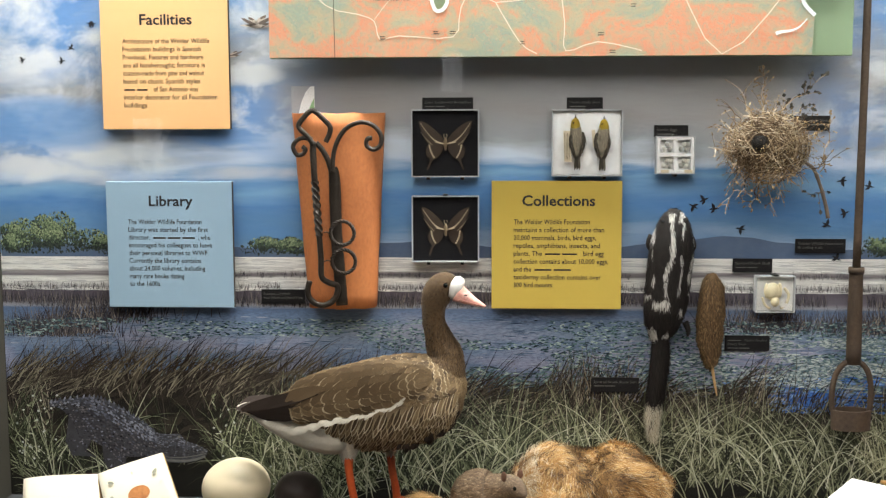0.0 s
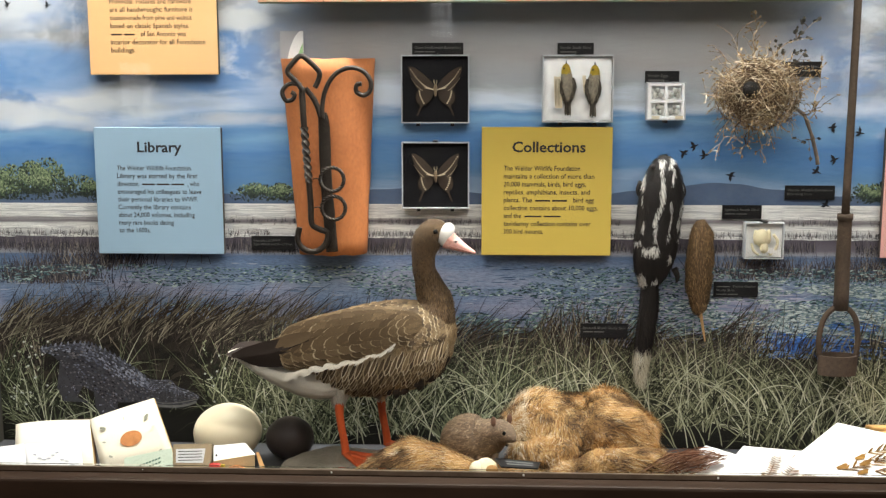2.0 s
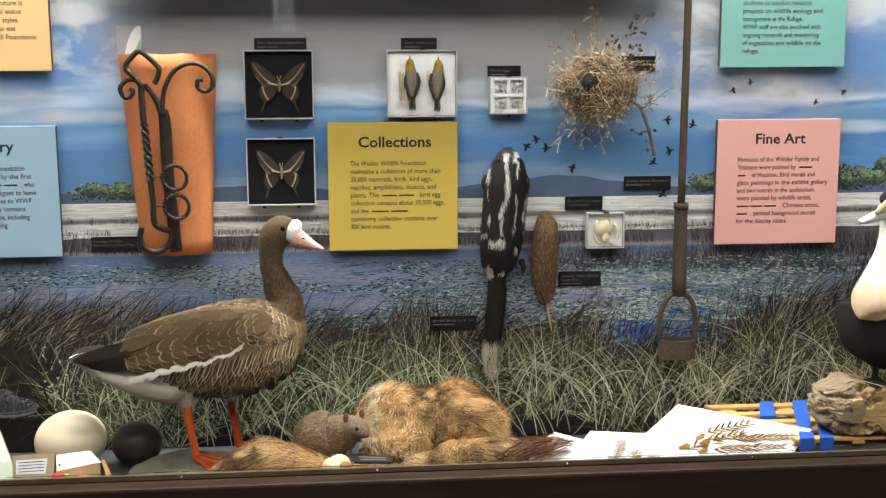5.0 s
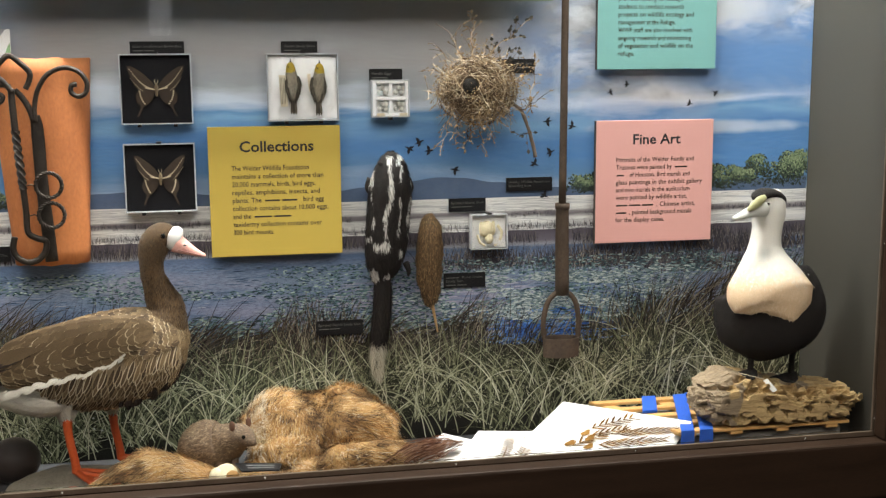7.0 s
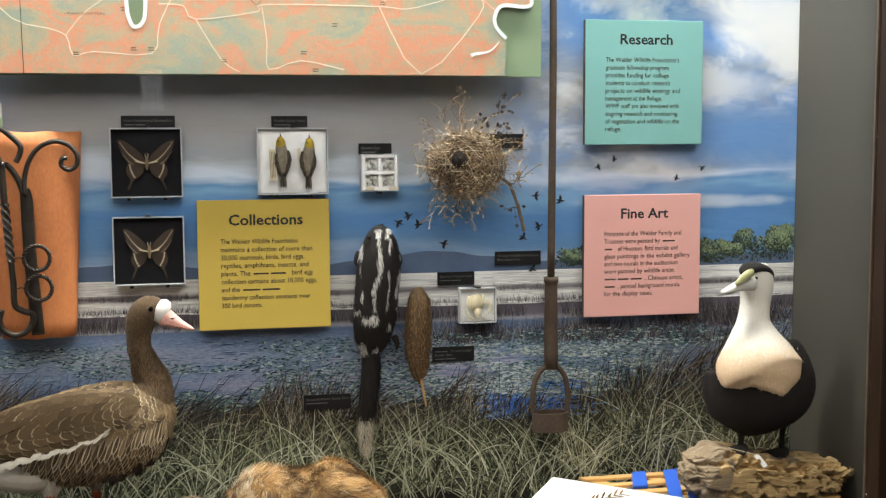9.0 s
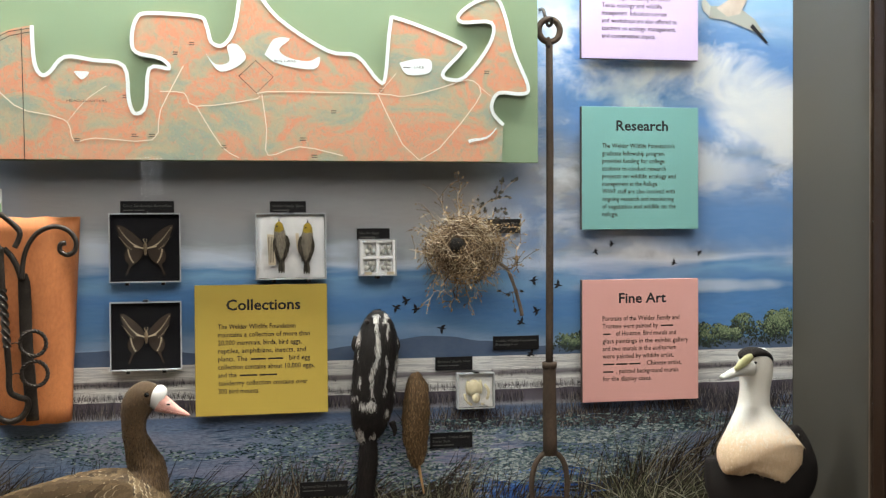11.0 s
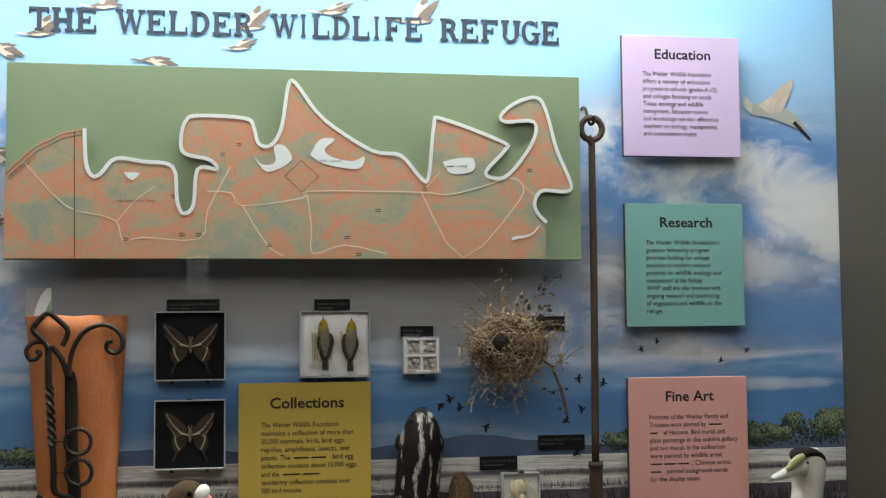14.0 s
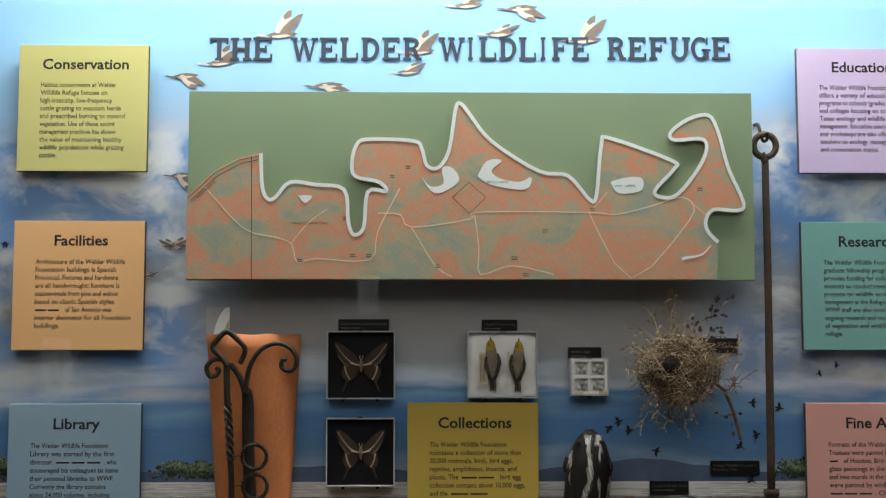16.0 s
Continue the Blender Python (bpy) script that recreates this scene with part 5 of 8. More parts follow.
for c in ((267, 608), (271, 714)):
    bm = bmesh.new()
    o = ip(*c, 2.632)
    for ph in (0, math.pi):
        pts = []
        for i in range(61):
            q = 2 * math.pi * i / 60
            w = q * 11 + ph
            rr = 0.0275 + 0.0026 * math.cos(w)
            pts.append((o.x + rr * math.cos(q), o.y + 0.0026 * math.sin(w), o.z + rr * math.sin(q)))
        tube(bm, pts, 0.0028, 6, 1)
    part("twisted_ring", hrel(bm, sk), M_IRON, strap)
    bm = bmesh.new()
    tube(bm, [(o.x - 0.03, o.y, o.z), (o.x - 0.036, o.y - 0.004, o.z + 0.003), (o.x - 0.046, o.y, o.z)], 0.0014, 6, 3)
    part("link", hrel(bm, sk), M_IRON, strap)

card = holder("small_card", "small clear sheet with white leaf shape behind the tile", "card", at=(-0.482, YM, 1.62))
cr = (0.482, -YM, -1.62)
def crel(bm):
    bmesh.ops.translate(bm, vec=cr, verts=bm.verts)
    return bm
part("sheet", crel(boxed(-0.509, -0.454, 2.7255, 2.7270, 1.618, 1.684)), surface("grey_film", (0.38, 0.38, 0.40), (0.44, 0.44, 0.46), 0.4, 60, 10, 0.0), card)
bm = bmesh.new()
flat(bm, [(-0.492, 1.620), (-0.454, 1.620), (-0.454, 1.684), (-0.464, 1.683), (-0.476, 1.668), (-0.486, 1.645)], 2.7247)
part("white_leaf", crel(bm), M_FOAM, card)
bm = bmesh.new()
flat(bm, [(-0.470, 1.622), (-0.455, 1.622), (-0.455, 1.655), (-0.461, 1.645)], 2.7241)
part("green_leaf", crel(bm), surface("leaf_green_print", (0.25, 0.48, 0.22), (0.4, 0.62, 0.34), 0.6, 200, 30, 0.0), card)


# ---- small black labels ----
def label_plate(x0, z1, x1, z0, lines, what):
    y = YM - 0.006
    l = holder("specimen_label", f"small black label plate with pale print for the {what}", "label", "specimen labels", at=((x0 + x1) / 2, YM, z0))
    back = Vector((-(x0 + x1) / 2, -YM, -z0))
    bm = boxed(x0, x1, y, YM - 0.0035, z0, z1)
    bmesh.ops.translate(bm, vec=back, verts=bm.verts)
    part("plate", bm, M_BLACK, l)
    n = len(lines)
    h = min(0.0085, (z1 - z0) / (n + 1.0))
    rows = [(t, x0 + 0.006, z1 - 0.0045 - (i + 1) * h * 1.08, min((x1 - x0) - 0.012, 0.0043 * len(t) * (h / 0.0085))) for i, t in enumerate(lines)]
    o = lettering(rows, h, M_LABELINK, "printed_text", l, y - 0.0006)
    o.location = back


label_plate(-0.199, 1.656, -0.079, 1.629, ["Giant Swallowtail Butterflies", "~~~~~~~~~~~~"], "butterflies")
label_plate(0.140, 1.655, 0.224, 1.629, ["Verdin Study Skins", "~~~~~~~~~~"], "study skins")
label_plate(0.344, 1.590, 0.423, 1.563, ["Verdin Eggs", "~~~~~~~~~~"], "small eggs")
label_plate(0.665, 1.611, 0.747, 1.576, ["       Verdin Nest", "       ~~~~~~~~~"], "bird nest")
label_plate(0.677, 1.324, 0.793, 1.290, ["Welder Wildlife Foundation", "Branding Iron"], "branding iron")
label_plate(0.533, 1.277, 0.625, 1.244, ["Spotted Skunk Skull", "~~~~~~~~~~~~~"], "skunk skull")
label_plate(0.519, 1.093, 0.624, 1.056, ["~~~~~~~~~ Pocket Gopher", "Study Skin", "~~~~~~~~~~~~~"], "gopher skin")
label_plate(0.204, 0.989, 0.318, 0.953, ["Spotted Skunk Study Skin", "~~~~~~~~~~~~~"], "skunk skin")
label_plate(-0.591, 1.198, -0.485, 1.163, ["Examples of WWF", "Iron Work and Roof Tiles"], "ironwork and tile")


# ---- specimen boxes ----
def bm_of(ob):
    """The mesh of a finished part, to grow hair on."""
    b = bmesh.new()
    b.from_mesh(ob.data)
    return b



def specimen_box(name, label, x0, z1, x1, z0, inner, depth=0.03, group="specimen boxes"):
    y0 = YM - 0.004 - depth
    h = holder(name, label, "specimen box", group, at=((x0 + x1) / 2, YM, z0))
    back = Vector((-(x0 + x1) / 2, -YM, -z0))

    def put(nm, bm, mat, label="", smooth=False):
        bmesh.ops.translate(bm, vec=back, verts=bm.verts)
        return part(nm, bm, mat, h, label, smooth)

    put("tray", boxed(x0 + 0.003, x1 - 0.003, y0 + 0.012, YM - 0.004, z0 + 0.003, z1 - 0.003, bevel=0.001), inner)
    for nm, b in (("clear_side", (x0, x0 + 0.0025, y0, YM - 0.006, z0, z1)), ("clear_side", (x1 - 0.0025, x1, y0, YM - 0.006, z0, z1)),
                  ("clear_side", (x0 + 0.0026, x1 - 0.0026, y0, YM - 0.006, z0, z0 + 0.0025)), ("clear_side", (x0 + 0.0026, x1 - 0.0026, y0, YM - 0.006, z1 - 0.0025, z1))):
        put(nm, boxed(*b, bevel=0.0006), M_ACRYL, "clear plastic box side")
    for xx in ((x0 + x1) / 2 - 0.04, (x0 + x1) / 2 + 0.04) if x1 - x0 > 0.12 else ((x0 + x1) / 2,):
        put("support_pin", boxed(xx - 0.004, xx + 0.004, y0 - 0.001, YM - 0.001, z0 - 0.006, z0 - 0.0005), M_BLACK)
    put("top_clip", boxed((x0 + x1) / 2 - 0.006, (x0 + x1) / 2 + 0.006, y0 - 0.002, YM - 0.006, z1 + 0.0003, z1 + 0.004), M_BLACK)
    return h, put, y0


def butterfly(h, put, cx, cz, y, s, spread):
    fore = [(0.03, 0.10), (0.22, 0.36), (0.55, 0.66), (0.86, 0.84), (1.0, 0.84), (0.97, 0.66), (0.86, 0.40), (0.74, 0.12), (0.55, -0.04), (0.25, -0.06)]
    hind = [(0.03, 0.02), (0.40, 0.02), (0.66, -0.04), (0.74, -0.25), (0.70, -0.46), (0.58, -0.58), (0.66, -0.82), (0.72, -0.96), (0.64, -0.95), (0.50, -0.64), (0.32, -0.52), (0.16, -0.34)]
    r = random.Random(int(cz * 1000))
    for sx in (-1, 1):
        for nm, shape, lift in (("forewing", fore, 0.006), ("hindwing", hind, 0.004)):
            pts = []
            for u, v in catmull([(*p,) for p in shape + shape[:1]], 3)[:-1]:
                pts.append(Vector((cx + sx * u * s * spread, y - lift - 0.010 * u, cz + v * s)))
            bm = bmesh.new()
            bm.faces.new([bm.verts.new(p) for p in pts])
            put(nm, bm, M_BFWING)
        bm = bmesh.new()
        for i in range(14):
            t = i / 13
            u, v = 0.16 + 0.76 * t, 0.03 + 0.72 * t ** 1.15 - 0.10 * math.sin(t * 3.1)
            w = 0.040 * (1 - 0.40 * t)
            for dx, dz, ww in ((0, 0, w),) + (((0.10, -0.16, w * 0.6),) if 3 < i < 12 else ()):
                c = Vector((cx + sx * (u + dx) * s * spread, y - 0.0075 - 0.010 * (u + dx), cz + (v + dz) * s))
                bm.faces.new([bm.verts.new(c + Vector((sx * math.cos(q) * ww * s, -0.0002, math.sin(q) * ww * s * 0.8))) for q in (k * math.pi / 3 for k in range(6))])
        for i in range(7):
            t = i / 6
            u, v = 0.60 - 0.02 * t - 0.14 * t * t, -0.06 - 0.44 * t
            c = Vector((cx + sx * u * s * spread, y - 0.0056 - 0.010 * u, cz + v * s))
            bm.faces.new([bm.verts.new(c + Vector((sx * math.cos(q) * 0.036 * s, -0.0002, math.sin(q) * 0.030 * s))) for q in (k * math.pi / 3 for k in range(6))])
        bm.faces.new([bm.verts.new(Vector((cx + sx * u * s * spread, y - 0.0078 - 0.010 * u, cz + v * s))) for u, v in ((0.05, -0.02), (0.40, 0.05), (0.41, 0.09), (0.06, 0.03))])
        put("wing_band", bm, M_BFPALE, "row of cream wing spots")
    bm = bmesh.new()
    loft(bm, [(cx, y - 0.009, cz - 0.24 * s, 0.002, 0.002), (cx, y - 0.010, cz - 0.1 * s, 0.0035, 0.0035), (cx, y - 0.010, cz + 0.08 * s, 0.0042, 0.0045), (cx, y - 0.010, cz + 0.17 * s, 0.003, 0.003), (cx, y - 0.010, cz + 0.22 * s, 0.001, 0.001)], (1, 0, 0), 3, 10)
    put("body", bm, M_BFBODY)
    for sx in (-1, 1):
        bm = bmesh.new()
        tube(bm, [(cx, y - 0.010, cz + 0.2 * s), (cx + sx * 0.004, y - 0.011, cz + 0.30 * s), (cx + sx * 0.002, y - 0.011, cz + 0.36 * s)], 0.0006, 5, 3)
        put("antenna", bm, M_BFPALE)


for z1, z0, spr in ((1.628, 1.470, 1.0), (1.426, 1.269, 0.90)):
    h, put, y0 = specimen_box("butterfly_box", "clear plastic box with a black board and pinned swallowtail butterfly", -0.2235, z1, -0.0645, z0, M_VELVET)
    butterfly(h, put, -0.143, (z0 + z1) / 2 - 0.001, y0 + 0.010, 0.062, spr)

h, put, y0 = specimen_box("study_skin_box", "clear plastic box with two small yellow-headed bird skins on cotton", 0.105, 1.627, 0.269, 1.472, M_COTTON)
bm = bmesh.new()
for i in range(29):
    for j in range(29):
        u, v = i / 28, j / 28
        bm.verts.new((0.110 + 0.154 * u, y0 + 0.011 - 0.007 * (math.sin(math.pi * u) * math.sin(math.pi * v)) ** 0.4 + 0.004 * noise.noise(Vector((u * 7, v * 7, 2))), 1.477 + 0.145 * v))
bm.verts.ensure_lookup_table()
for i in range(28):
    for j in range(28):
        bm.faces.new([bm.verts[k] for k in (i * 29 + j, (i + 1) * 29 + j, (i + 1) * 29 + j + 1, i * 29 + j + 1)])
put("cotton_bed", bm, M_COTTON, "white cotton batting", True)
for cx, cz, lean in ((0.163, 1.555, -0.004), (0.221, 1.552, 0.004)):
    y = y0 + 0.0
    bm = bmesh.new()
    loft(bm, [(cx + 0.002, y, cz - 0.062, 0.003, 0.0015), (cx + 0.001, y, cz - 0.04, 0.0055, 0.003), (cx, y - 0.002, cz - 0.022, 0.0105, 0.008), (cx + lean * 0.2, y - 0.003, cz, 0.0145 + 0.0015 * (cx > 0.2), 0.011), (cx + lean * 0.5, y - 0.003, cz + 0.018, 0.0140, 0.011), (cx + lean, y - 0.002, cz + 0.03, 0.012, 0.009)], (1, 0, 0), 4, 16)
    rough_up(bm, 0.0012, 120)
    b = put("bird_body", bm, M_OLIVE, "grey buff bird skin", True)
    fur(b, bm_of(b), 1300, lambda p, n: Vector((0, -0.1, -1)), lambda p: 0.006, 0.0004, [M_SKINDOWN], lambda p, rr: 0, 0.22, 61, "down")
    tb = bmesh.new()
    for k in range(3):
        feather(tb, Vector((cx + 0.001 + 0.003 * (k - 1), y - 0.001 - 0.0004 * k, cz - 0.034)), Vector((0.08 * (k - 1), 0, -1)).normalized(), Vector((0, -1, 0)), 0.034, 0.006, 0, 0)
    put("tail", tb, M_SKINWING, "dark folded tail")
    for sx in (-1, 1):
        wb = bmesh.new()
        loft(wb, [(cx + sx * 0.011, y - 0.006, cz + 0.020, 0.004, 0.004), (cx + sx * 0.0145, y - 0.006, cz, 0.005, 0.005), (cx + sx * 0.010, y - 0.006, cz - 0.022, 0.004, 0.004), (cx + sx * 0.004, y - 0.003, cz - 0.040, 0.0015, 0.0015)], (1, 0, 0), 4, 8)
        rough_up(wb, 0.0008, 200)
        wo = put("bird_wing", wb, M_SKINWING, "dark brown folded wing", True)
        fur(wo, bm_of(wo), 260, lambda p, n: Vector((-0.2 * sx, 0, -1)), lambda p: 0.011, 0.0006, [M_SKINWING], lambda p, rr: 0, 0.12, 62, "wing_feathers")
    bm = bmesh.new()
    loft(bm, [(cx + lean * 0.9, y - 0.002, cz + 0.026, 0.011, 0.009), (cx + lean, y - 0.003, cz + 0.038, 0.0105, 0.009), (cx + lean, y - 0.003, cz + 0.048, 0.007, 0.006), (cx + lean, y - 0.002, cz + 0.052, 0.002, 0.002)], (1, 0, 0), 4, 14)
    ho = put("bird_head", bm, M_YELLOW, "yellow bird head", True)
    fur(ho, bm_of(ho), 500, lambda p, n: Vector((0, -0.1, -1)), lambda p: 0.005, 0.0004, [M_SKINGOLD], lambda p, rr: 0, 0.2, 63, "crown_down")
    eb = bmesh.new()
    ball(eb, (cx + lean - 0.005, y - 0.0105, cz + 0.041), (0.0022, 0.0016, 0.0018), 8)
    put("eye_spot", eb, M_DARKSKIN, "dark sunken eye", True)
    bm = bmesh.new()
    loft(bm, [(cx + lean, y - 0.003, cz + 0.050, 0.0022, 0.002), (cx + lean, y - 0.003, cz + 0.060, 0.0006, 0.0006)], (1, 0, 0), 2, 8)
    put("bill", bm, M_DARKSKIN)
    bm = bmesh.new()
    if cx < 0.2:
        slab(bm, [V(0.131, 1.578, y - 0.008), V(0.147, 1.577, y - 0.008), V(0.151, 1.506, y - 0.006), V(0.134, 1.506, y - 0.006)], 0.0006)
    else:
        slab(bm, [V(0.196, 1.580, y - 0.006), V(0.204, 1.580, y - 0.006), V(0.207, 1.540, y - 0.005), V(0.200, 1.540, y - 0.005)], 0.0006)
    put("paper_tag", bm, M_TAG, "cream written specimen tag")
    bm = bmesh.new()
    if cx < 0.2:
        for k in range(4):
            flat(bm, [(0.1345 + 0.0034 * k, 1.512), (0.1355 + 0.0034 * k, 1.512), (0.1345 + 0.0034 * k, 1.572), (0.1335 + 0.0034 * k, 1.572)], y - 0.0087)
        put("tag_writing", bm, M_INK)
    else:
        bm.free()

h, put, y0 = specimen_box("egg_tray", "white foam tray with four cells of tiny eggs", 0.346, 1.565, 0.436, 1.477, M_FOAM, 0.028)
for nm, b in (("divider", (0.352, 0.430, y0 + 0.001, y0 + 0.014, 1.517, 1.5245)), ("divider", (0.387, 0.395, y0 + 0.0015, y0 + 0.014, 1.483, 1.5165)), ("divider", (0.387, 0.395, y0 + 0.0015, y0 + 0.014, 1.525, 1.559)),
              ("rim", (0.349, 0.356, y0 + 0.001, y0 + 0.014, 1.480, 1.562)), ("rim", (0.426, 0.433, y0 + 0.001, y0 + 0.014, 1.480, 1.562)), ("rim", (0.357, 0.425, y0 + 0.001, y0 + 0.014, 1.480, 1.486)), ("rim", (0.357, 0.425, y0 + 0.001, y0 + 0.014, 1.556, 1.562))):
    put(nm, boxed(*b, bevel=0.0015), M_FOAM)
r = random.Random(3)
for cx, cz in ((0.3715, 1.540), (0.4105, 1.540), (0.3715, 1.502), (0.4105, 1.502)):
    for dx, dz in ((-0.006, -0.005), (0.007, -0.006), (0.001, 0.006), (0.009, 0.005))[: 3 + (cz > 1.52) * (cx > 0.4) + (cz < 1.52)]:
        bm = bmesh.new()
        ball(bm, (cx + dx, y0 + 0.008, cz + dz), (0.0052 + 0.001 * r.random(), 0.0055, 0.0068), 12)
        put("tiny_egg", bm, M_SHELL, "", True)
for x in (0.358, 0.412):
    bm = bmesh.new()
    slab(bm, [V(x, 1.487, y0 - 0.001), V(x + 0.018, 1.487, y0 - 0.001), V(x + 0.018, 1.480, y0 - 0.001), V(x, 1.480, y0 - 0.001)], 0.0005)
    put("paper_slip", bm, M_TAG)

h, put, y0 = specimen_box("skull_box", "clear plastic box with an ivory skunk skull on cotton", 0.583, 1.239, 0.674, 1.153, M_COTTON, 0.03)
bm = bmesh.new()
ball(bm, (0.622, y0 + 0.004, 1.203), (0.018, 0.013, 0.021))
ball(bm, (0.627, y0 - 0.002, 1.180), (0.010, 0.010, 0.013))
ball(bm, (0.608, y0 + 0.003, 1.205), (0.006, 0.006, 0.018), 10)
ball(bm, (0.638, y0 + 0.003, 1.206), (0.006, 0.006, 0.018), 10)
rough_up(bm, 0.0012, 90)
put("skull", bm, M_BONE, "ivory skull", True)
bm = bmesh.new()
tube(bm, [(0.648, y0, 1.212), (0.658, y0 - 0.002, 1.195), (0.652, y0, 1.172), (0.640, y0, 1.164)], 0.0035, 8, 4)
tube(bm, [(0.598, y0, 1.190), (0.604, y0 - 0.002, 1.172), (0.616, y0, 1.163)], 0.003, 8, 4)
put("jaw_bone", bm, M_BONE, "", True)
bm = bmesh.new()
slab(bm, [V(0.640, 1.180, y0 - 0.004), V(0.668, 1.170, y0 - 0.004), V(0.664, 1.158, y0 - 0.003), V(0.638, 1.168, y0 - 0.003)], 0.0005)
put("paper_slip", bm, M_PAPER)

# ---- thorny nest ----
nest = holder("bird_nest", "thorny domed twig nest with dry leaves on a bare branch", "nest", at=(0.585, YM, 1.44))
nb = Vector(nest.location)
r = random.Random(11)


def twig_sheet(name, paths, mat, label, radius):
    vs, fs = [], []
    for pts, rad in paths:
        i0 = len(vs)
        for k, p in enumerate(pts):
            d = (pts[min(k + 1, len(pts) - 1)] - pts[max(k - 1, 0)]).normalized()
            a = d.cross(Vector((0.3, 0.8, 0.52))).normalized()
            b = d.cross(a)
            w = rad * (1 - 0.6 * k / (len(pts) - 1))
            vs += [p + a * w - nb, p - a * w * 0.5 + b * w * 0.87 - nb, p - a * w * 0.5 - b * w * 0.87 - nb]
        for k in range(len(pts) - 1):
            for e in range(3):
                fs.append((i0 + 3 * k + e, i0 + 3 * k + (e + 1) % 3, i0 + 3 * k + 3 + (e + 1) % 3, i0 + 3 * k + 3 + e))
    me = bpy.data.meshes.new(name)
    me.from_pydata([tuple(v) for v in vs], [], fs)
    me.materials.append(mat)
    ob = new(name, me)
    ob.parent = nest
    return tagged(ob, label, "", "", "stuff")


NC = Vector((0.592, 2.672, 1.540))
HOLE = Vector((0.566, 2.61, 1.550))
paths = []
for _ in range(1250):
    q, ph = r.random() * 2 * math.pi, math.acos(2 * r.random() - 1)
    n = Vector((math.sin(ph) * math.cos(q), -abs(math.cos(ph)), math.sin(ph) * math.sin(q)))
    rad = 0.80 + 0.25 * r.random()
    p = NC + Vector((n.x * 0.092 * rad, n.y * 0.052 * rad, n.z * 0.078 * rad))
    if (Vector((p.x, 0, p.z)) - Vector((HOLE.x, 0, HOLE.z))).length < 0.019 and n.y < -0.3:
        continue
    t = n.cross(Vector((r.random() - 0.5, r.random() - 0.5, r.random() - 0.5))).normalized()
    L = 0.018 + 0.036 * r.random()
    out = n * (0.12 if r.random() < 0.8 else 0.55)
    pts = [p - t * L * 0.5, p + n * 0.004, p + (t + out) * L * 0.45, p + (t * 0.9 + out * 1.6) * L * 0.8]
    if min((Vector((v.x, 0, v.z)) - Vector((HOLE.x, 0, HOLE.z))).length for v in pts) < 0.019 and n.y < -0.2:
        continue
    paths.append((pts, 0.0005 + 0.0007 * r.random()))
twig_sheet("woven_twigs", paths, M_TWIG, "woven dry thorny twigs", 0.001)
bm = bmesh.new()
ball(bm, (NC.x, NC.y + 0.005, NC.z), (0.076, 0.042, 0.063), 20)
rough_up(bm, 0.006, 40)
bmesh.ops.translate(bm, vec=-nb, verts=bm.verts)
part("nest_core", bm, surface("matted_nest_core", srgb(48, 38, 28), srgb(92, 76, 58), 0.95, 160, 40, 0.6), nest, "matted dark nest core", True)
# no real hollow: a near-black ball gives the entrance its shade
bm = bmesh.new()
ball(bm, (HOLE.x, 2.629, HOLE.z), (0.0185, 0.009, 0.0175), 16)
bmesh.ops.translate(bm, vec=-nb, verts=bm.verts)
part("entrance_hole", bm, M_HOLE, nest, "dark ball painted as the shaded nest entrance", True)


def branch(a, b, bend, twigs, leaves, grey, rad=0.0016):
    main = [a.lerp(b, t / 6) + Vector((math.sin(t * 1.9) * bend, -0.006 * math.sin(t), math.cos(t * 2.3) * bend * 0.6)) for t in range(7)]
    got = [(main, rad)]
    lf = []
    for _ in range(twigs):
        k = r.randrange(1, 7)
        d = (b - a).normalized()
        t = (d * 0.6 + Vector((r.random() - 0.5, (r.random() - 0.6) * 0.8, r.random() - 0.5)) * 1.6).normalized()
        L = 0.012 + 0.028 * r.random()
        pts = [main[k], main[k] + t * L * 0.5 + Vector((0, 0, 0.002)), main[k] + t * L]
        got.append((pts, rad * 0.6))
        for _ in range(leaves):
            lf.append((pts[1].lerp(pts[2], r.random()), (t + Vector((r.random() - 0.5, r.random() - 0.5, r.random() - 0.5))).normalized(), grey))
    return got, lf


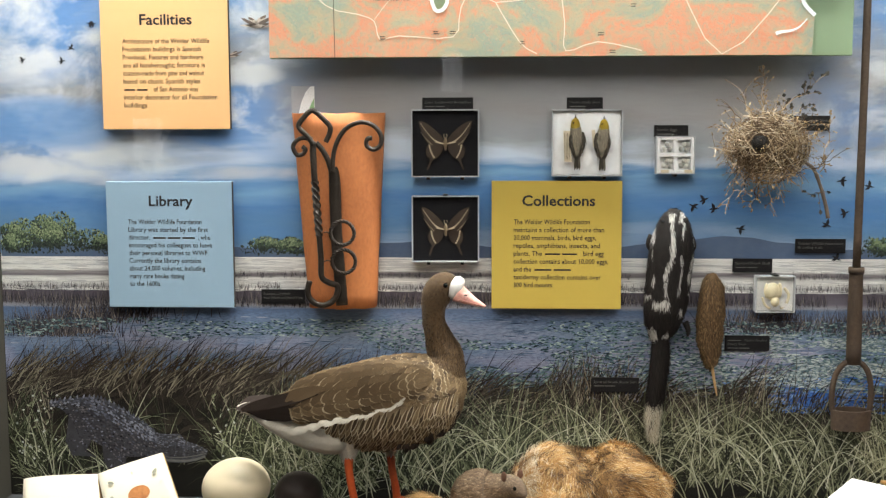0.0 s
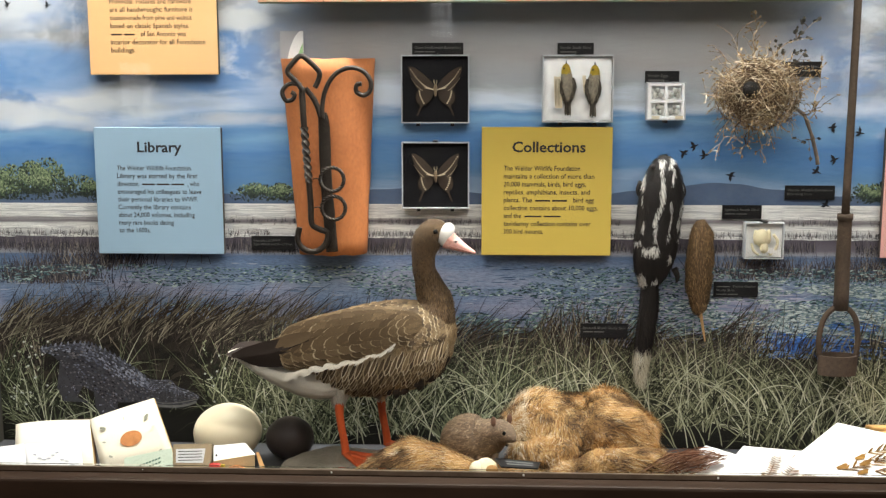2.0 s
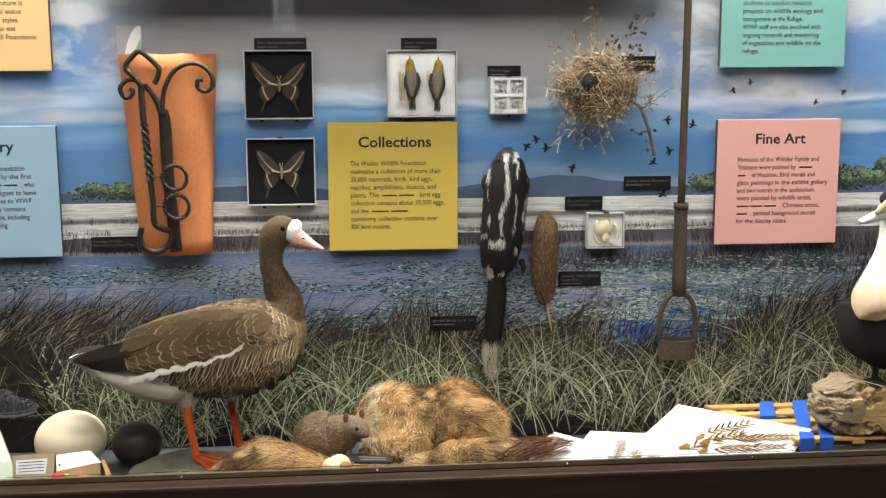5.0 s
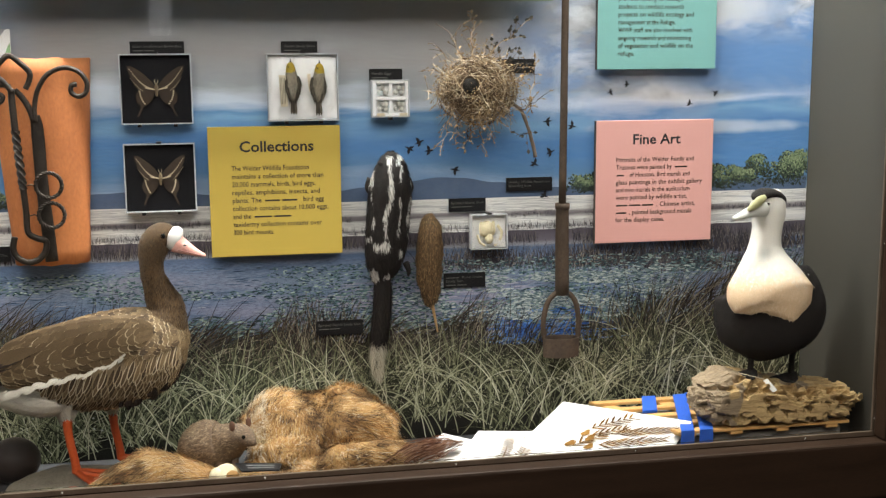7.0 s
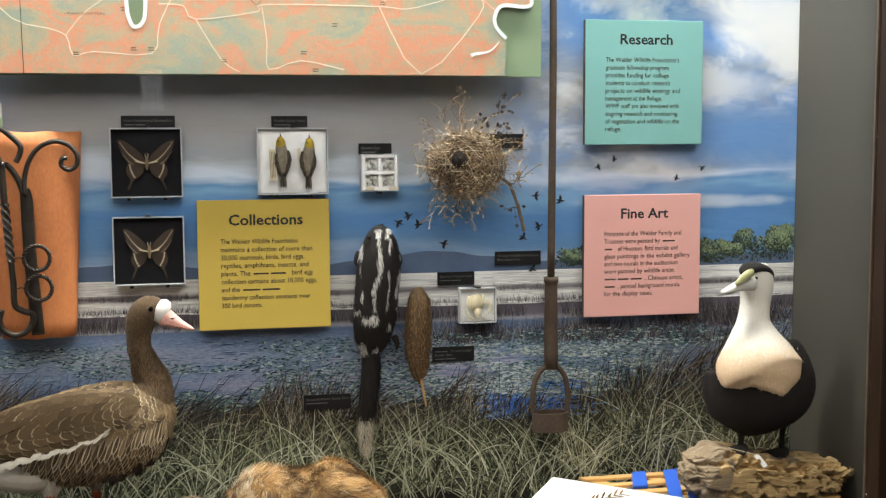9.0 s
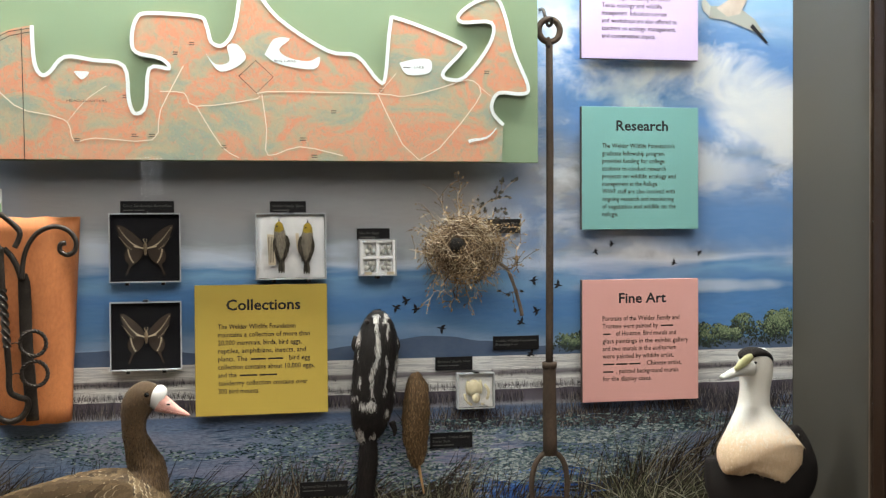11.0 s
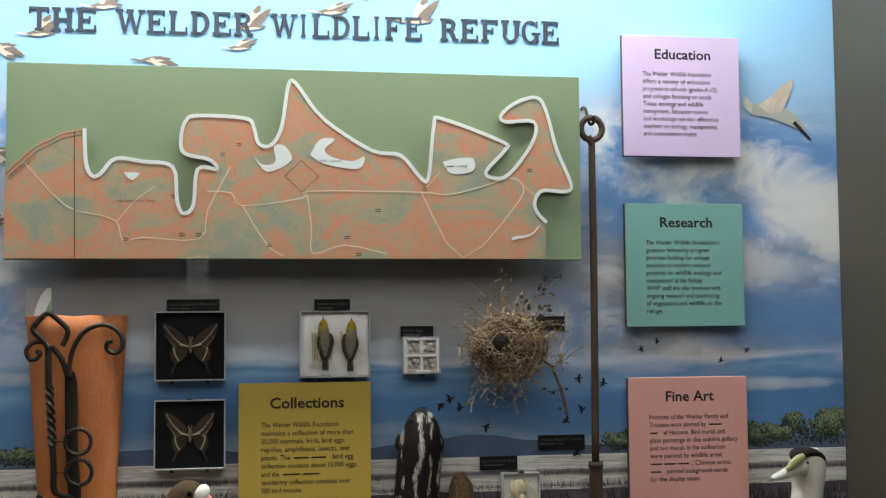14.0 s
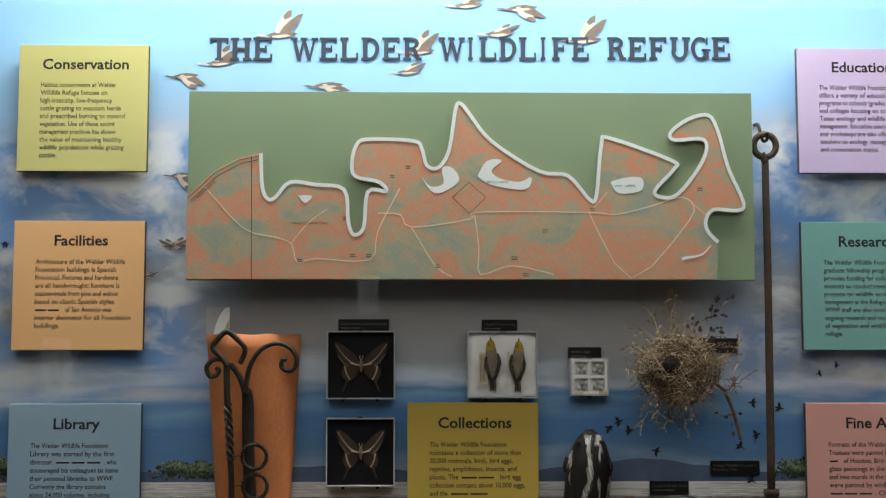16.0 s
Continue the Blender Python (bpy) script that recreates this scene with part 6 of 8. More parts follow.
allp, leaves = [], []
for k in range(22):
    a = 2 * math.pi * (k + 0.5 * r.random()) / 22
    p0 = NC + Vector((0.060 * math.cos(a), -0.030 - 0.012 * r.random(), 0.050 * math.sin(a)))
    p1 = NC + Vector(((0.100 + 0.03 * r.random()) * math.cos(a), -0.030 - 0.02 * r.random(), (0.088 + 0.03 * r.random()) * math.sin(a)))
    g, l = branch(p0, p1, 0.004, 6, 1 + (k % 3 == 0) * 2, 0, 0.0011)
    allp += g
    leaves += l
for a, b, bend, tw, lv, grey in ((V(0.575, 1.62, 2.665), V(0.580, 1.715, 2.655), 0.004, 16, 4, 0), (V(0.60, 1.612, 2.66), V(0.70, 1.685, 2.66), 0.005, 16, 3, 1), (V(0.53, 1.60, 2.66), V(0.49, 1.645, 2.645), 0.004, 6, 2, 0),
                                 (V(0.525, 1.50, 2.65), V(0.505, 1.41, 2.65), 0.004, 12, 4, 0), (V(0.565, 1.47, 2.64), V(0.560, 1.405, 2.65), 0.004, 12, 4, 0), (V(0.60, 1.475, 2.64), V(0.625, 1.43, 2.645), 0.004, 8, 2, 0),
                                 (V(0.52, 1.53, 2.65), V(0.475, 1.535, 2.64), 0.004, 6, 2, 0), (V(0.71, 1.48, 2.66), V(0.735, 1.59, 2.665), 0.005, 14, 3, 0), (V(0.69, 1.49, 2.65), V(0.745, 1.52, 2.65), 0.003, 8, 3, 0), (V(0.72, 1.44, 2.66), V(0.685, 1.43, 2.66), 0.003, 5, 2, 1), (V(0.55, 1.60, 2.64), V(0.525, 1.67, 2.64), 0.004, 9, 2, 0), (V(0.635, 1.60, 2.65), V(0.665, 1.63, 2.65), 0.004, 8, 3, 1), (V(0.66, 1.56, 2.64), V(0.70, 1.565, 2.64), 0.004, 8, 2, 0), (V(0.53, 1.565, 2.63), V(0.485, 1.585, 2.63), 0.004, 7, 2, 0), (V(0.58, 1.48, 2.62), V(0.60, 1.40, 2.64), 0.004, 10, 3, 0), (V(0.545, 1.49, 2.63), V(0.53, 1.43, 2.64), 0.004, 9, 3, 0)):
    g, l = branch(a, b, bend, tw, lv, grey)
    allp += g
    leaves += l
twig_sheet("side_branches", allp, M_TWIG, "bare thorny side twigs", 0.001)
for grey, mat in ((0, M_DRYLEAF), (1, M_GREYLEAF)):
    vs, fs = [], []
    extra = [] if grey else [(NC + Vector((0.09 * (r.random() - 0.5) + 0.01, -0.052, -0.02 + 0.09 * (r.random() - 0.5))), Vector((r.random() - 0.5, -0.3, r.random() - 0.5)).normalized(), 0) for _ in range(110)]
    for p, d, g in leaves + extra:
        if g != grey:
            continue
        s = d.cross(Vector((0.2, 1, 0.1))).normalized()
        L = (0.005 + 0.004 * r.random()) * (1.5 if grey else 0.72)
        i = len(vs)
        vs += [p - nb, p + d * L * 0.5 + s * L * 0.35 - nb, p + d * L - nb, p + d * L * 0.5 - s * L * 0.35 + Vector((0, -0.001, 0)) - nb]
        fs.append((i, i + 1, i + 2, i + 3))
    me = bpy.data.meshes.new("dry_leaves")
    me.from_pydata([tuple(v) for v in vs], [], fs)
    me.materials.append(mat)
    o = new("dry_leaves", me)
    o.parent = nest
    tagged(o, "small curled dry leaves", "", "", "stuff")
bm = bmesh.new()
tube(bm, [V(0.645, 1.515, 2.655), V(0.690, 1.497, 2.66), V(0.712, 1.455, 2.665), V(0.728, 1.405, 2.668), V(0.734, 1.378, 2.67)], [0.003, 0.004, 0.0042, 0.0045, 0.0052], 10, 5)
rough_up(bm, 0.001, 120)
bmesh.ops.translate(bm, vec=-nb, verts=bm.verts)
part("main_branch", bm, M_BARK, nest, "grey bare branch stub", True)

# ---- spotted skunk skin ----
skunk = holder("skunk_skin", "black spotted skunk study skin with white stripes, hung upright", "study skin", at=(0.385, YM, 0.845))
so = Vector(skunk.location)
ST = [(0.350, 2.70, 1.090, 0.012, 0.010), (0.362, 2.696, 1.118, 0.036, 0.020), (0.372, 2.692, 1.17, 0.048, 0.028), (0.378, 2.69, 1.235, 0.050, 0.031), (0.384, 2.688, 1.305, 0.049, 0.033), (0.387, 2.688, 1.350, 0.040, 0.030), (0.387, 2.69, 1.378, 0.027, 0.022), (0.386, 2.693, 1.396, 0.010, 0.010)]
bm = bmesh.new()
loft(bm, [(x - so.x, y - so.y, z - so.z, a, b) for x, y, z, a, b in ST], (1, 0, 0), 5, 22)
tailb = bmesh.new()
loft(tailb, [(x - so.x, y - so.y, z - so.z, a, b) for x, y, z, a, b in ((0.362, 2.70, 1.11, 0.012, 0.010), (0.364, 2.698, 1.06, 0.017, 0.014), (0.358, 2.698, 0.99, 0.017, 0.014), (0.350, 2.70, 0.93, 0.014, 0.011), (0.348, 2.702, 0.885, 0.010, 0.008), (0.349, 2.703, 0.862, 0.004, 0.004))], (1, 0, 0), 4, 14)


def skunk_white(p, rr):
    x, z = p.x + so.x, p.z + so.z
    c = 0.385 + (z - 1.3) * 0.06
    u = (x - c) / 0.048
    w = 0.35 * noise.noise(Vector((x * 30, z * 18, 0.5)))
    if z > 1.372:
        return 1 if min(abs(u - 0.22), abs(u + 0.18)) < 0.11 and z < 1.392 else 0
    if z > 1.20:
        bend = 0.16 * math.sin((z - 1.2) * 42)
        s = min(abs(u + 0.20 + w * 0.5 + bend), abs(u - 0.36 + w * 0.4 - 0.5 * bend) + 0.05, abs(abs(u) - 0.90 + 0.4 * bend) + 0.06)
        return 1 if s < 0.085 + 0.10 * noise.noise(Vector((z * 34, u * 2, 0))) else 0
    return 1 if noise.noise(Vector((x * 34, z * 26, 4))) > 0.17 else 0


def down(p, n):
    return Vector((0.05, -0.1, -1))


fur(skunk, bm, 13000, down, lambda p: 0.014, 0.0008, [M_BLACKFUR, M_WHITEFUR], skunk_white, 0.3, 5)
fur(skunk, tailb, 6500, down, lambda p: 0.024 if p.z + so.z > 0.95 else 0.030, 0.0008, [M_BLACKFUR, M_CREAMFUR], lambda p, rr: 1 if p.z + so.z < 0.945 and rr.random() < 0.9 else 0, 0.3, 6, "tail_fur")
part("body", bm, M_DARKSKIN, skunk, "", True)
part("tail", tailb, M_DARKSKIN, skunk, "", True)
for dx in (-0.014, 0.012):
    eb = bmesh.new()
    ball(eb, (0.387 + dx * 2.0 - so.x, 2.668 - so.y, 1.372 - so.z), (0.006, 0.004, 0.006), 10)
    part("ear", eb, M_DARKSKIN, skunk, "", True)
for sx, z in ((-1, 1.335), (1, 1.33), (-1, 1.12), (1, 1.13)):
    fb = bmesh.new()
    xx = 0.384 + sx * (0.045 if z > 1.2 else 0.036)
    loft(fb, [(xx - so.x, 2.698 - so.y, z - so.z, 0.008, 0.006), (xx + sx * 0.008 - so.x, 2.70 - so.y, z - 0.02 - so.z, 0.006, 0.005), (xx + sx * 0.006 - so.x, 2.70 - so.y, z - 0.035 - so.z, 0.002, 0.002)], (1, 0, 0), 3, 8)
    part("foot", fb, M_DARKSKIN, skunk, "", True)

# ---- pocket gopher skin ----
gopher = holder("gopher_skin", "brown pocket gopher study skin hung upright", "study skin", at=(0.48, YM, 0.96))
go = Vector(gopher.location)
bm = bmesh.new()
loft(bm, [(x - go.x, y - go.y, z - go.z, a, b) for x, y, z, a, b in ((0.483, 2.70, 1.018, 0.004, 0.004), (0.480, 2.698, 1.04, 0.018, 0.013), (0.477, 2.694, 1.09, 0.029, 0.020), (0.478, 2.692, 1.15, 0.032, 0.024), (0.480, 2.692, 1.20, 0.028, 0.022), (0.480, 2.695, 1.228, 0.020, 0.017), (0.479, 2.70, 1.243, 0.007, 0.007))], (1, 0, 0), 5, 18)
rough_up(bm, 0.0035, 45, 4.0)
fur(gopher, bm, 11000, down, lambda p: 0.009, 0.0005, [M_GOPHER], lambda p, rr: 0, 0.3, 8)
part("body", bm, surface("brown_hide", srgb(80, 58, 36), srgb(110, 82, 52), 0.8, 160, 30, 0.3), gopher, "", True)
bm = bmesh.new()
tube(bm, [(0.484 - go.x, 2.70 - go.y, 1.03 - go.z), (0.490 - go.x, 2.698 - go.y, 0.995 - go.z), (0.4975 - go.x, 2.698 - go.y, 0.955 - go.z)], [0.0042, 0.0034, 0.002], 8, 4)
part("tail", bm, M_SKINTAN, gopher, "bare tan tail", True)

# ---- branding iron ----
iron = holder("branding_iron", "rusty iron branding rod hung from a hook", "branding iron", at=(0.81, YM, 0.87))
io = Vector(iron.location)


def irel(bm):
    bmesh.ops.translate(bm, vec=-io, verts=bm.verts)
    return bm


RY = 2.69
bm = bmesh.new()
tube(bm, [(0.803, RY, 2.048), (0.810, RY, 2.030), (0.811, RY, 1.99), (0.811, RY, 1.70), (0.808, RY, 1.25)], [0.0080, 0.0086, 0.0086, 0.0090, 0.0094], 12, 4)
rough_up(bm, 0.0006, 90)
part("rod", irel(bm), M_RUST, iron, "", True)
bm = bmesh.new()
tube(bm, [(0.811 + 0.0265 * math.sin(q), RY, 2.066 + 0.0275 * -math.cos(q)) for q in (2 * math.pi * i / 24 for i in range(25))], 0.0078, 10, 2)
part("hanging_eye", irel(bm), M_RUST, iron, "", True)
bm = bmesh.new()
tube(bm, [(0.8085, RY, 1.262), (0.808, RY, 1.20), (0.809, RY, 1.035)], [0.0155, 0.0162, 0.0176], 14, 4)
tube(bm, [(0.808, RY, 1.262), (0.808, RY, 1.248)], 0.0180, 14, 2)
rough_up(bm, 0.0008, 80)
part("socket", irel(bm), M_RUST, iron, "", True)
bm = bmesh.new()
tube(bm, [(0.765, RY, 0.925), (0.762, RY, 0.97), (0.772, RY, 1.015), (0.795, RY, 1.04), (0.822, RY, 1.04), (0.844, RY, 1.015), (0.852, RY, 0.97), (0.850, RY, 0.925)], 0.0066, 10, 5)
part("stirrup", irel(bm), M_RUST, iron, "", True)
bm = bmesh.new()
for i in range(32):
    q0, q1 = 2 * math.pi * i / 32, 2 * math.pi * (i + 1) / 32
    for ra, rb in ((0.0465, 0.0405),):
        c = [Vector((0.8075 + math.cos(q) * rr, RY + math.sin(q) * rr * 0.62, z)) for q in (q0, q1) for rr in (ra, rb) for z in (0.880, 0.927)]
        c = [Vector((v.x - 0.0015 * (v.z < 0.9) * (1 if v.x > 0.8075 else -1), v.y, v.z)) for v in c]
        w = [bm.verts.new(v) for v in c]
        for f in ((0, 4, 5, 1), (2, 3, 7, 6), (1, 5, 7, 3), (0, 2, 6, 4)):
            bm.faces.new([w[k] for k in f])
bmesh.ops.remove_doubles(bm, verts=bm.verts, dist=1e-5)
bmesh.ops.recalc_face_normals(bm, faces=bm.faces)
part("brand_ring", irel(bm), M_RUST, iron)
bm = bmesh.new()
tube(bm, [(0.800, YM - 0.001, 2.124), (0.801, 2.705, 2.118), (0.806, 2.690, 2.080), (0.811, 2.672, 2.078), (0.809, 2.664, 2.094)], 0.0042, 8, 5)
o = tagged(obj("wall_hook", bm, M_IRON, None, True), "black iron hook that carries the branding iron", "hook")

# ---- goose ----
M_GBODY = surface("taupe_goose_plumage", srgb(120, 102, 78), srgb(166, 146, 116), 0.85, 300, 26, 0.4, sheen=0.15)
M_GNECK = surface("dark_brown_goose_neck", srgb(62, 46, 30), srgb(104, 82, 56), 0.85, 420, 30, 0.7, sheen=0.15)
M_GWING = per_piece("brown_wing_feather", [(0.0, srgb(84, 68, 49)), (0.5, srgb(98, 81, 59)), (1.0, srgb(116, 97, 72))], 0.8, fine=400)
M_GEDGE = per_piece("buff_feather_edge", [(0.0, srgb(128, 110, 82)), (0.6, srgb(166, 148, 116)), (1.0, srgb(204, 188, 158))], 0.8)
M_GFLANK = per_piece("barred_flank_feather", [(0.0, srgb(66, 53, 39)), (0.5, srgb(96, 79, 58)), (1.0, srgb(128, 108, 80))], 0.8, fine=400)
M_GDARK = per_piece("blackish_flight_feather", [(0.0, srgb(28, 21, 18)), (1.0, srgb(60, 48, 40))], 0.75)
M_GWHITE = surface("white_goose_down", (0.56, 0.51, 0.42), (0.70, 0.66, 0.57), 0.9, 220, 30, 0.4)
M_BILL = surface("pink_goose_bill", srgb(216, 142, 128), srgb(244, 206, 194), 0.4, 160, 90, 0.15)
M_FACE = surface("white_face_patch", (0.72, 0.70, 0.66), (0.84, 0.82, 0.78), 0.85, 200, 30, 0.2)
M_ORANGE = surface("orange_goose_leg", srgb(168, 66, 26), srgb(206, 92, 40), 0.6, 180, 30, 0.35)
M_EYE = surface("glossy_black_eye", (0.004, 0.004, 0.004), (0.01, 0.008, 0.006), 0.1, 50, 20, 0.0)

goose = holder("goose", "mounted brown goose with white face, pink bill and orange legs", "taxidermy bird", at=(-0.30, 2.52, 0.705))
gh = Vector(goose.location)


def grel(bm):
    bmesh.ops.translate(bm, vec=-gh, verts=bm.verts)
    return bm


GY = 2.555
GB = [(-0.560, GY, 0.952, 0.024, 0.012), (-0.50, GY, 0.950, 0.050, 0.036), (-0.43, GY, 0.950, 0.072, 0.066), (-0.35, GY, 0.958, 0.088, 0.092), (-0.27, GY, 0.966, 0.094, 0.104), (-0.195, GY, 0.982, 0.090, 0.098), (-0.140, GY, 0.998, 0.074, 0.078), (-0.105, GY, 1.005, 0.046, 0.048), (-0.090, GY, 1.006, 0.014, 0.014)]
GN = [(-0.180, GY, 0.985, 0.068, 0.070), (-0.150, GY, 1.035, 0.057, 0.061), (-0.139, GY, 1.075, 0.040, 0.043), (-0.149, GY - 0.003, 1.11, 0.030, 0.032), (-0.161, GY - 0.006, 1.15, 0.0245, 0.0255), (-0.1625, GY - 0.008, 1.185, 0.0255, 0.027),
      (-0.156, GY - 0.010, 1.213, 0.028, 0.033), (-0.143, GY - 0.012, 1.234, 0.027, 0.031), (-0.126, GY - 0.013, 1.238, 0.021, 0.026), (-0.114, GY - 0.013, 1.234, 0.010, 0.014)]
bm = bmesh.new()
loft(bm, GB, (0, 1, 0), 6, 32)
grel(bm)
M_CHEST = per_piece("streaked_chest_feather", [(0.0, srgb(92, 75, 53)), (0.5, srgb(124, 103, 75)), (1.0, srgb(164, 142, 108))], 0.85)
chest = bm.copy()
bmesh.ops.delete(chest, geom=[f for f in chest.faces if f.calc_center_median().x + gh.x < -0.215 or f.calc_center_median().y > 0.10], context="FACES")
fur(goose, chest, 17000, lambda p, n: Vector((-0.45, 0, -1)), lambda p: 0.011, 0.0008, [M_CHEST], lambda p, rr: 0, 0.16, 45, "chest_feathers")
chest.free()
part("body", bm, M_GBODY, goose, "taupe body", True)
bm = bmesh.new()
loft(bm, GN, (0, 1, 0), 6, 26)
for v in bm.verts:
    if v.co.z < 1.2:
        q = math.atan2(v.co.y - GY, v.co.x + 0.158)
        v.co += Vector((math.cos(q), math.sin(q), 0)) * 0.0011 * math.sin(q * 17 + v.co.z * 40) * min(1, (1.2 - v.co.z) * 20)
grel(bm)
M_NECKHAIR = per_piece("brown_neck_feather", [(0.0, srgb(46, 34, 22)), (0.6, srgb(80, 62, 41)), (1.0, srgb(122, 99, 70))], 0.85)
fur(goose, bm, 15000, lambda p, n: Vector((-0.1, 0, -1)), lambda p: 0.005 if p.z > 0.45 else 0.010, 0.0006, [M_NECKHAIR], lambda p, rr: 0, 0.16, 44, "neck_feathers")
part("neck", bm, M_GNECK, goose, "dark brown neck and head", True)
bm = bmesh.new()
loft(bm, [(-0.600, GY, 0.950, 0.012, 0.004), (-0.53, GY - 0.008, 0.928, 0.050, 0.024), (-0.46, GY - 0.010, 0.908, 0.070, 0.040), (-0.40, GY - 0.008, 0.893, 0.076, 0.042), (-0.35, GY - 0.003, 0.888, 0.055, 0.034)], (0, 1, 0), 5, 20)
grel(bm)
M_DOWN = per_piece("white_down_strand", [(0.0, (0.50, 0.46, 0.38)), (1.0, (0.68, 0.64, 0.56))], 0.9)
fur(goose, bm, 9000, lambda p, n: Vector((-1, 0, -0.1)), lambda p: 0.014, 0.0006, [M_DOWN], lambda p, rr: 0, 0.06, 46, "down")
part("undertail", bm, M_GWHITE, goose, "white undertail down", True)
for sx, x in ((-0.035, -0.352), (0.03, -0.262)):
    bm = bmesh.new()
    loft(bm, [(x, GY + sx, 0.90, 0.034, 0.034), (x - 0.003, GY + sx, 0.862, 0.022, 0.022), (x - 0.005, GY + sx, 0.838, 0.011, 0.011)], (0, 1, 0), 4, 14)
    grel(bm)
    fur(goose, bm, 1500, lambda p, n: Vector((0, 0, -1)), lambda p: 0.012, 0.0010, [M_DOWN], lambda p, rr: 0, 0.15, 47, "down")
    part("thigh", bm, M_GWHITE, goose, "pale thigh down", True)

full = body_point(GB)
bm = bmesh.new()
r = random.Random(21)
# breast and flank: rows of short pale-edged feathers
for row in range(30):
    u = 0.97 - row * 0.024
    for k in range(26):
        q = math.pi * (0.52 + 0.92 * (k + 0.5 * (row % 2)) / 26)
        p, du, n = full(u, q)
        n = n if (p - Vector((p.x, GY, 0.975))).dot(n) > 0 else -n
        flank = q > 0.98 * math.pi
        if u < 0.30 or u > 0.86 or (not flank and u < 0.66 and q > 0.66 * math.pi):
            continue
        d = (-du * (0.45 if flank else 1.0) + Vector((0, 0, -1.0 if flank else -0.25))).normalized()
        d = (d - n * d.dot(n)).normalized()
        feather(bm, p + n * 0.0005, d, (n + d * -0.05).normalized(), (0.044 if flank else 0.022) * (0.85 + 0.3 * r.random()), 0.0115 if flank else 0.013, 0, 1, 0.97 if not flank else 0.66)
bm.normal_update()
tagged(part("body_feathers", grel(bm), [M_GFLANK, per_piece("cream_flank_edge", [(0.0, srgb(142, 122, 92)), (0.6, srgb(186, 168, 136)), (1.0, srgb(220, 206, 178))], 0.8)], goose, "barred brown flank feathers"), kind="stuff")
# folded wing
wing = bmesh.new()
loft(wing, [(-0.520, GY - 0.058, 0.972, 0.006, 0.012), (-0.45, GY - 0.072, 0.985, 0.012, 0.034), (-0.37, GY - 0.080, 1.003, 0.016, 0.047), (-0.28, GY - 0.080, 1.020, 0.017, 0.046), (-0.21, GY - 0.074, 1.030, 0.014, 0.034), (-0.17, GY - 0.064, 1.034, 0.006, 0.014)], (0, 1, 0), 5, 18)
wo = part("wing", grel(wing), M_GWING, goose, "folded brown wing", True)
WG = [(-0.520, GY - 0.058, 0.972, 0.006, 0.012), (-0.45, GY - 0.072, 0.985, 0.012, 0.034), (-0.37, GY - 0.080, 1.003, 0.016, 0.047), (-0.28, GY - 0.080, 1.020, 0.017, 0.046), (-0.21, GY - 0.074, 1.030, 0.014, 0.034), (-0.17, GY - 0.064, 1.034, 0.006, 0.014)]
onwing = body_point(WG)
cov = bmesh.new()
for row in range(14):
    u = 0.26 + 0.70 * row / 13
    row = row * 10 / 13
    for k in range(8):
        q = math.pi * (0.50 + 0.94 * (k + 0.3 * r.random()) / 8)
        p, du, n = onwing(u, q)
        n = n if n.y < 0 else -n
        n = (n + Vector((0, -0.8, 0))).normalized()
        d = (-du + Vector((0, 0, -0.22))).normalized()
        feather(cov, p + n * (0.002 + 0.0035 * row / 10) - d * 0.01, d, n, 0.066 - 0.034 * row / 10, 0.036 - 0.013 * row / 10, 0, 1, 0.985)
tagged(part("wing_coverts", grel(cov), [M_GWING, M_GEDGE], wo, "brown coverts with thin buff edges"), kind="stuff")
# flight feathers and tail
for i in range(7):
    fb = bmesh.new()
    t = i / 6
    feather(fb, Vector((-0.40 - 0.012 * (i > 0), GY - 0.098 + 0.002 * i, 1.020 - 0.060 * t)), Vector((-0.96, 0.20, -0.30 + 0.20 * t)).normalized(), Vector((0.1, -1, 0.2)).normalized(), (0.125 if i == 0 else 0.200 - 0.05 * t), 0.030, 0, 1, 0.95)
    part("flight_feather", grel(fb), [M_GWING if i < 1 else M_GDARK, M_GEDGE if i < 1 else M_GDARK], wo)
for i in range(6):
    fb = bmesh.new()
    feather(fb, Vector((-0.52, GY - 0.035 + 0.014 * i, 0.958)), Vector((-1, -0.12 + 0.05 * i, 0.0)).normalized(), Vector((0, -0.6, 1)).normalized(), 0.088, 0.030, 0, 1, 0.985)
    part("tail_feather", grel(fb), [M_GDARK, M_GWHITE if i == 1 else M_GDARK], goose)
# white line over the flank, dark belly blotches
bm = bmesh.new()
edge_line = catmull([(-0.452, GY - 0.086, 0.926), (-0.414, GY - 0.096, 0.939), (-0.374, GY - 0.101, 0.950), (-0.320, GY - 0.104, 0.961), (-0.247, GY - 0.098, 0.981), (-0.222, GY - 0.090, 0.996)], 7)
for i, p in enumerate(edge_line):
    t = i / (len(edge_line) - 1)
    for k in range(2):
        d = Vector((-0.9, 0.0, -0.30 - 0.35 * k + 0.25 * (r.random() - 0.5))).normalized()
        feather(bm, p + Vector((0.004 * r.random(), -0.004 - 0.001 * k, 0.003 * math.sin(i * 1.3))), d, Vector((0, -1, 0.25)).normalized(), (0.020 + 0.006 * r.random()) * (1 - 0.45 * t), 0.0085 * (1 - 0.55 * t), 0, 0)
tagged(part("flank_line", grel(bm), M_GWHITE, goose, "white line along the flank"), kind="stuff")
bm = bmesh.new()
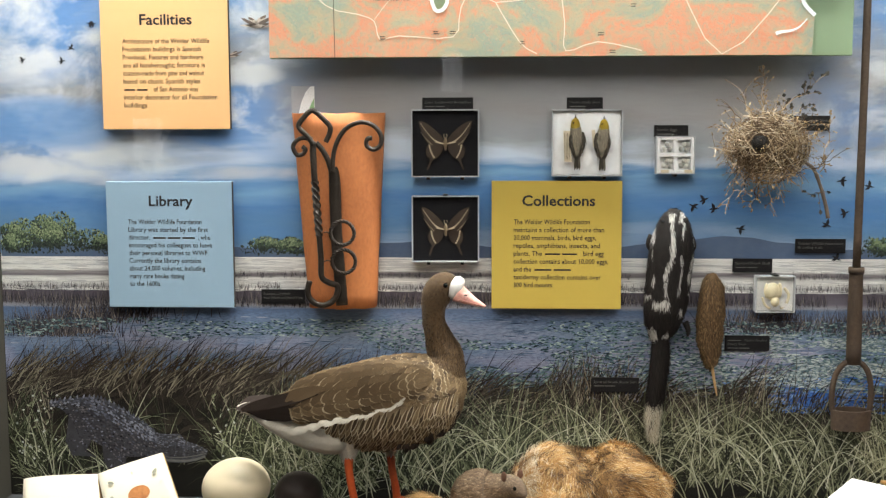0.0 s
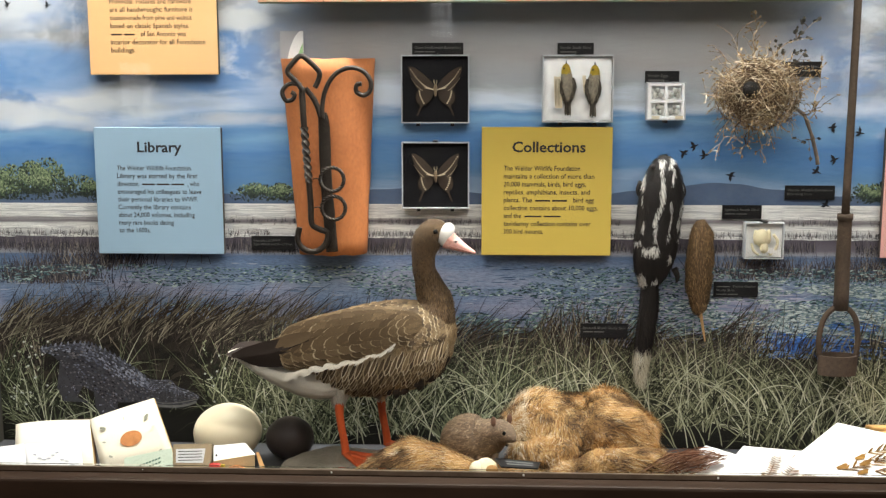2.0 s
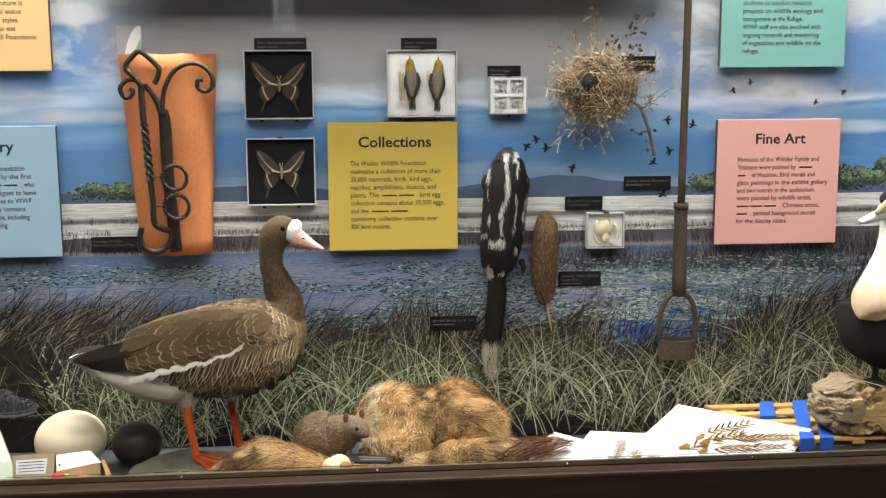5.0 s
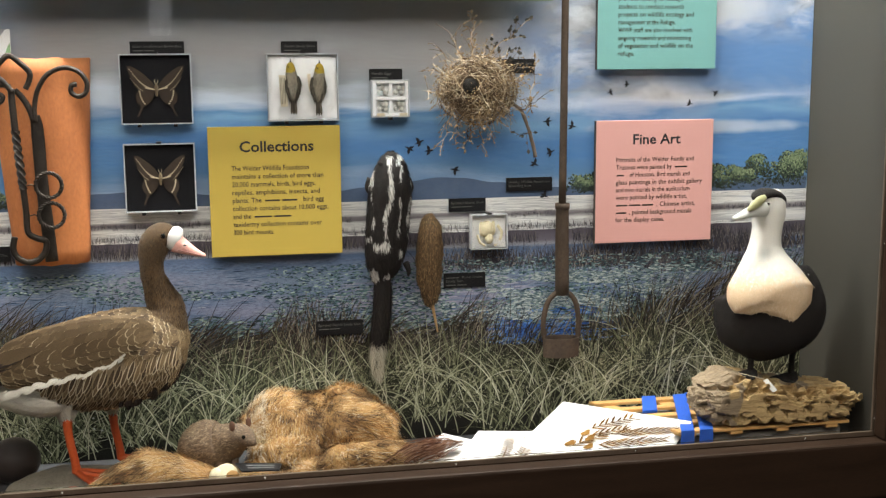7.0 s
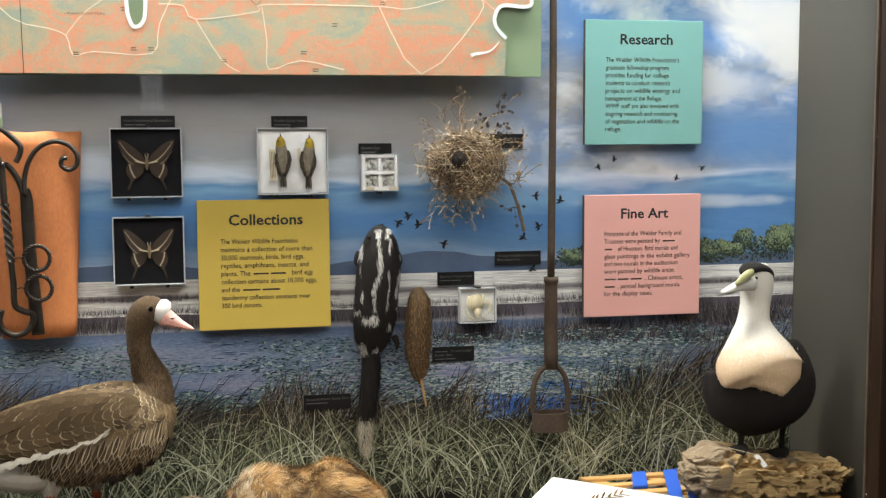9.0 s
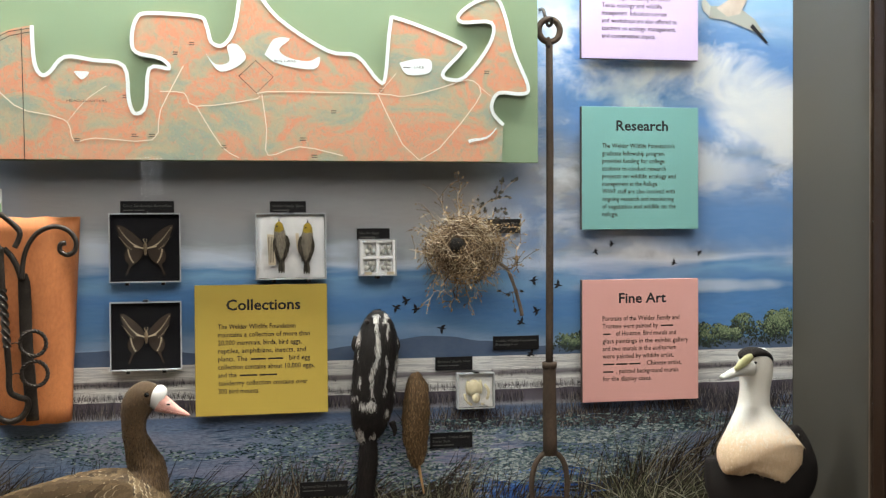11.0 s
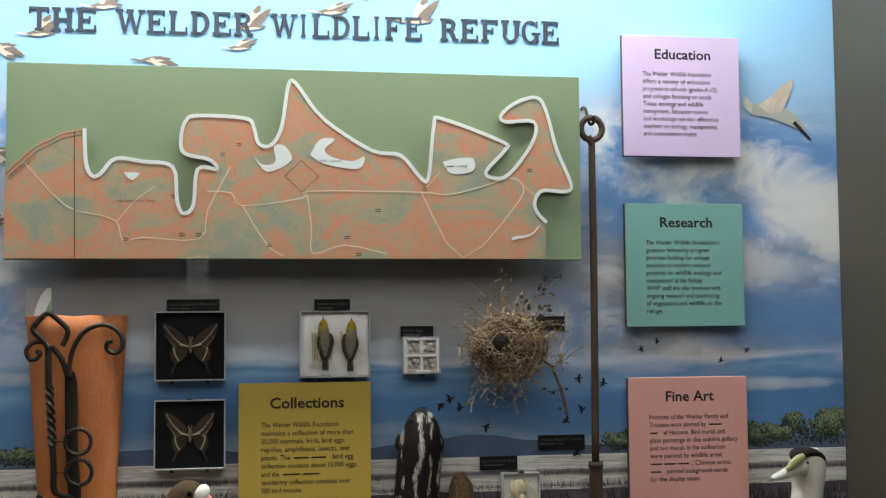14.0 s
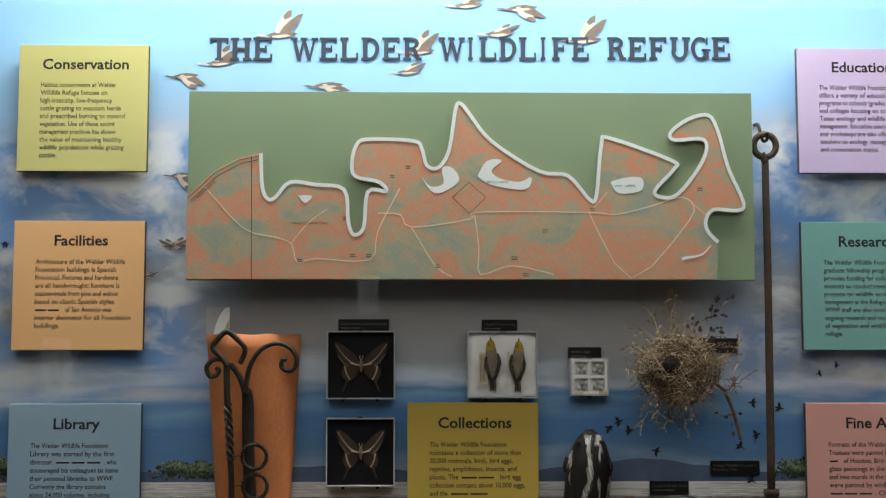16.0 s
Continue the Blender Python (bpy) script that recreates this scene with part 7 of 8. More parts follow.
for i in range(80):
    t, q = r.random(), math.pi * (1.25 + 0.16 * r.random())
    p, du, n = full(0.52 + 0.34 * t, q)
    n = n if n.z < 0 or n.y < 0 else -n
    if noise.noise(Vector((t * 9, q * 4, 0))) > 0.06:
        feather(bm, p + Vector((0, -0.0055, -0.003)), Vector((-0.5, 0, -0.9)).normalized(), Vector((0, -0.9, -0.3)).normalized(), 0.016, 0.010, 0, 0)
tagged(part("belly_blotches", grel(bm), M_GDARK, goose, "blackish belly blotches"), kind="stuff")
# head details
bm = bmesh.new()
loft(bm, [(-0.124, GY - 0.013, 1.238, 0.0200, 0.021), (-0.115, GY - 0.014, 1.233, 0.0198, 0.0275), (-0.106, GY - 0.014, 1.229, 0.0175, 0.0255), (-0.100, GY - 0.014, 1.226, 0.012, 0.018)], (0, 1, 0), 4, 20)
part("face_patch", grel(bm), M_FACE, goose, "white feathers round the bill", True)
bm = bmesh.new()
loft(bm, [(-0.110, GY - 0.014, 1.221, 0.0170, 0.0220), (-0.092, GY - 0.014, 1.211, 0.0140, 0.0165), (-0.072, GY - 0.015, 1.201, 0.0112, 0.0100), (-0.055, GY - 0.015, 1.1935, 0.0085, 0.0055), (-0.046, GY - 0.015, 1.190, 0.003, 0.0025)], (0, 1, 0), 5, 18)
bl = part("bill", grel(bm), M_BILL, goose, "pink bill with a pale nail", True)
bm = bmesh.new()
tube(bm, [(-0.104, GY - 0.0312, 1.2065), (-0.088, GY - 0.0287, 1.2015), (-0.070, GY - 0.0266, 1.196), (-0.054, GY - 0.0238, 1.1912)], 0.0009, 6, 3)
part("mouth_line", grel(bm), surface("dark_mouth_line", srgb(120, 70, 62), srgb(150, 96, 86), 0.6, 120, 30, 0.0), bl, "dark line between the mandibles", True)
bm = bmesh.new()
ball(bm, (-0.090, GY - 0.0270, 1.2165), (0.0050, 0.0016, 0.0018), 10)
part("nostril", grel(bm), M_DARKSKIN, bl, "dark nostril slit", True)
bm = bmesh.new()
ball(bm, (-0.134, GY - 0.0375, 1.240), (0.0056, 0.004, 0.0056), 14)
part("eye", grel(bm), M_EYE, goose, "", True)
for fx, fy, fz, top in ((-0.340, 2.510, 0.722, 0.855), (-0.252, 2.585, 0.722, 0.855)):
    bm = bmesh.new()
    tube(bm, [(fx - 0.014, fy + 0.004, top), (fx - 0.012, fy + 0.002, top - 0.045), (fx - 0.002, fy, fz + 0.03), (fx, fy, fz + 0.006)], [0.0115, 0.0090, 0.0088, 0.010], 12, 5)
    rough_up(bm, 0.0008, 160)
    leg = part("leg", grel(bm), M_ORANGE, goose, "orange leg", True)
    bm = bmesh.new()
    toes = [(0.035, -0.052), (0.072, -0.022), (0.070, 0.020)]
    c = bm.verts.new((fx, fy, fz + 0.010))
    tv = [bm.verts.new((fx + a, fy + b, fz - 0.006)) for a, b in toes]
    mids = [bm.verts.new((fx + (toes[i][0] + toes[i + 1][0]) * 0.42, fy + (toes[i][1] + toes[i + 1][1]) * 0.42, fz - 0.003)) for i in range(2)]
    for a, m_, b in ((tv[0], mids[0], tv[1]), (tv[1], mids[1], tv[2])):
        bm.faces.new((c, a, m_)), bm.faces.new((c, m_, b))
    for a, b in toes:
        tube(bm, [(fx, fy, fz + 0.008), (fx + a * 0.5, fy + b * 0.5, fz + 0.002), (fx + a, fy + b, fz - 0.004)], [0.0085, 0.0062, 0.0035], 8, 3)
    part("webbed_foot", grel(bm), M_ORANGE, leg, "", True)

# ---- eggs, rock ----
bm = bmesh.new()
ball(bm, (-0.636, 2.615, 0.743), (0.0815, 0.068, 0.0685), 40)
for v in bm.verts:
    v.co.z += 0.04 * (v.co.x + 0.636) * 1.0
tagged(obj("ostrich_egg", bm, surface("cream_ostrich_shell", srgb(228, 214, 180), srgb(240, 228, 200), 0.45, 700, 6, 0.12), None, True), "large cream ostrich egg resting on the shelf", "egg")
bm = bmesh.new()
ball(bm, (-0.489, 2.625, 0.7265), (0.058, 0.052, 0.0515), 36)
tagged(obj("dark_egg", bm, surface("blackish_pitted_shell", (0.016, 0.012, 0.011), (0.042, 0.031, 0.027), 0.36, 500, 8, 0.35), None, True), "blackish emu egg resting on the shelf", "egg")
bm = bmesh.new()
vs = ball(bm, (-0.345, 2.53, 0.690), (0.150, 0.105, 0.032), 40)
rough_up(bm, 0.010, 9, 2.0)
rough_up(bm, 0.003, 60, 3.0)
for v in bm.verts:
    v.co.z = max(ZS, min(v.co.z, 0.7165 + 0.002 * noise.noise(v.co * 30)))
tagged(obj("flat_rock", bm, surface("grey_limestone", srgb(118, 110, 96), srgb(168, 160, 144), 0.85, 140, 14, 0.6), None, True), "low grey limestone slab under the goose", "rock")

# ---- fox pelt ----
M_FOXSKIN = surface("tawny_hide", srgb(150, 112, 66), srgb(184, 144, 92), 0.9, 120, 18, 0.3)
M_FOXGOLD = per_piece("golden_fox_hair", [(0.0, srgb(134, 92, 46)), (0.5, srgb(196, 150, 90)), (1.0, srgb(238, 206, 150))], 0.7)
M_FOXDARK = per_piece("dark_tip_and_fold_shade_fox_hair", [(0.0, srgb(40, 28, 18)), (0.6, srgb(88, 64, 40)), (1.0, srgb(150, 116, 76))], 0.7)
M_FOXPALE = per_piece("pale_fox_hair", [(0.0, srgb(196, 176, 140)), (1.0, srgb(240, 228, 204))], 0.7)


def pelt(name, label, lofts, hair, count, length, seed, origin):
    h = holder(name, label, "pelt", at=origin)
    bm = bmesh.new()
    for st, side in lofts:
        loft(bm, [(x - origin[0], y - origin[1], z - origin[2], a, b) for x, y, z, a, b in st], side, 5, 22)
    rough_up(bm, 0.012, 16, seed)
    for v in bm.verts:
        v.co.z = max(v.co.z * 0.935, 0.0005)
    # the narrow dark band at x 0.203 is the fold's shade, put into hair colour
    fur(h, bm, count, hair, length, 0.00045, [M_FOXGOLD, M_FOXDARK, M_FOXPALE],
        lambda p, rr: 1 if 0.34 * math.exp(-((p.x + origin[0] - 0.203 - 0.25 * (p.z - 0.09)) / 0.020) ** 2) * (p.y < 0.06) + 0.22 * math.exp(-((p.x + origin[0] - 0.15) / 0.05) ** 2) * (p.z > 0.13) + 0.7 * noise.noise(p * 34 + Vector((seed, 0, 0))) + 0.5 * noise.noise(p * 12) + 0.6 * (rr.random() - 0.5) > 0.10 else (2 if (p.x + origin[0] < 0.07 and origin[0] > 0 and p.z > 0.07) or rr.random() < 0.12 else 0), 0.50, int(seed * 10))
    part("hide", bm, M_FOXSKIN, h, "", True)
    return h


def fox_flow(p, n):
    return noise.noise_vector(p * 11) * 1.3 + Vector((0.45, -0.25, -0.45))


pelt("fox_pelt", "folded golden fox pelt with dark-tipped fur", [
    ([(0.025, 2.64, 0.805, 0.02, 0.02), (0.06, 2.62, 0.785, 0.06, 0.052), (0.11, 2.60, 0.768, 0.085, 0.078), (0.16, 2.59, 0.760, 0.090, 0.082), (0.20, 2.59, 0.745, 0.07, 0.06), (0.22, 2.59, 0.74, 0.03, 0.03)], (0, 1, 0)),
    ([(0.190, 2.60, 0.775, 0.03, 0.03), (0.222, 2.59, 0.770, 0.078, 0.078), (0.265, 2.58, 0.768, 0.095, 0.086), (0.315, 2.58, 0.756, 0.085, 0.070), (0.345, 2.585, 0.735, 0.05, 0.045), (0.362, 2.59, 0.725, 0.02, 0.02)], (0, 1, 0)),
    ([(0.05, 2.64, 0.815, 0.03, 0.018), (0.09, 2.635, 0.828, 0.04, 0.024), (0.14, 2.63, 0.828, 0.04, 0.024), (0.20, 2.63, 0.826, 0.04, 0.022), (0.25, 2.625, 0.822, 0.03, 0.016)], (0, 1, 0)),
    ([(0.20, 2.62, 0.812, 0.02, 0.014), (0.235, 2.615, 0.832, 0.04, 0.026), (0.28, 2.61, 0.834, 0.04, 0.026), (0.32, 2.605, 0.812, 0.03, 0.022)], (0, 1, 0)),
    ([(0.04, 2.52, 0.745, 0.02, 0.02), (0.09, 2.505, 0.742, 0.035, 0.040), (0.15, 2.50, 0.738, 0.035, 0.042), (0.20, 2.505, 0.72, 0.02, 0.02)], (0, 1, 0)),
    ([(0.12, 2.45, 0.705, 0.02, 0.018), (0.18, 2.445, 0.714, 0.034, 0.034), (0.25, 2.445, 0.728, 0.042, 0.050), (0.32, 2.455, 0.728, 0.042, 0.050), (0.362, 2.50, 0.715, 0.03, 0.034), (0.375, 2.52, 0.70, 0.01, 0.012)], (0, 1, 0)),
    ([(-0.02, 2.50, 0.694, 0.05, 0.014), (0.06, 2.48, 0.697, 0.075, 0.020), (0.16, 2.475, 0.697, 0.075, 0.020), (0.22, 2.475, 0.69, 0.05, 0.012)], (0, 1, 0))],
    fox_flow, 62000, lambda p: 0.023, 3.7, (0.20, 2.55, ZS))
pelt("tail_pelt", "short golden and grey fur piece at the front of the shelf", [
    ([(-0.300, 2.435, 0.700, 0.015, 0.016), (-0.25, 2.445, 0.712, 0.032, 0.036), (-0.19, 2.455, 0.728, 0.045, 0.052), (-0.13, 2.465, 0.722, 0.045, 0.046), (-0.07, 2.47, 0.702, 0.04, 0.030), (-0.02, 2.475, 0.69, 0.02, 0.014)], (0, 1, 0))],
    lambda p, n: Vector((-0.8, -0.2, -0.35 + 0.5 * math.sin(p.x * 20))), 17000, lambda p: 0.024, 1.3, (-0.17, 2.455, ZS))

# ---- wood rat ----
M_RATFUR = per_piece("grey_brown_rat_hair", [(0.0, srgb(86, 68, 50)), (0.6, srgb(142, 118, 92)), (1.0, srgb(188, 166, 138))], 0.75)
M_RATSKIN = surface("grey_brown_hide", srgb(92, 76, 62), srgb(122, 104, 86), 0.85, 160, 30, 0.2)
M_EAR = surface("thin_brown_ear", srgb(84, 58, 44), srgb(124, 90, 72), 0.7, 160, 40, 0.2)
rat = holder("wood_rat", "small mounted grey-brown rodent crouched on the pelts", "taxidermy rodent", at=(-0.045, 2.515, 0.705))
ro = Vector(rat.location)
bm = bmesh.new()
loft(bm, [(x - ro.x, y - ro.y, z - ro.z, a, b) for x, y, z, a, b in ((-0.118, 2.525, 0.742, 0.012, 0.012), (-0.100, 2.525, 0.752, 0.036, 0.038), (-0.066, 2.520, 0.766, 0.046, 0.056), (-0.028, 2.512, 0.768, 0.042, 0.050), (0.000, 2.488, 0.788, 0.030, 0.036), (0.020, 2.468, 0.799, 0.023, 0.025), (0.036, 2.450, 0.792, 0.014, 0.014), (0.044, 2.442, 0.787, 0.004, 0.004))], (0, 1, 0), 5, 20)
fur(rat, bm, 8000, lambda p, n: Vector((-1, 0, -0.35)), lambda p: 0.008 if p.x < 0.04 else 0.004, 0.0005, [M_RATFUR], lambda p, rr: 0, 0.3, 14)
part("body", bm, M_RATSKIN, rat, "", True)
for ex, ey, ez in ((-0.004, 2.460, 0.828), (0.032, 2.478, 0.829)):
    bm = bmesh.new()
    ball(bm, (ex - ro.x, ey - ro.y, ez - ro.z - 0.003), (0.0065, 0.0028, 0.0115), 14)
    part("ear", bm, M_EAR, rat, "thin brown ear", True)
bm = bmesh.new()
ball(bm, (0.020 - ro.x, 2.4455 - ro.y, 0.803 - ro.z), 0.0048, 10)
part("eye", bm, M_EYE, rat, "", True)
for fx, fy in ((-0.035, 2.475), (0.0, 2.478), (-0.085, 2.485)):
    bm = bmesh.new()
    loft(bm, [(fx - ro.x, fy + 0.015 - ro.y, 0.742 - ro.z, 0.009, 0.009), (fx + 0.002 - ro.x, fy - ro.y, 0.718 - ro.z, 0.005, 0.005), (fx + 0.010 - ro.x, fy - 0.008 - ro.y, 0.707 - ro.z, 0.004, 0.003)], (0, 1, 0), 3, 10)
    part("paw", bm, M_RATSKIN, rat, "", True)

bm = bmesh.new()
ball(bm, (-0.022, 2.422, 0.718), (0.032, 0.020, 0.036), 24)
ball(bm, (-0.040, 2.418, 0.730), (0.015, 0.018, 0.020), 16)
rough_up(bm, 0.003, 50)
for v in bm.verts:
    v.co.z = max(v.co.z, ZS)
bone = tagged(obj("bone_piece", bm, M_BONE, None, True), "rounded ivory bone piece with a hollow", "bone")
bm = bmesh.new()
ball(bm, (-0.006, 2.4045, 0.732), (0.014, 0.006, 0.013), 16)
part("hollow", bm, M_FOXSKIN, bone, "brown hollow", True)
pl = holder("shelf_label", "small black label plate lying on the pelt", "label", at=(0.06, 2.42, 0.72))
bm = bmesh.new()
LP = [V(-0.001, 0.752, 2.43), V(0.1, 0.744, 2.43), V(0.093, 0.74, 2.40), V(0.014, 0.743, 2.40)]
slab(bm, [c - Vector(pl.location) for c in LP], 0.003)
part("plate", bm, M_BLACK, pl)
bm = bmesh.new()
for k in range(2):
    slab(bm, [spot_on(LP, u, v, 0.0008) - Vector(pl.location) for u, v in ((0.2, 0.3 + 0.3 * k), (0.85, 0.3 + 0.3 * k), (0.85, 0.42 + 0.3 * k), (0.2, 0.42 + 0.3 * k))], 0.0004)
part("print_bar", bm, M_LABELINK, pl)

# ---- open books and small boxes ----
M_PAGE = surface("cream_book_page", (0.70, 0.64, 0.50), (0.78, 0.73, 0.60), 0.8, 220, 6, 0.04)
M_PAGEEDGE = surface("tan_page_edges", srgb(150, 112, 66), srgb(206, 172, 120), 0.85, 30, 300, 0.3, stretch=(1, 1, 6))
M_EGGPRINT = surface("printed_brown_egg", srgb(146, 88, 44), srgb(200, 136, 80), 0.7, 200, 60, 0.0)
M_COVER = surface("dark_book_cover", srgb(52, 34, 26), srgb(76, 52, 40), 0.6, 120, 20, 0.2)


def page(bm, c, bulge, thick, n=10, edge_mat=1):
    """A block of pages with a curved face: corners top-left, top-right, bottom-right, bottom-left."""
    a, b, cc, d = c
    nrm = (b - a).cross(d - a).normalized()
    nrm = -nrm if nrm.y > 0 else nrm
    top, bot = [], []
    for i in range(n + 1):
        u = i / n
        up = nrm * bulge * math.sin(math.pi * u ** 0.8)
        top.append((bm.verts.new(a.lerp(b, u) + up), bm.verts.new(a.lerp(b, u) - nrm * thick)))
        bot.append((bm.verts.new(d.lerp(cc, u) + up), bm.verts.new(d.lerp(cc, u) - nrm * thick)))
    for i in range(n):
        f = bm.faces.new((top[i][0], bot[i][0], bot[i + 1][0], top[i + 1][0]))
        f.smooth = True
        bm.faces.new((top[i][1], top[i + 1][1], bot[i + 1][1], bot[i][1])).material_index = edge_mat
        bm.faces.new((top[i][0], top[i + 1][0], top[i + 1][1], top[i][1])).material_index = edge_mat
        bm.faces.new((bot[i][0], bot[i][1], bot[i + 1][1], bot[i + 1][0])).material_index = edge_mat
    for k in (0, n):
        bm.faces.new((top[k][0], top[k][1], bot[k][1], bot[k][0])).material_index = edge_mat
    bmesh.ops.recalc_face_normals(bm, faces=bm.faces)


book = holder("open_book", "open cream-paged egg guide propped behind the shelf front", "book", at=(-0.92, 2.46, ZS))
bo = Vector(book.location)
LPAGE = [V(-1.112, 0.782, 2.53), V(-0.934, 0.799, 2.52), V(-0.888, 0.676, 2.42), V(-1.076, 0.673, 2.42)]
RPAGE = [V(-0.934, 0.799, 2.52), V(-0.785, 0.849, 2.53), V(-0.707, 0.711, 2.44), V(-0.868, 0.677, 2.42)]
bm = bmesh.new()
page(bm, [c - bo for c in LPAGE], 0.008, 0.014)
lp = part("left_pages", bm, [M_PAGE, M_PAGEEDGE], book, "blank cream page block")
bm = bmesh.new()
page(bm, [c - bo for c in RPAGE], 0.004, 0.010)
rp = part("right_pages", bm, [M_PAGE, M_PAGEEDGE], book, "cream page printed with egg pictures")
bm = bmesh.new()
for dx, w in ((0, 1),):
    slab(bm, [c - bo + Vector((0, 0.017, -0.002)) for c in LPAGE], 0.003)
part("cover", bm, M_COVER, book)


def oval_on(name, c, u, v, ru, rv, up, mat, parent, o, tilt=0.0):
    b = bmesh.new()
    pts = [spot_on(c, u + ru * math.cos(q) * math.cos(tilt) - rv * math.sin(q) * math.sin(tilt), v + ru * math.cos(q) * math.sin(tilt) + rv * math.sin(q) * math.cos(tilt), up) - o for q in (2 * math.pi * k / 20 for k in range(20))]
    f = b.faces.new([b.verts.new(p) for p in pts])
    f.normal_update()
    if f.normal.y > 0:
        f.normal_flip()
    part(name, b, mat, parent)


M_PRINT = surface("grey_green_print", srgb(110, 112, 96), srgb(176, 174, 156), 0.8, 500, 120, 0.0)
oval_on("printed_egg", RPAGE, 0.52, 0.45, 0.16, 0.105, 0.0058, M_EGGPRINT, rp, bo, -0.1)
for u, v, s in ((0.17, 0.20, 0.06), (0.82, 0.22, 0.06), (0.14, 0.40, 0.035), (0.18, 0.62, 0.04), (0.85, 0.72, 0.05), (0.5, 0.15, 0.03), (0.86, 0.38, 0.03), (0.14, 0.8, 0.04)):
    oval_on("printed_picture", RPAGE, u, v, s * 0.8, s * 0.38, 0.0058, M_PRINT if s != 0.03 else M_TAG, rp, bo, u * 3)

booklet = holder("open_booklet", "white open booklet with pale drawings in front of the book", "booklet", at=(-1.10, 2.415, ZS))
ko = Vector(booklet.location)
BL = [V(-1.2, 0.737, 2.46), V(-1.065, 0.759, 2.46), V(-1.035, 0.671, 2.40), V(-1.19, 0.668, 2.40)]
BR = [V(-1.065, 0.759, 2.46), V(-0.935, 0.756, 2.455), V(-0.904, 0.673, 2.40), V(-1.035, 0.671, 2.40)]
for nm, c in (("left_sheet", BL), ("right_sheet", BR)):
    bm = bmesh.new()
    page(bm, [p - ko for p in c], 0.004, 0.003, edge_mat=0)
    pg = part(nm, bm, M_PAPER, booklet)
bm = bmesh.new()
for k in range(9):
    u, v = 0.15 + 0.08 * k, 0.22 + 0.10 * math.sin(k * 0.8) + 0.18 * (k > 5)
    slab(bm, [spot_on(BR, u + a, v + b, 0.0050) - ko for a, b in ((0, 0), (0.07, 0.0), (0.07, 0.035), (0, 0.03))], 0.0003)
part("pale_drawing", bm, surface("grey_pencil_print", (0.35, 0.36, 0.38), (0.48, 0.48, 0.5), 0.8, 200, 20, 0.0), booklet)


def small_box(name, label, corners, depth, mat, cat="box"):
    o = (corners[2] + corners[3]) / 2
    h = holder(name, label, cat, at=o)
    bm = bmesh.new()
    slab(bm, [c - o for c in corners], depth)
    bmesh.ops.bevel(bm, geom=bm.edges[:], offset=0.0012, segments=2, affect="EDGES")
    part("case", bm, mat, h)
    return h, o


GC = [V(-0.83, 0.736, 2.44), V(-0.724, 0.758, 2.45), V(-0.707, 0.687, 2.40), V(-0.819, 0.685, 2.40)]
h, o = small_box("green_card", "pale green printed card leaning on the book", GC, 0.004, surface("pale_green_card", srgb(170, 182, 162), srgb(192, 202, 184), 0.7, 200, 10, 0.03), "card")
bm = bmesh.new()
for k in range(3):
    for j in range(7):
        slab(bm, [spot_on(GC, 0.32 + 0.065 * j + a, 0.32 + 0.12 * k - 0.02 * j + b, 0.0007) - o for a, b in ((0, 0), (0.045, -0.01), (0.045, 0.04), (0, 0.05))], 0.0003)
part("print_bar", bm, surface("dark_green_print", srgb(60, 88, 76), srgb(80, 106, 92), 0.7, 200, 10, 0.0), h)
KC = [V(-0.725, 0.761, 2.465), V(-0.636, 0.765, 2.465), V(-0.634, 0.681, 2.42), V(-0.716, 0.679, 2.42)]
h, o = small_box("cardboard_box", "small grey-brown cardboard box with a pale paper label", KC, 0.03, surface("grey_brown_card", srgb(120, 104, 80), srgb(148, 130, 102), 0.8, 200, 14, 0.1))
bm = bmesh.new()
slab(bm, [spot_on(KC, u, v, 0.0008) - o for u, v in ((0.08, 0.12), (0.84, 0.12), (0.80, 0.46), (0.08, 0.44))], 0.0004)
part("paper_label", bm, surface("grey_white_label", (0.42, 0.42, 0.42), (0.54, 0.54, 0.53), 0.8, 200, 20, 0.02), h)
bm = bmesh.new()
for k in range(4):
    slab(bm, [spot_on(KC, u, v, 0.0012) - o for u, v in ((0.14, 0.17 + 0.07 * k), (0.76, 0.17 + 0.07 * k), (0.76, 0.19 + 0.07 * k), (0.14, 0.19 + 0.07 * k))], 0.0003)
part("print_bar", bm, M_GREYLEAF, h)
WC = [V(-0.634, 0.758, 2.47), V(-0.564, 0.763, 2.48), V(-0.53, 0.752, 2.43), V(-0.625, 0.732, 2.43)]
h, o = small_box("egg_box", "open white and tan box that holds a brown egg", WC, 0.002, M_PAPER)
bm = bmesh.new()
slab(bm, [spot_on(WC, u, v, 0.0006) - o for u, v in ((0.05, 0.55), (0.85, 0.32), (0.85, 0.45), (0.05, 0.70))], 0.0003)
part("pencil_mark", bm, M_GREYLEAF, h)
M_TANBOX = surface("tan_cardboard", srgb(196, 170, 124), srgb(222, 200, 158), 0.8, 160, 12, 0.1)
bm = bmesh.new()
slab(bm, [V(-0.625, 0.735, 2.43) - o, V(-0.533, 0.752, 2.43) - o, V(-0.535, 0.678, 2.43) - o, V(-0.627, 0.677, 2.43) - o], 0.003)
part("back_wall", bm, M_TANBOX, h)
bm = bmesh.new()
slab(bm, [V(-0.532, 0.754, 2.44) - o, V(-0.525, 0.754, 2.44) - o, V(-0.487, 0.692, 2.395) - o, V(-0.505, 0.692, 2.395) - o], 0.002)
part("side_wall", bm, surface("tan_box_side", srgb(168, 124, 74), srgb(190, 146, 94), 0.8, 160, 12, 0.1), h)
bm = bmesh.new()
ex, ez = -0.57, 0.719
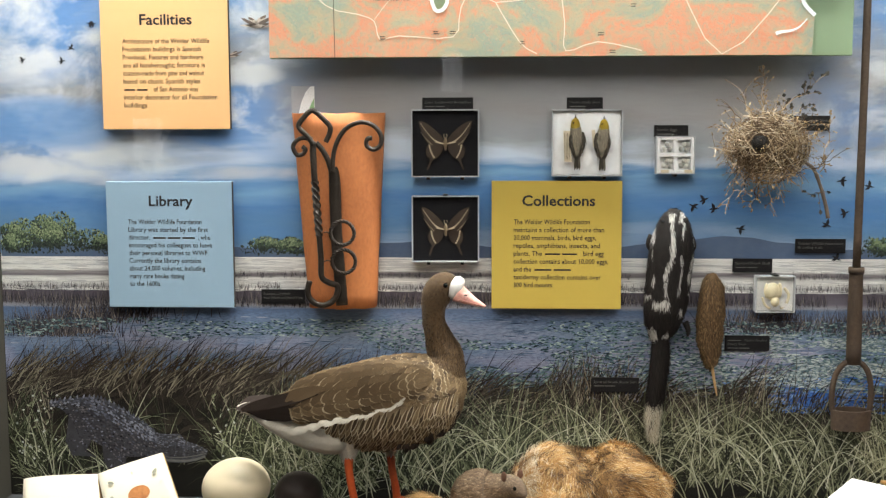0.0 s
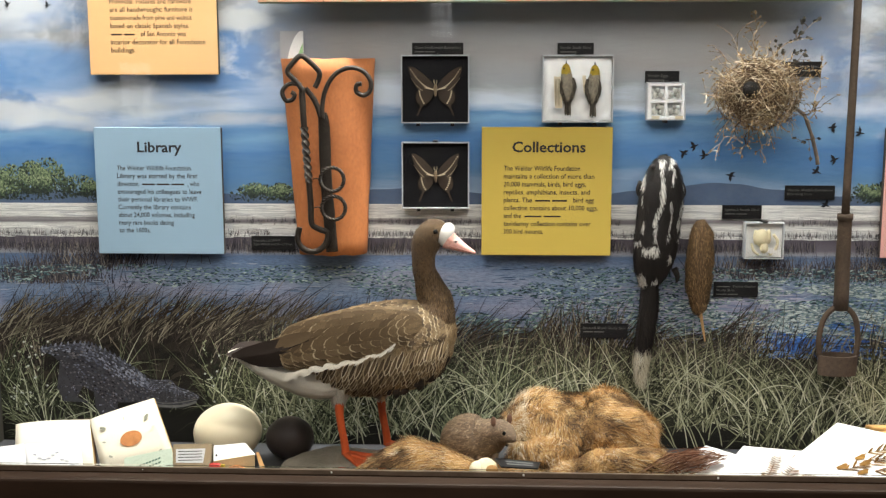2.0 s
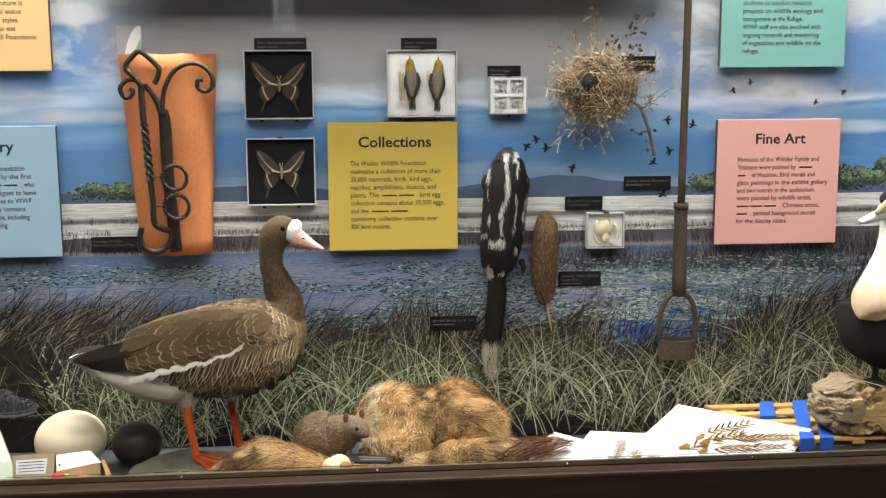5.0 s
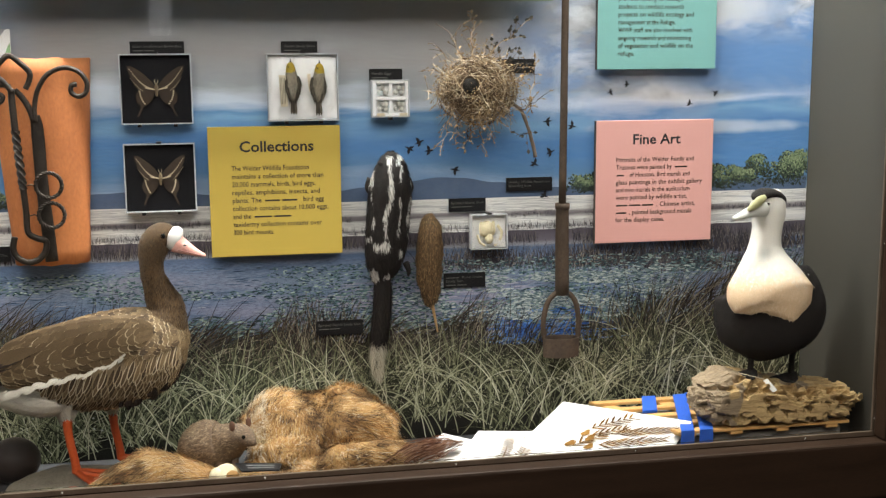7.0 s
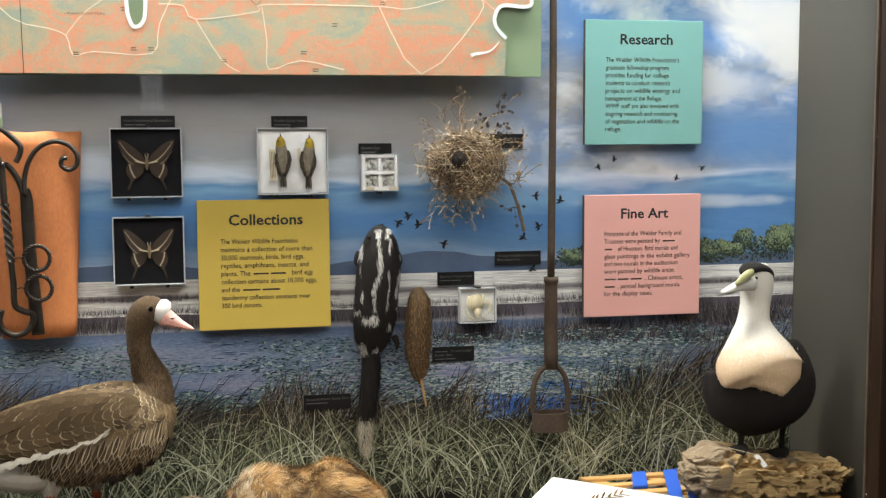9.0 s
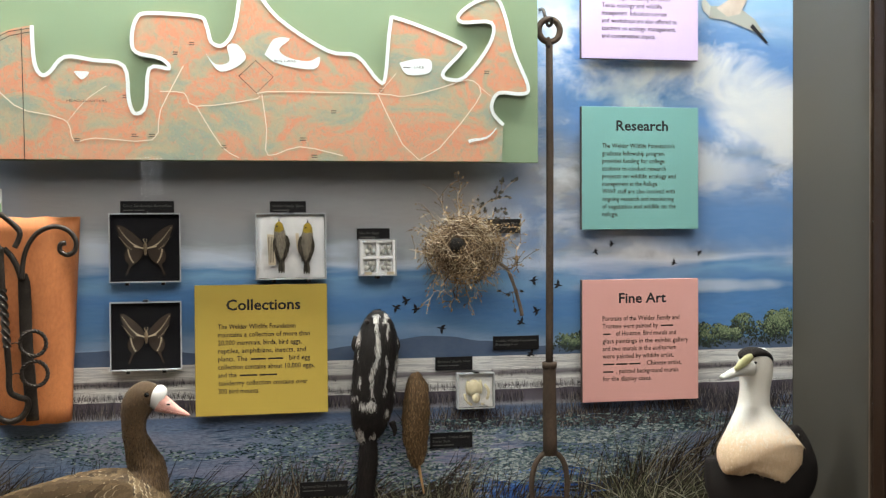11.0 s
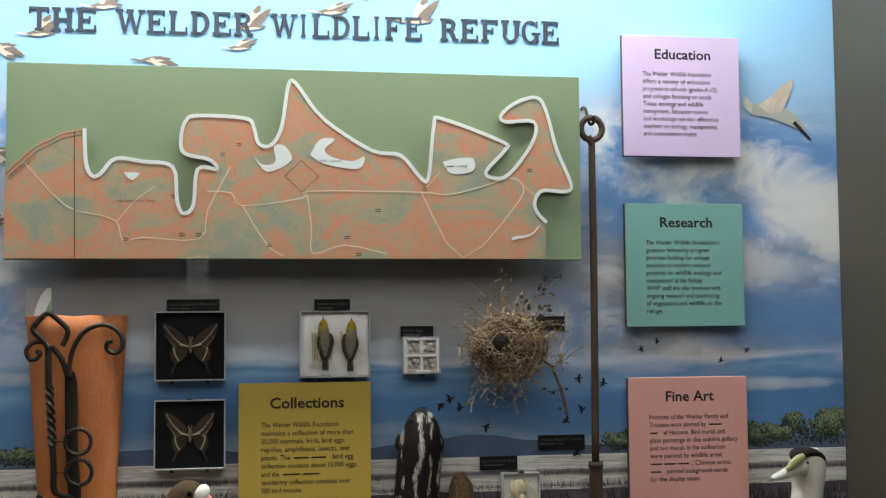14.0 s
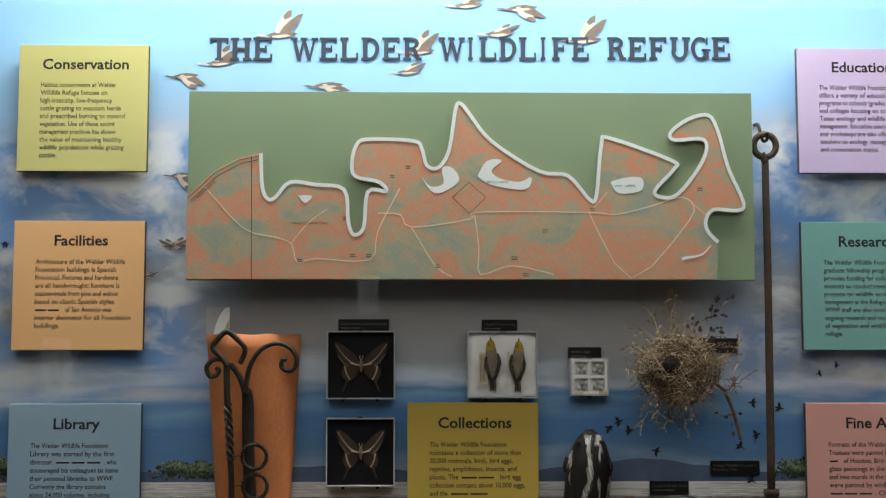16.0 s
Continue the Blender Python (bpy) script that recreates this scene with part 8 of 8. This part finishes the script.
ball(bm, (ex, 2.412, ez), (0.024, 0.014, 0.014), 20)
tagged(obj("brown_egg", bm, M_EGGPRINT, None, True), "small reddish brown egg in the open box", "egg")
tb = holder("red_tube", "small red tube with a yellow cap", "tube", at=V(-0.615, 0.729, 2.41))
bm = bmesh.new()
loft(bm, [(-0.013, 0, 0, 0.009, 0.009), (0.008, 0, 0, 0.009, 0.009), (0.011, 0, 0, 0.006, 0.006)], (0, 1, 0), 3, 14)
part("barrel", bm, surface("red_plastic", (0.38, 0.02, 0.015), (0.46, 0.035, 0.025), 0.4, 100, 20, 0.0), tb, "", True)
bm = bmesh.new()
loft(bm, [(0.0112, 0, 0.001, 0.0055, 0.0055), (0.020, 0, 0.002, 0.0045, 0.0045)], (0, 1, 0), 2, 12)
part("cap", bm, M_YELLOW, tb, "", True)

# ---- plant sheets ----
M_PLANT = per_piece("pressed_brown_leaf", [(0.0, srgb(70, 46, 18)), (0.6, srgb(112, 80, 34)), (1.0, srgb(150, 112, 54))], 0.85)
SHEETS = ([V(0.788, 0.789, 2.60), V(1.06, 0.764, 2.46), V(0.973, 0.699, 2.40), V(0.54, 0.683, 2.40)],
          [V(0.563, 0.744, 2.54), V(0.704, 0.733, 2.54), V(0.751, 0.691, 2.40), V(0.457, 0.697, 2.40)],
          [V(0.479, 0.747, 2.54), V(0.557, 0.726, 2.53), V(0.476, 0.696, 2.40), V(0.3, 0.702, 2.40)])


def frond(bm, c, u0, v0, u1, v1, n, L, o, up):
    """A pressed spray: a stem with paired narrow leaflets, flat on a sheet."""
    a, b = Vector((u0, v0)), Vector((u1, v1))
    d = (b - a).normalized()
    s = Vector((-d.y, d.x))

    def strip(p, q, w):
        e = (q - p).normalized()
        t = Vector((-e.y, e.x)) * w
        f = bm.faces.new([bm.verts.new(spot_on(c, x.x, x.y, up + 0.0004 * random.random()) - o) for x in (p + t * 0.5, p.lerp(q, 0.5) + t, q, p.lerp(q, 0.5) - t, p - t * 0.5)])
        f.normal_update()

    strip(a, b, 0.006)
    for i in range(n):
        p = a.lerp(b, (i + 0.5) / n)
        for sg in (-1, 1):
            q = p + (s * sg + d * 0.9 + Vector((random.random() - 0.5, random.random() - 0.5)) * 0.25) * L * (0.75 + 0.5 * random.random()) * (1 - 0.3 * i / n)
            strip(p, q, 0.0085)


random.seed(9)
for i, (c, lab) in enumerate(zip(SHEETS, ("large white sheet with pressed brown plant sprays", "white sheet with a pressed fern spray", "white sheet under a bundle of fine roots"))):
    o = c[3].copy()
    h = holder("plant_sheet", lab, "plant sheet", "pressed plant sheets", at=o)
    lift = Vector((0, 0, (0.0, 0.006, 0.003)[i]))
    bm = bmesh.new()
    grid = [[bm.verts.new(spot_on(c, a / 8, b / 8, 0.0) - o + lift) for b in range(9)] for a in range(9)]
    under = [[bm.verts.new(v.co - Vector((0, 0, 0.0012))) for v in row] for row in grid]
    for a in range(8):
        for b in range(8):
            bm.faces.new((grid[a][b], grid[a][b + 1], grid[a + 1][b + 1], grid[a + 1][b]))
            bm.faces.new((under[a][b], under[a + 1][b], under[a + 1][b + 1], under[a][b + 1]))
    part("paper", bm, M_PAPER, h)
    cl = [p + lift for p in c]
    if i < 2:
        bm = bmesh.new()
        if i == 0:
            for args in ((0.36, 0.34, 0.58, 0.10, 7, 0.10), (0.40, 0.44, 0.60, 0.30, 6, 0.09), (0.55, 0.40, 0.93, 0.26, 11, 0.12), (0.50, 0.60, 0.90, 0.50, 11, 0.11), (0.42, 0.80, 0.86, 0.72, 11, 0.09), (0.34, 0.62, 0.48, 0.44, 5, 0.09)):
                frond(bm, cl, *args, o, 0.0018)
        else:
            for args in ((0.42, 0.80, 0.52, 0.22, 12, 0.10), (0.60, 0.70, 0.80, 0.18, 12, 0.10), (0.66, 0.78, 0.92, 0.60, 9, 0.09)):
                frond(bm, cl, *args, o, 0.0018)
        tagged(part("pressed_plant", bm, M_PLANT, h, "brown pressed sprays"), kind="stuff")
        if i == 0:
            bm = bmesh.new()
            for u, v in ((0.36, 0.40), (0.32, 0.56), (0.42, 0.48), (0.46, 0.62)):
                pts = [spot_on(cl, u + 0.026 * math.cos(q) * (1 + 0.3 * math.sin(3 * q)), v + 0.05 * math.sin(q), 0.0022) - o for q in (2 * math.pi * k / 14 for k in range(14))]
                bm.faces.new([bm.verts.new(p) for p in pts])
            tagged(part("pressed_leaf", bm, M_PLANT, h), kind="stuff")

roots = holder("root_bundle", "bundle of fine reddish brown dried roots", "roots", at=V(0.436, 0.731, 2.46))
nb = Vector(roots.location)
r = random.Random(31)
paths = []
A, B = V(0.327, 0.703, 2.41), V(0.517, 0.738, 2.49)
for _ in range(150):
    t0, t1 = r.random() * 0.6, 0.5 + 0.5 * r.random()
    off = Vector((r.random() - 0.5, (r.random() - 0.5) * 0.8, r.random() * 0.9)) * 0.055
    pts = []
    for k in range(5):
        t = t0 + (t1 - t0) * k / 4
        pts.append(A.lerp(B, t) + off * math.sin(math.pi * min(1, 0.25 + t * 0.7)) + Vector((r.random() - 0.5, 0, r.random() - 0.5)) * 0.010)
    paths.append((pts, 0.0008 + 0.0007 * r.random()))
M_ROOT = per_piece("reddish_dry_root", [(0.0, srgb(96, 64, 48)), (0.6, srgb(150, 110, 86)), (1.0, srgb(200, 164, 136))], 0.85)
o = twig_sheet("root_strands", paths, M_ROOT, "fine tangled strands", 0.001)
o.parent = roots

# ---- plant press ----
press = holder("plant_press", "slatted pine plant press with blue webbing straps", "plant press", at=(1.0, 2.5, ZS))
po = Vector(press.location)
M_PINE = surface("varnished_pine", srgb(190, 142, 82), srgb(220, 178, 116), 0.5, 50, 10, 0.2, stretch=(1, 9, 9))
M_BLUE = surface("blue_webbing", (0.015, 0.075, 0.42), (0.03, 0.13, 0.58), 0.7, 500, 20, 0.5)
FR = [Vector((0.881, 2.690, 0.757)), Vector((1.440, 2.690, 0.757)), Vector((1.440, 2.415, 0.756)), Vector((1.010, 2.415, 0.756))]


def plank(u0, v0, u1, v1, up, th):
    bm = bmesh.new()
    slab(bm, [spot_on(FR, u, v, up) - po for u, v in ((u0, v0), (u1, v0), (u1, v1), (u0, v1))], th)
    bmesh.ops.bevel(bm, geom=bm.edges[:], offset=0.001, segments=2, affect="EDGES")
    return bm


for drop in (0.0, 0.058):
    for v in (0.0, 0.23, 0.46, 0.69, 0.91):
        part("slat", plank(0.0, v, 1.0, v + 0.09, -drop, 0.007), M_PINE, press)
    for u in (0.03, 0.30, 0.57, 0.86):
        part("cross_slat", plank(u, 0.0, u + 0.07, 1.0, -0.0075 - drop, 0.008), M_PINE, press)
bm = plank(0.06, 0.05, 0.97, 0.94, -0.017, 0.040)
part("paper_stack", bm, surface("grey_blotting_paper", (0.22, 0.21, 0.19), (0.32, 0.30, 0.27), 0.9, 40, 300, 0.4, stretch=(1, 1, 8)), press, "grey blotting paper stack")
for ut, ub, reach in ((0.258, 0.10, 0.40), (0.406, 0.007, 1.012), (0.500, 0.114, 1.012)):
    bm = bmesh.new()
    slab(bm, [spot_on(FR, uu, vv, 0.003) - po for uu, vv in ((ut, -0.015), (ut + 0.064, -0.015), (ub + 0.075, reach), (ub, reach))], 0.0025)
    part("strap", bm, M_BLUE, press, "blue webbing strap")
    bm = bmesh.new()
    slab(bm, [spot_on(FR, uu, reach + 0.002, up) - po for uu, up in ((ub, 0.003), (ub + 0.075, 0.003), (ub + 0.075, -0.07 if reach > 1 else -0.004), (ub, -0.07 if reach > 1 else -0.004))], 0.0025)
    part("strap_end", bm, M_BLUE, press, "blue webbing strap")
bm = plank(0.45, 0.02, 0.56, 0.14, 0.009, 0.003)
part("strap_tail", bm, M_BLUE, press, "blue webbing strap")
bm = bmesh.new()
tube(bm, [spot_on(FR, u, v, 0.008) - po for u, v in ((0.47, 0.16), (0.57, 0.16), (0.57, 0.30), (0.47, 0.30), (0.47, 0.16))], 0.0018, 8, 3)
part("buckle", bm, M_STEEL, press, "steel buckle", True)

# ---- driftwood and eider ----
M_DRIFT = surface("weathered_driftwood", srgb(122, 94, 58), srgb(228, 198, 142), 0.85, 90, 16, 0.9, stretch=(1, 7, 7))
M_DRIFTGREY = surface("grey_weathered_wood", srgb(98, 84, 66), srgb(172, 152, 124), 0.9, 90, 16, 0.9, stretch=(1, 6, 6))


def log_top(x):
    """Height of the log's upper side along its length."""
    return 0.880 - 0.26 * max(0, x - 1.150) + 0.16 * max(0, x - 1.26) - 0.55 * max(0, 1.140 - x)


bm = bmesh.new()
loft(bm, [(1.078, 2.475, 0.790, 0.020, 0.010), (1.098, 2.475, 0.802, 0.056, 0.046), (1.145, 2.478, 0.816, 0.076, 0.074), (1.21, 2.48, 0.812, 0.080, 0.070), (1.30, 2.478, 0.802, 0.078, 0.062), (1.38, 2.468, 0.798, 0.070, 0.058), (1.43, 2.45, 0.800, 0.048, 0.040), (1.458, 2.44, 0.802, 0.030, 0.018), (1.478, 2.438, 0.803, 0.010, 0.008)], (0, 1, 0), 24, 110)
bm.normal_update()
for v in bm.verts:
    x, y, z = v.co
    q = Vector((x * 8, y * 40, z * 46))
    rid = abs(noise.noise(q)) * 0.026 + abs(noise.noise(Vector((q.x * 3 + 4, q.y * 2.6, q.z * 2.6)))) * 0.014 + abs(noise.noise(Vector((q.x * 9, q.y * 6, q.z * 6)))) * 0.006
    rag = 0.55 + 0.65 * min(1, max(0, (x - 1.14) / 0.10))
    pit = (max(0, noise.noise(Vector((x * 40, y * 34, z * 70))) - 0.05) * 0.060 + max(0, noise.noise(Vector((x * 90, y * 80, z * 150)))) * 0.014) * rag
    v.co -= v.normal * (rid * rag + pit - 0.014)
    lid = log_top(x) + 0.004 * noise.noise(Vector((x * 30, y * 60, 2)))
    v.co.z = min(max(v.co.z, 0.7585), lid)
    v.co.x, v.co.y = min(v.co.x, XR - 0.004), max(v.co.y, YG + 0.034)
for f in bm.faces:
    c = f.calc_center_median()
    f.smooth = False
    f.material_index = 1 if c.x + 0.05 * noise.noise(c * 22) < 1.15 or (f.normal.z > 0.8 and c.x < 1.34 and noise.noise(c * 30) > -0.1) else 0
o = tagged(obj("driftwood", bm, [M_DRIFT, M_DRIFTGREY], None, False), "ragged weathered tan driftwood log on the shelf", "driftwood")

M_EBLACK = surface("black_eider_plumage", (0.006, 0.0045, 0.004), (0.014, 0.010, 0.008), 0.95, 300, 30, 0.4)
M_EWHITE = surface("white_eider_plumage", (0.70, 0.68, 0.63), (0.80, 0.78, 0.74), 0.9, 300, 24, 0.35)
M_ECREAM = surface("creamy_eider_breast", srgb(206, 178, 142), srgb(232, 210, 180), 0.9, 300, 16, 0.35)
M_EGREEN = surface("pale_olive_bill", srgb(150, 148, 104), srgb(188, 186, 140), 0.5, 120, 30, 0.1)
M_EGREY = surface("grey_white_bill", srgb(176, 176, 168), srgb(206, 206, 198), 0.5, 120, 30, 0.1)
eider = holder("eider_duck", "mounted black and white eider drake with cream breast on driftwood", "taxidermy bird", at=(1.27, 2.485, 0.84))
eo = Vector(eider.location)


def erel(bm):
    bmesh.ops.translate(bm, vec=-eo, verts=bm.verts)
    return bm


def ab(x, z, dy, half, deep):
    return (x, 2.485 + dy, z, half * 0.96, deep)


bm = bmesh.new()
loft(bm, [ab(1.290, 0.905, 0.03, 0.03, 0.03), ab(1.283, 0.922, 0.028, 0.080, 0.062), ab(1.277, 0.954, 0.022, 0.125, 0.088), ab(1.271, 0.988, 0.018, 0.140, 0.096), ab(1.268, 1.032, 0.018, 0.141, 0.094), ab(1.266, 1.066, 0.022, 0.128, 0.082), ab(1.258, 1.095, 0.028, 0.095, 0.065), ab(1.257, 1.115, 0.03, 0.04, 0.03)], (1, 0, 0), 6, 36)
erel(bm)
fur(eider, bm, 6000, lambda p, n: Vector((0, 0.2, -1)), lambda p: 0.010, 0.0010, [per_piece("black_flank_feather", [(0.0, (0.004, 0.003, 0.003)), (1.0, (0.016, 0.011, 0.009))], 0.8)], lambda p, rr: 0, 0.14, 53, "flank_feathers")
part("body", bm, M_EBLACK, eider, "black belly and flanks", True)
def eider_front():
    m, nt, b = shader("white_to_cream_plumage")
    sep = nt.nodes.new("ShaderNodeSeparateXYZ")
    nt.links.new(coords(nt), sep.inputs[0])
    grain = noisy(nt, coords(nt, (1, 1, 0.35)), 160, 5, 0.6)
    add = nt.nodes.new("ShaderNodeMath")
    add.operation = "MULTIPLY_ADD"
    add.inputs[1].default_value = 0.05
    nt.links.new(grain, add.inputs[0])
    nt.links.new(sep.outputs[2], add.inputs[2])
    nt.links.new(ramp(nt, add.outputs[0], [(0.22, srgb(214, 184, 146)), (0.29, srgb(226, 202, 170)), (0.34, srgb(232, 228, 216))]), b.inputs["Base Color"])
    b.inputs["Roughness"].default_value = 0.9
    bump(nt, b, grain, 0.4)
    return m


bm = bmesh.new()
loft(bm, [ab(1.244, 1.013, -0.068, 0.030, 0.014), ab(1.246, 1.020, -0.064, 0.062, 0.028), ab(1.246, 1.038, -0.052, 0.096, 0.048), ab(1.242, 1.066, -0.036, 0.110, 0.064), ab(1.243, 1.099, -0.018, 0.092, 0.060), ab(1.243, 1.130, -0.006, 0.067, 0.053), ab(1.243, 1.154, 0.0, 0.049, 0.045), ab(1.244, 1.178, 0.003, 0.038, 0.037), ab(1.247, 1.215, 0.003, 0.036, 0.034), ab(1.247, 1.250, 0.0, 0.042, 0.036), ab(1.241, 1.277, -0.004, 0.043, 0.032), ab(1.233, 1.294, -0.008, 0.030, 0.022), ab(1.230, 1.301, -0.010, 0.010, 0.008)], (1, 0, 0), 6, 36)
M_EF = eider_front()
erel(bm)
fur(eider, bm, 9000, lambda p, n: Vector((0, 0, -1)), lambda p: 0.008, 0.0009, [per_piece("cream_breast_feather", [(0.0, srgb(206, 176, 138)), (1.0, srgb(236, 214, 184))], 0.9), per_piece("white_neck_feather", [(0.0, srgb(214, 210, 200)), (1.0, srgb(238, 236, 230))], 0.9)], lambda p, rr: 0 if p.z + 0.05 * rr.random() < 0.292 else 1, 0.14, 52, "breast_feathers")
part("neck_and_breast", bm, M_EF, eider, "white neck and cream breast", True)
bm = bmesh.new()
loft(bm, [ab(1.204, 1.284, -0.024, 0.009, 0.010), ab(1.214, 1.293, -0.018, 0.012, 0.022), ab(1.234, 1.298, -0.010, 0.013, 0.029), ab(1.258, 1.292, -0.004, 0.013, 0.028), ab(1.276, 1.277, 0.0, 0.012, 0.022), ab(1.285, 1.262, 0.0, 0.006, 0.010)], (0, 0, 1), 5, 20)
part("crown", erel(bm), M_EBLACK, eider, "black crown", True)
bm = bmesh.new()
loft(bm, [ab(1.222, 1.264, -0.026, 0.020, 0.020), ab(1.204, 1.262, -0.030, 0.017, 0.018), ab(1.180, 1.256, -0.034, 0.012, 0.014), ab(1.158, 1.249, -0.038, 0.009, 0.011), ab(1.142, 1.245, -0.040, 0.005, 0.008)], (0, 0, 1), 5, 18)
bl = part("bill", erel(bm), M_EGREY, eider, "grey-white wedge bill", True)
bm = bmesh.new()
loft(bm, [ab(1.216, 1.291, -0.042, 0.008, 0.006), ab(1.202, 1.286, -0.047, 0.011, 0.007), ab(1.184, 1.273, -0.049, 0.009, 0.006), ab(1.172, 1.264, -0.049, 0.004, 0.003)], (0, 0, 1), 4, 14)
part("bill_lobe", erel(bm), M_EGREEN, bl, "pale olive bill lobe", True)
bm = bmesh.new()
ball(bm, Vector((1.228, 2.447, 1.276)), 0.0035, 10)
part("eye", erel(bm), M_EYE, eider, "", True)
for k in range(4):
    bm = bmesh.new()
    feather(bm, Vector(ab(1.338 + 0.006 * k, 1.104 - 0.010 * k, -0.030 + 0.010 * k, 0, 0)[:3]), Vector((0.62, 0.55, -0.42)).normalized(), Vector((0.4, -0.7, 0.5)).normalized(), 0.055, 0.02, 0, 0)
    part("wing_plume", erel(bm), M_EWHITE, eider, "white wing plume")
for x, dy in ((1.222, 0.005), (1.335, 0.02)):
    bm = bmesh.new()
    X, Y, Z = x, 2.485 + dy, 0.935
    foot = log_top(X) + 0.004
    tube(bm, [(X, Y, Z), (X - 0.004, Y - 0.004, Z - 0.035), (X - 0.008, Y - 0.008, foot + 0.004)], [0.016, 0.0075, 0.0075], 10, 4)
    leg = part("leg", erel(bm), M_EBLACK, eider, "dark leg", True)
    bm = bmesh.new()
    loft(bm, [(X + 0.004, Y, foot + 0.004, 0.010, 0.007), (X - 0.022, Y - 0.022, foot + 0.003, 0.026, 0.006), (X - 0.048, Y - 0.040, foot + 0.002, 0.034, 0.004)], (0.5, -0.8, 0), 4, 12)
    part("webbed_foot", erel(bm), M_EBLACK, leg, "", True)
bm = bmesh.new()
slab(bm, [V(1.222, 0.862, 2.43) - eo, V(1.233, 0.866, 2.43) - eo, V(1.251, 0.841, 2.415) - eo, V(1.24, 0.836, 2.415) - eo], 0.0005)
part("leg_tag", bm, M_PAPER, eider, "small white paper tag")
bm = bmesh.new()
tube(bm, [V(1.174, 0.877, 2.46) - eo, V(1.176, 0.878, 2.44) - eo, V(1.229, 0.864, 2.43) - eo], 0.0008, 6, 4)
part("tag_string", bm, M_TAG, eider)
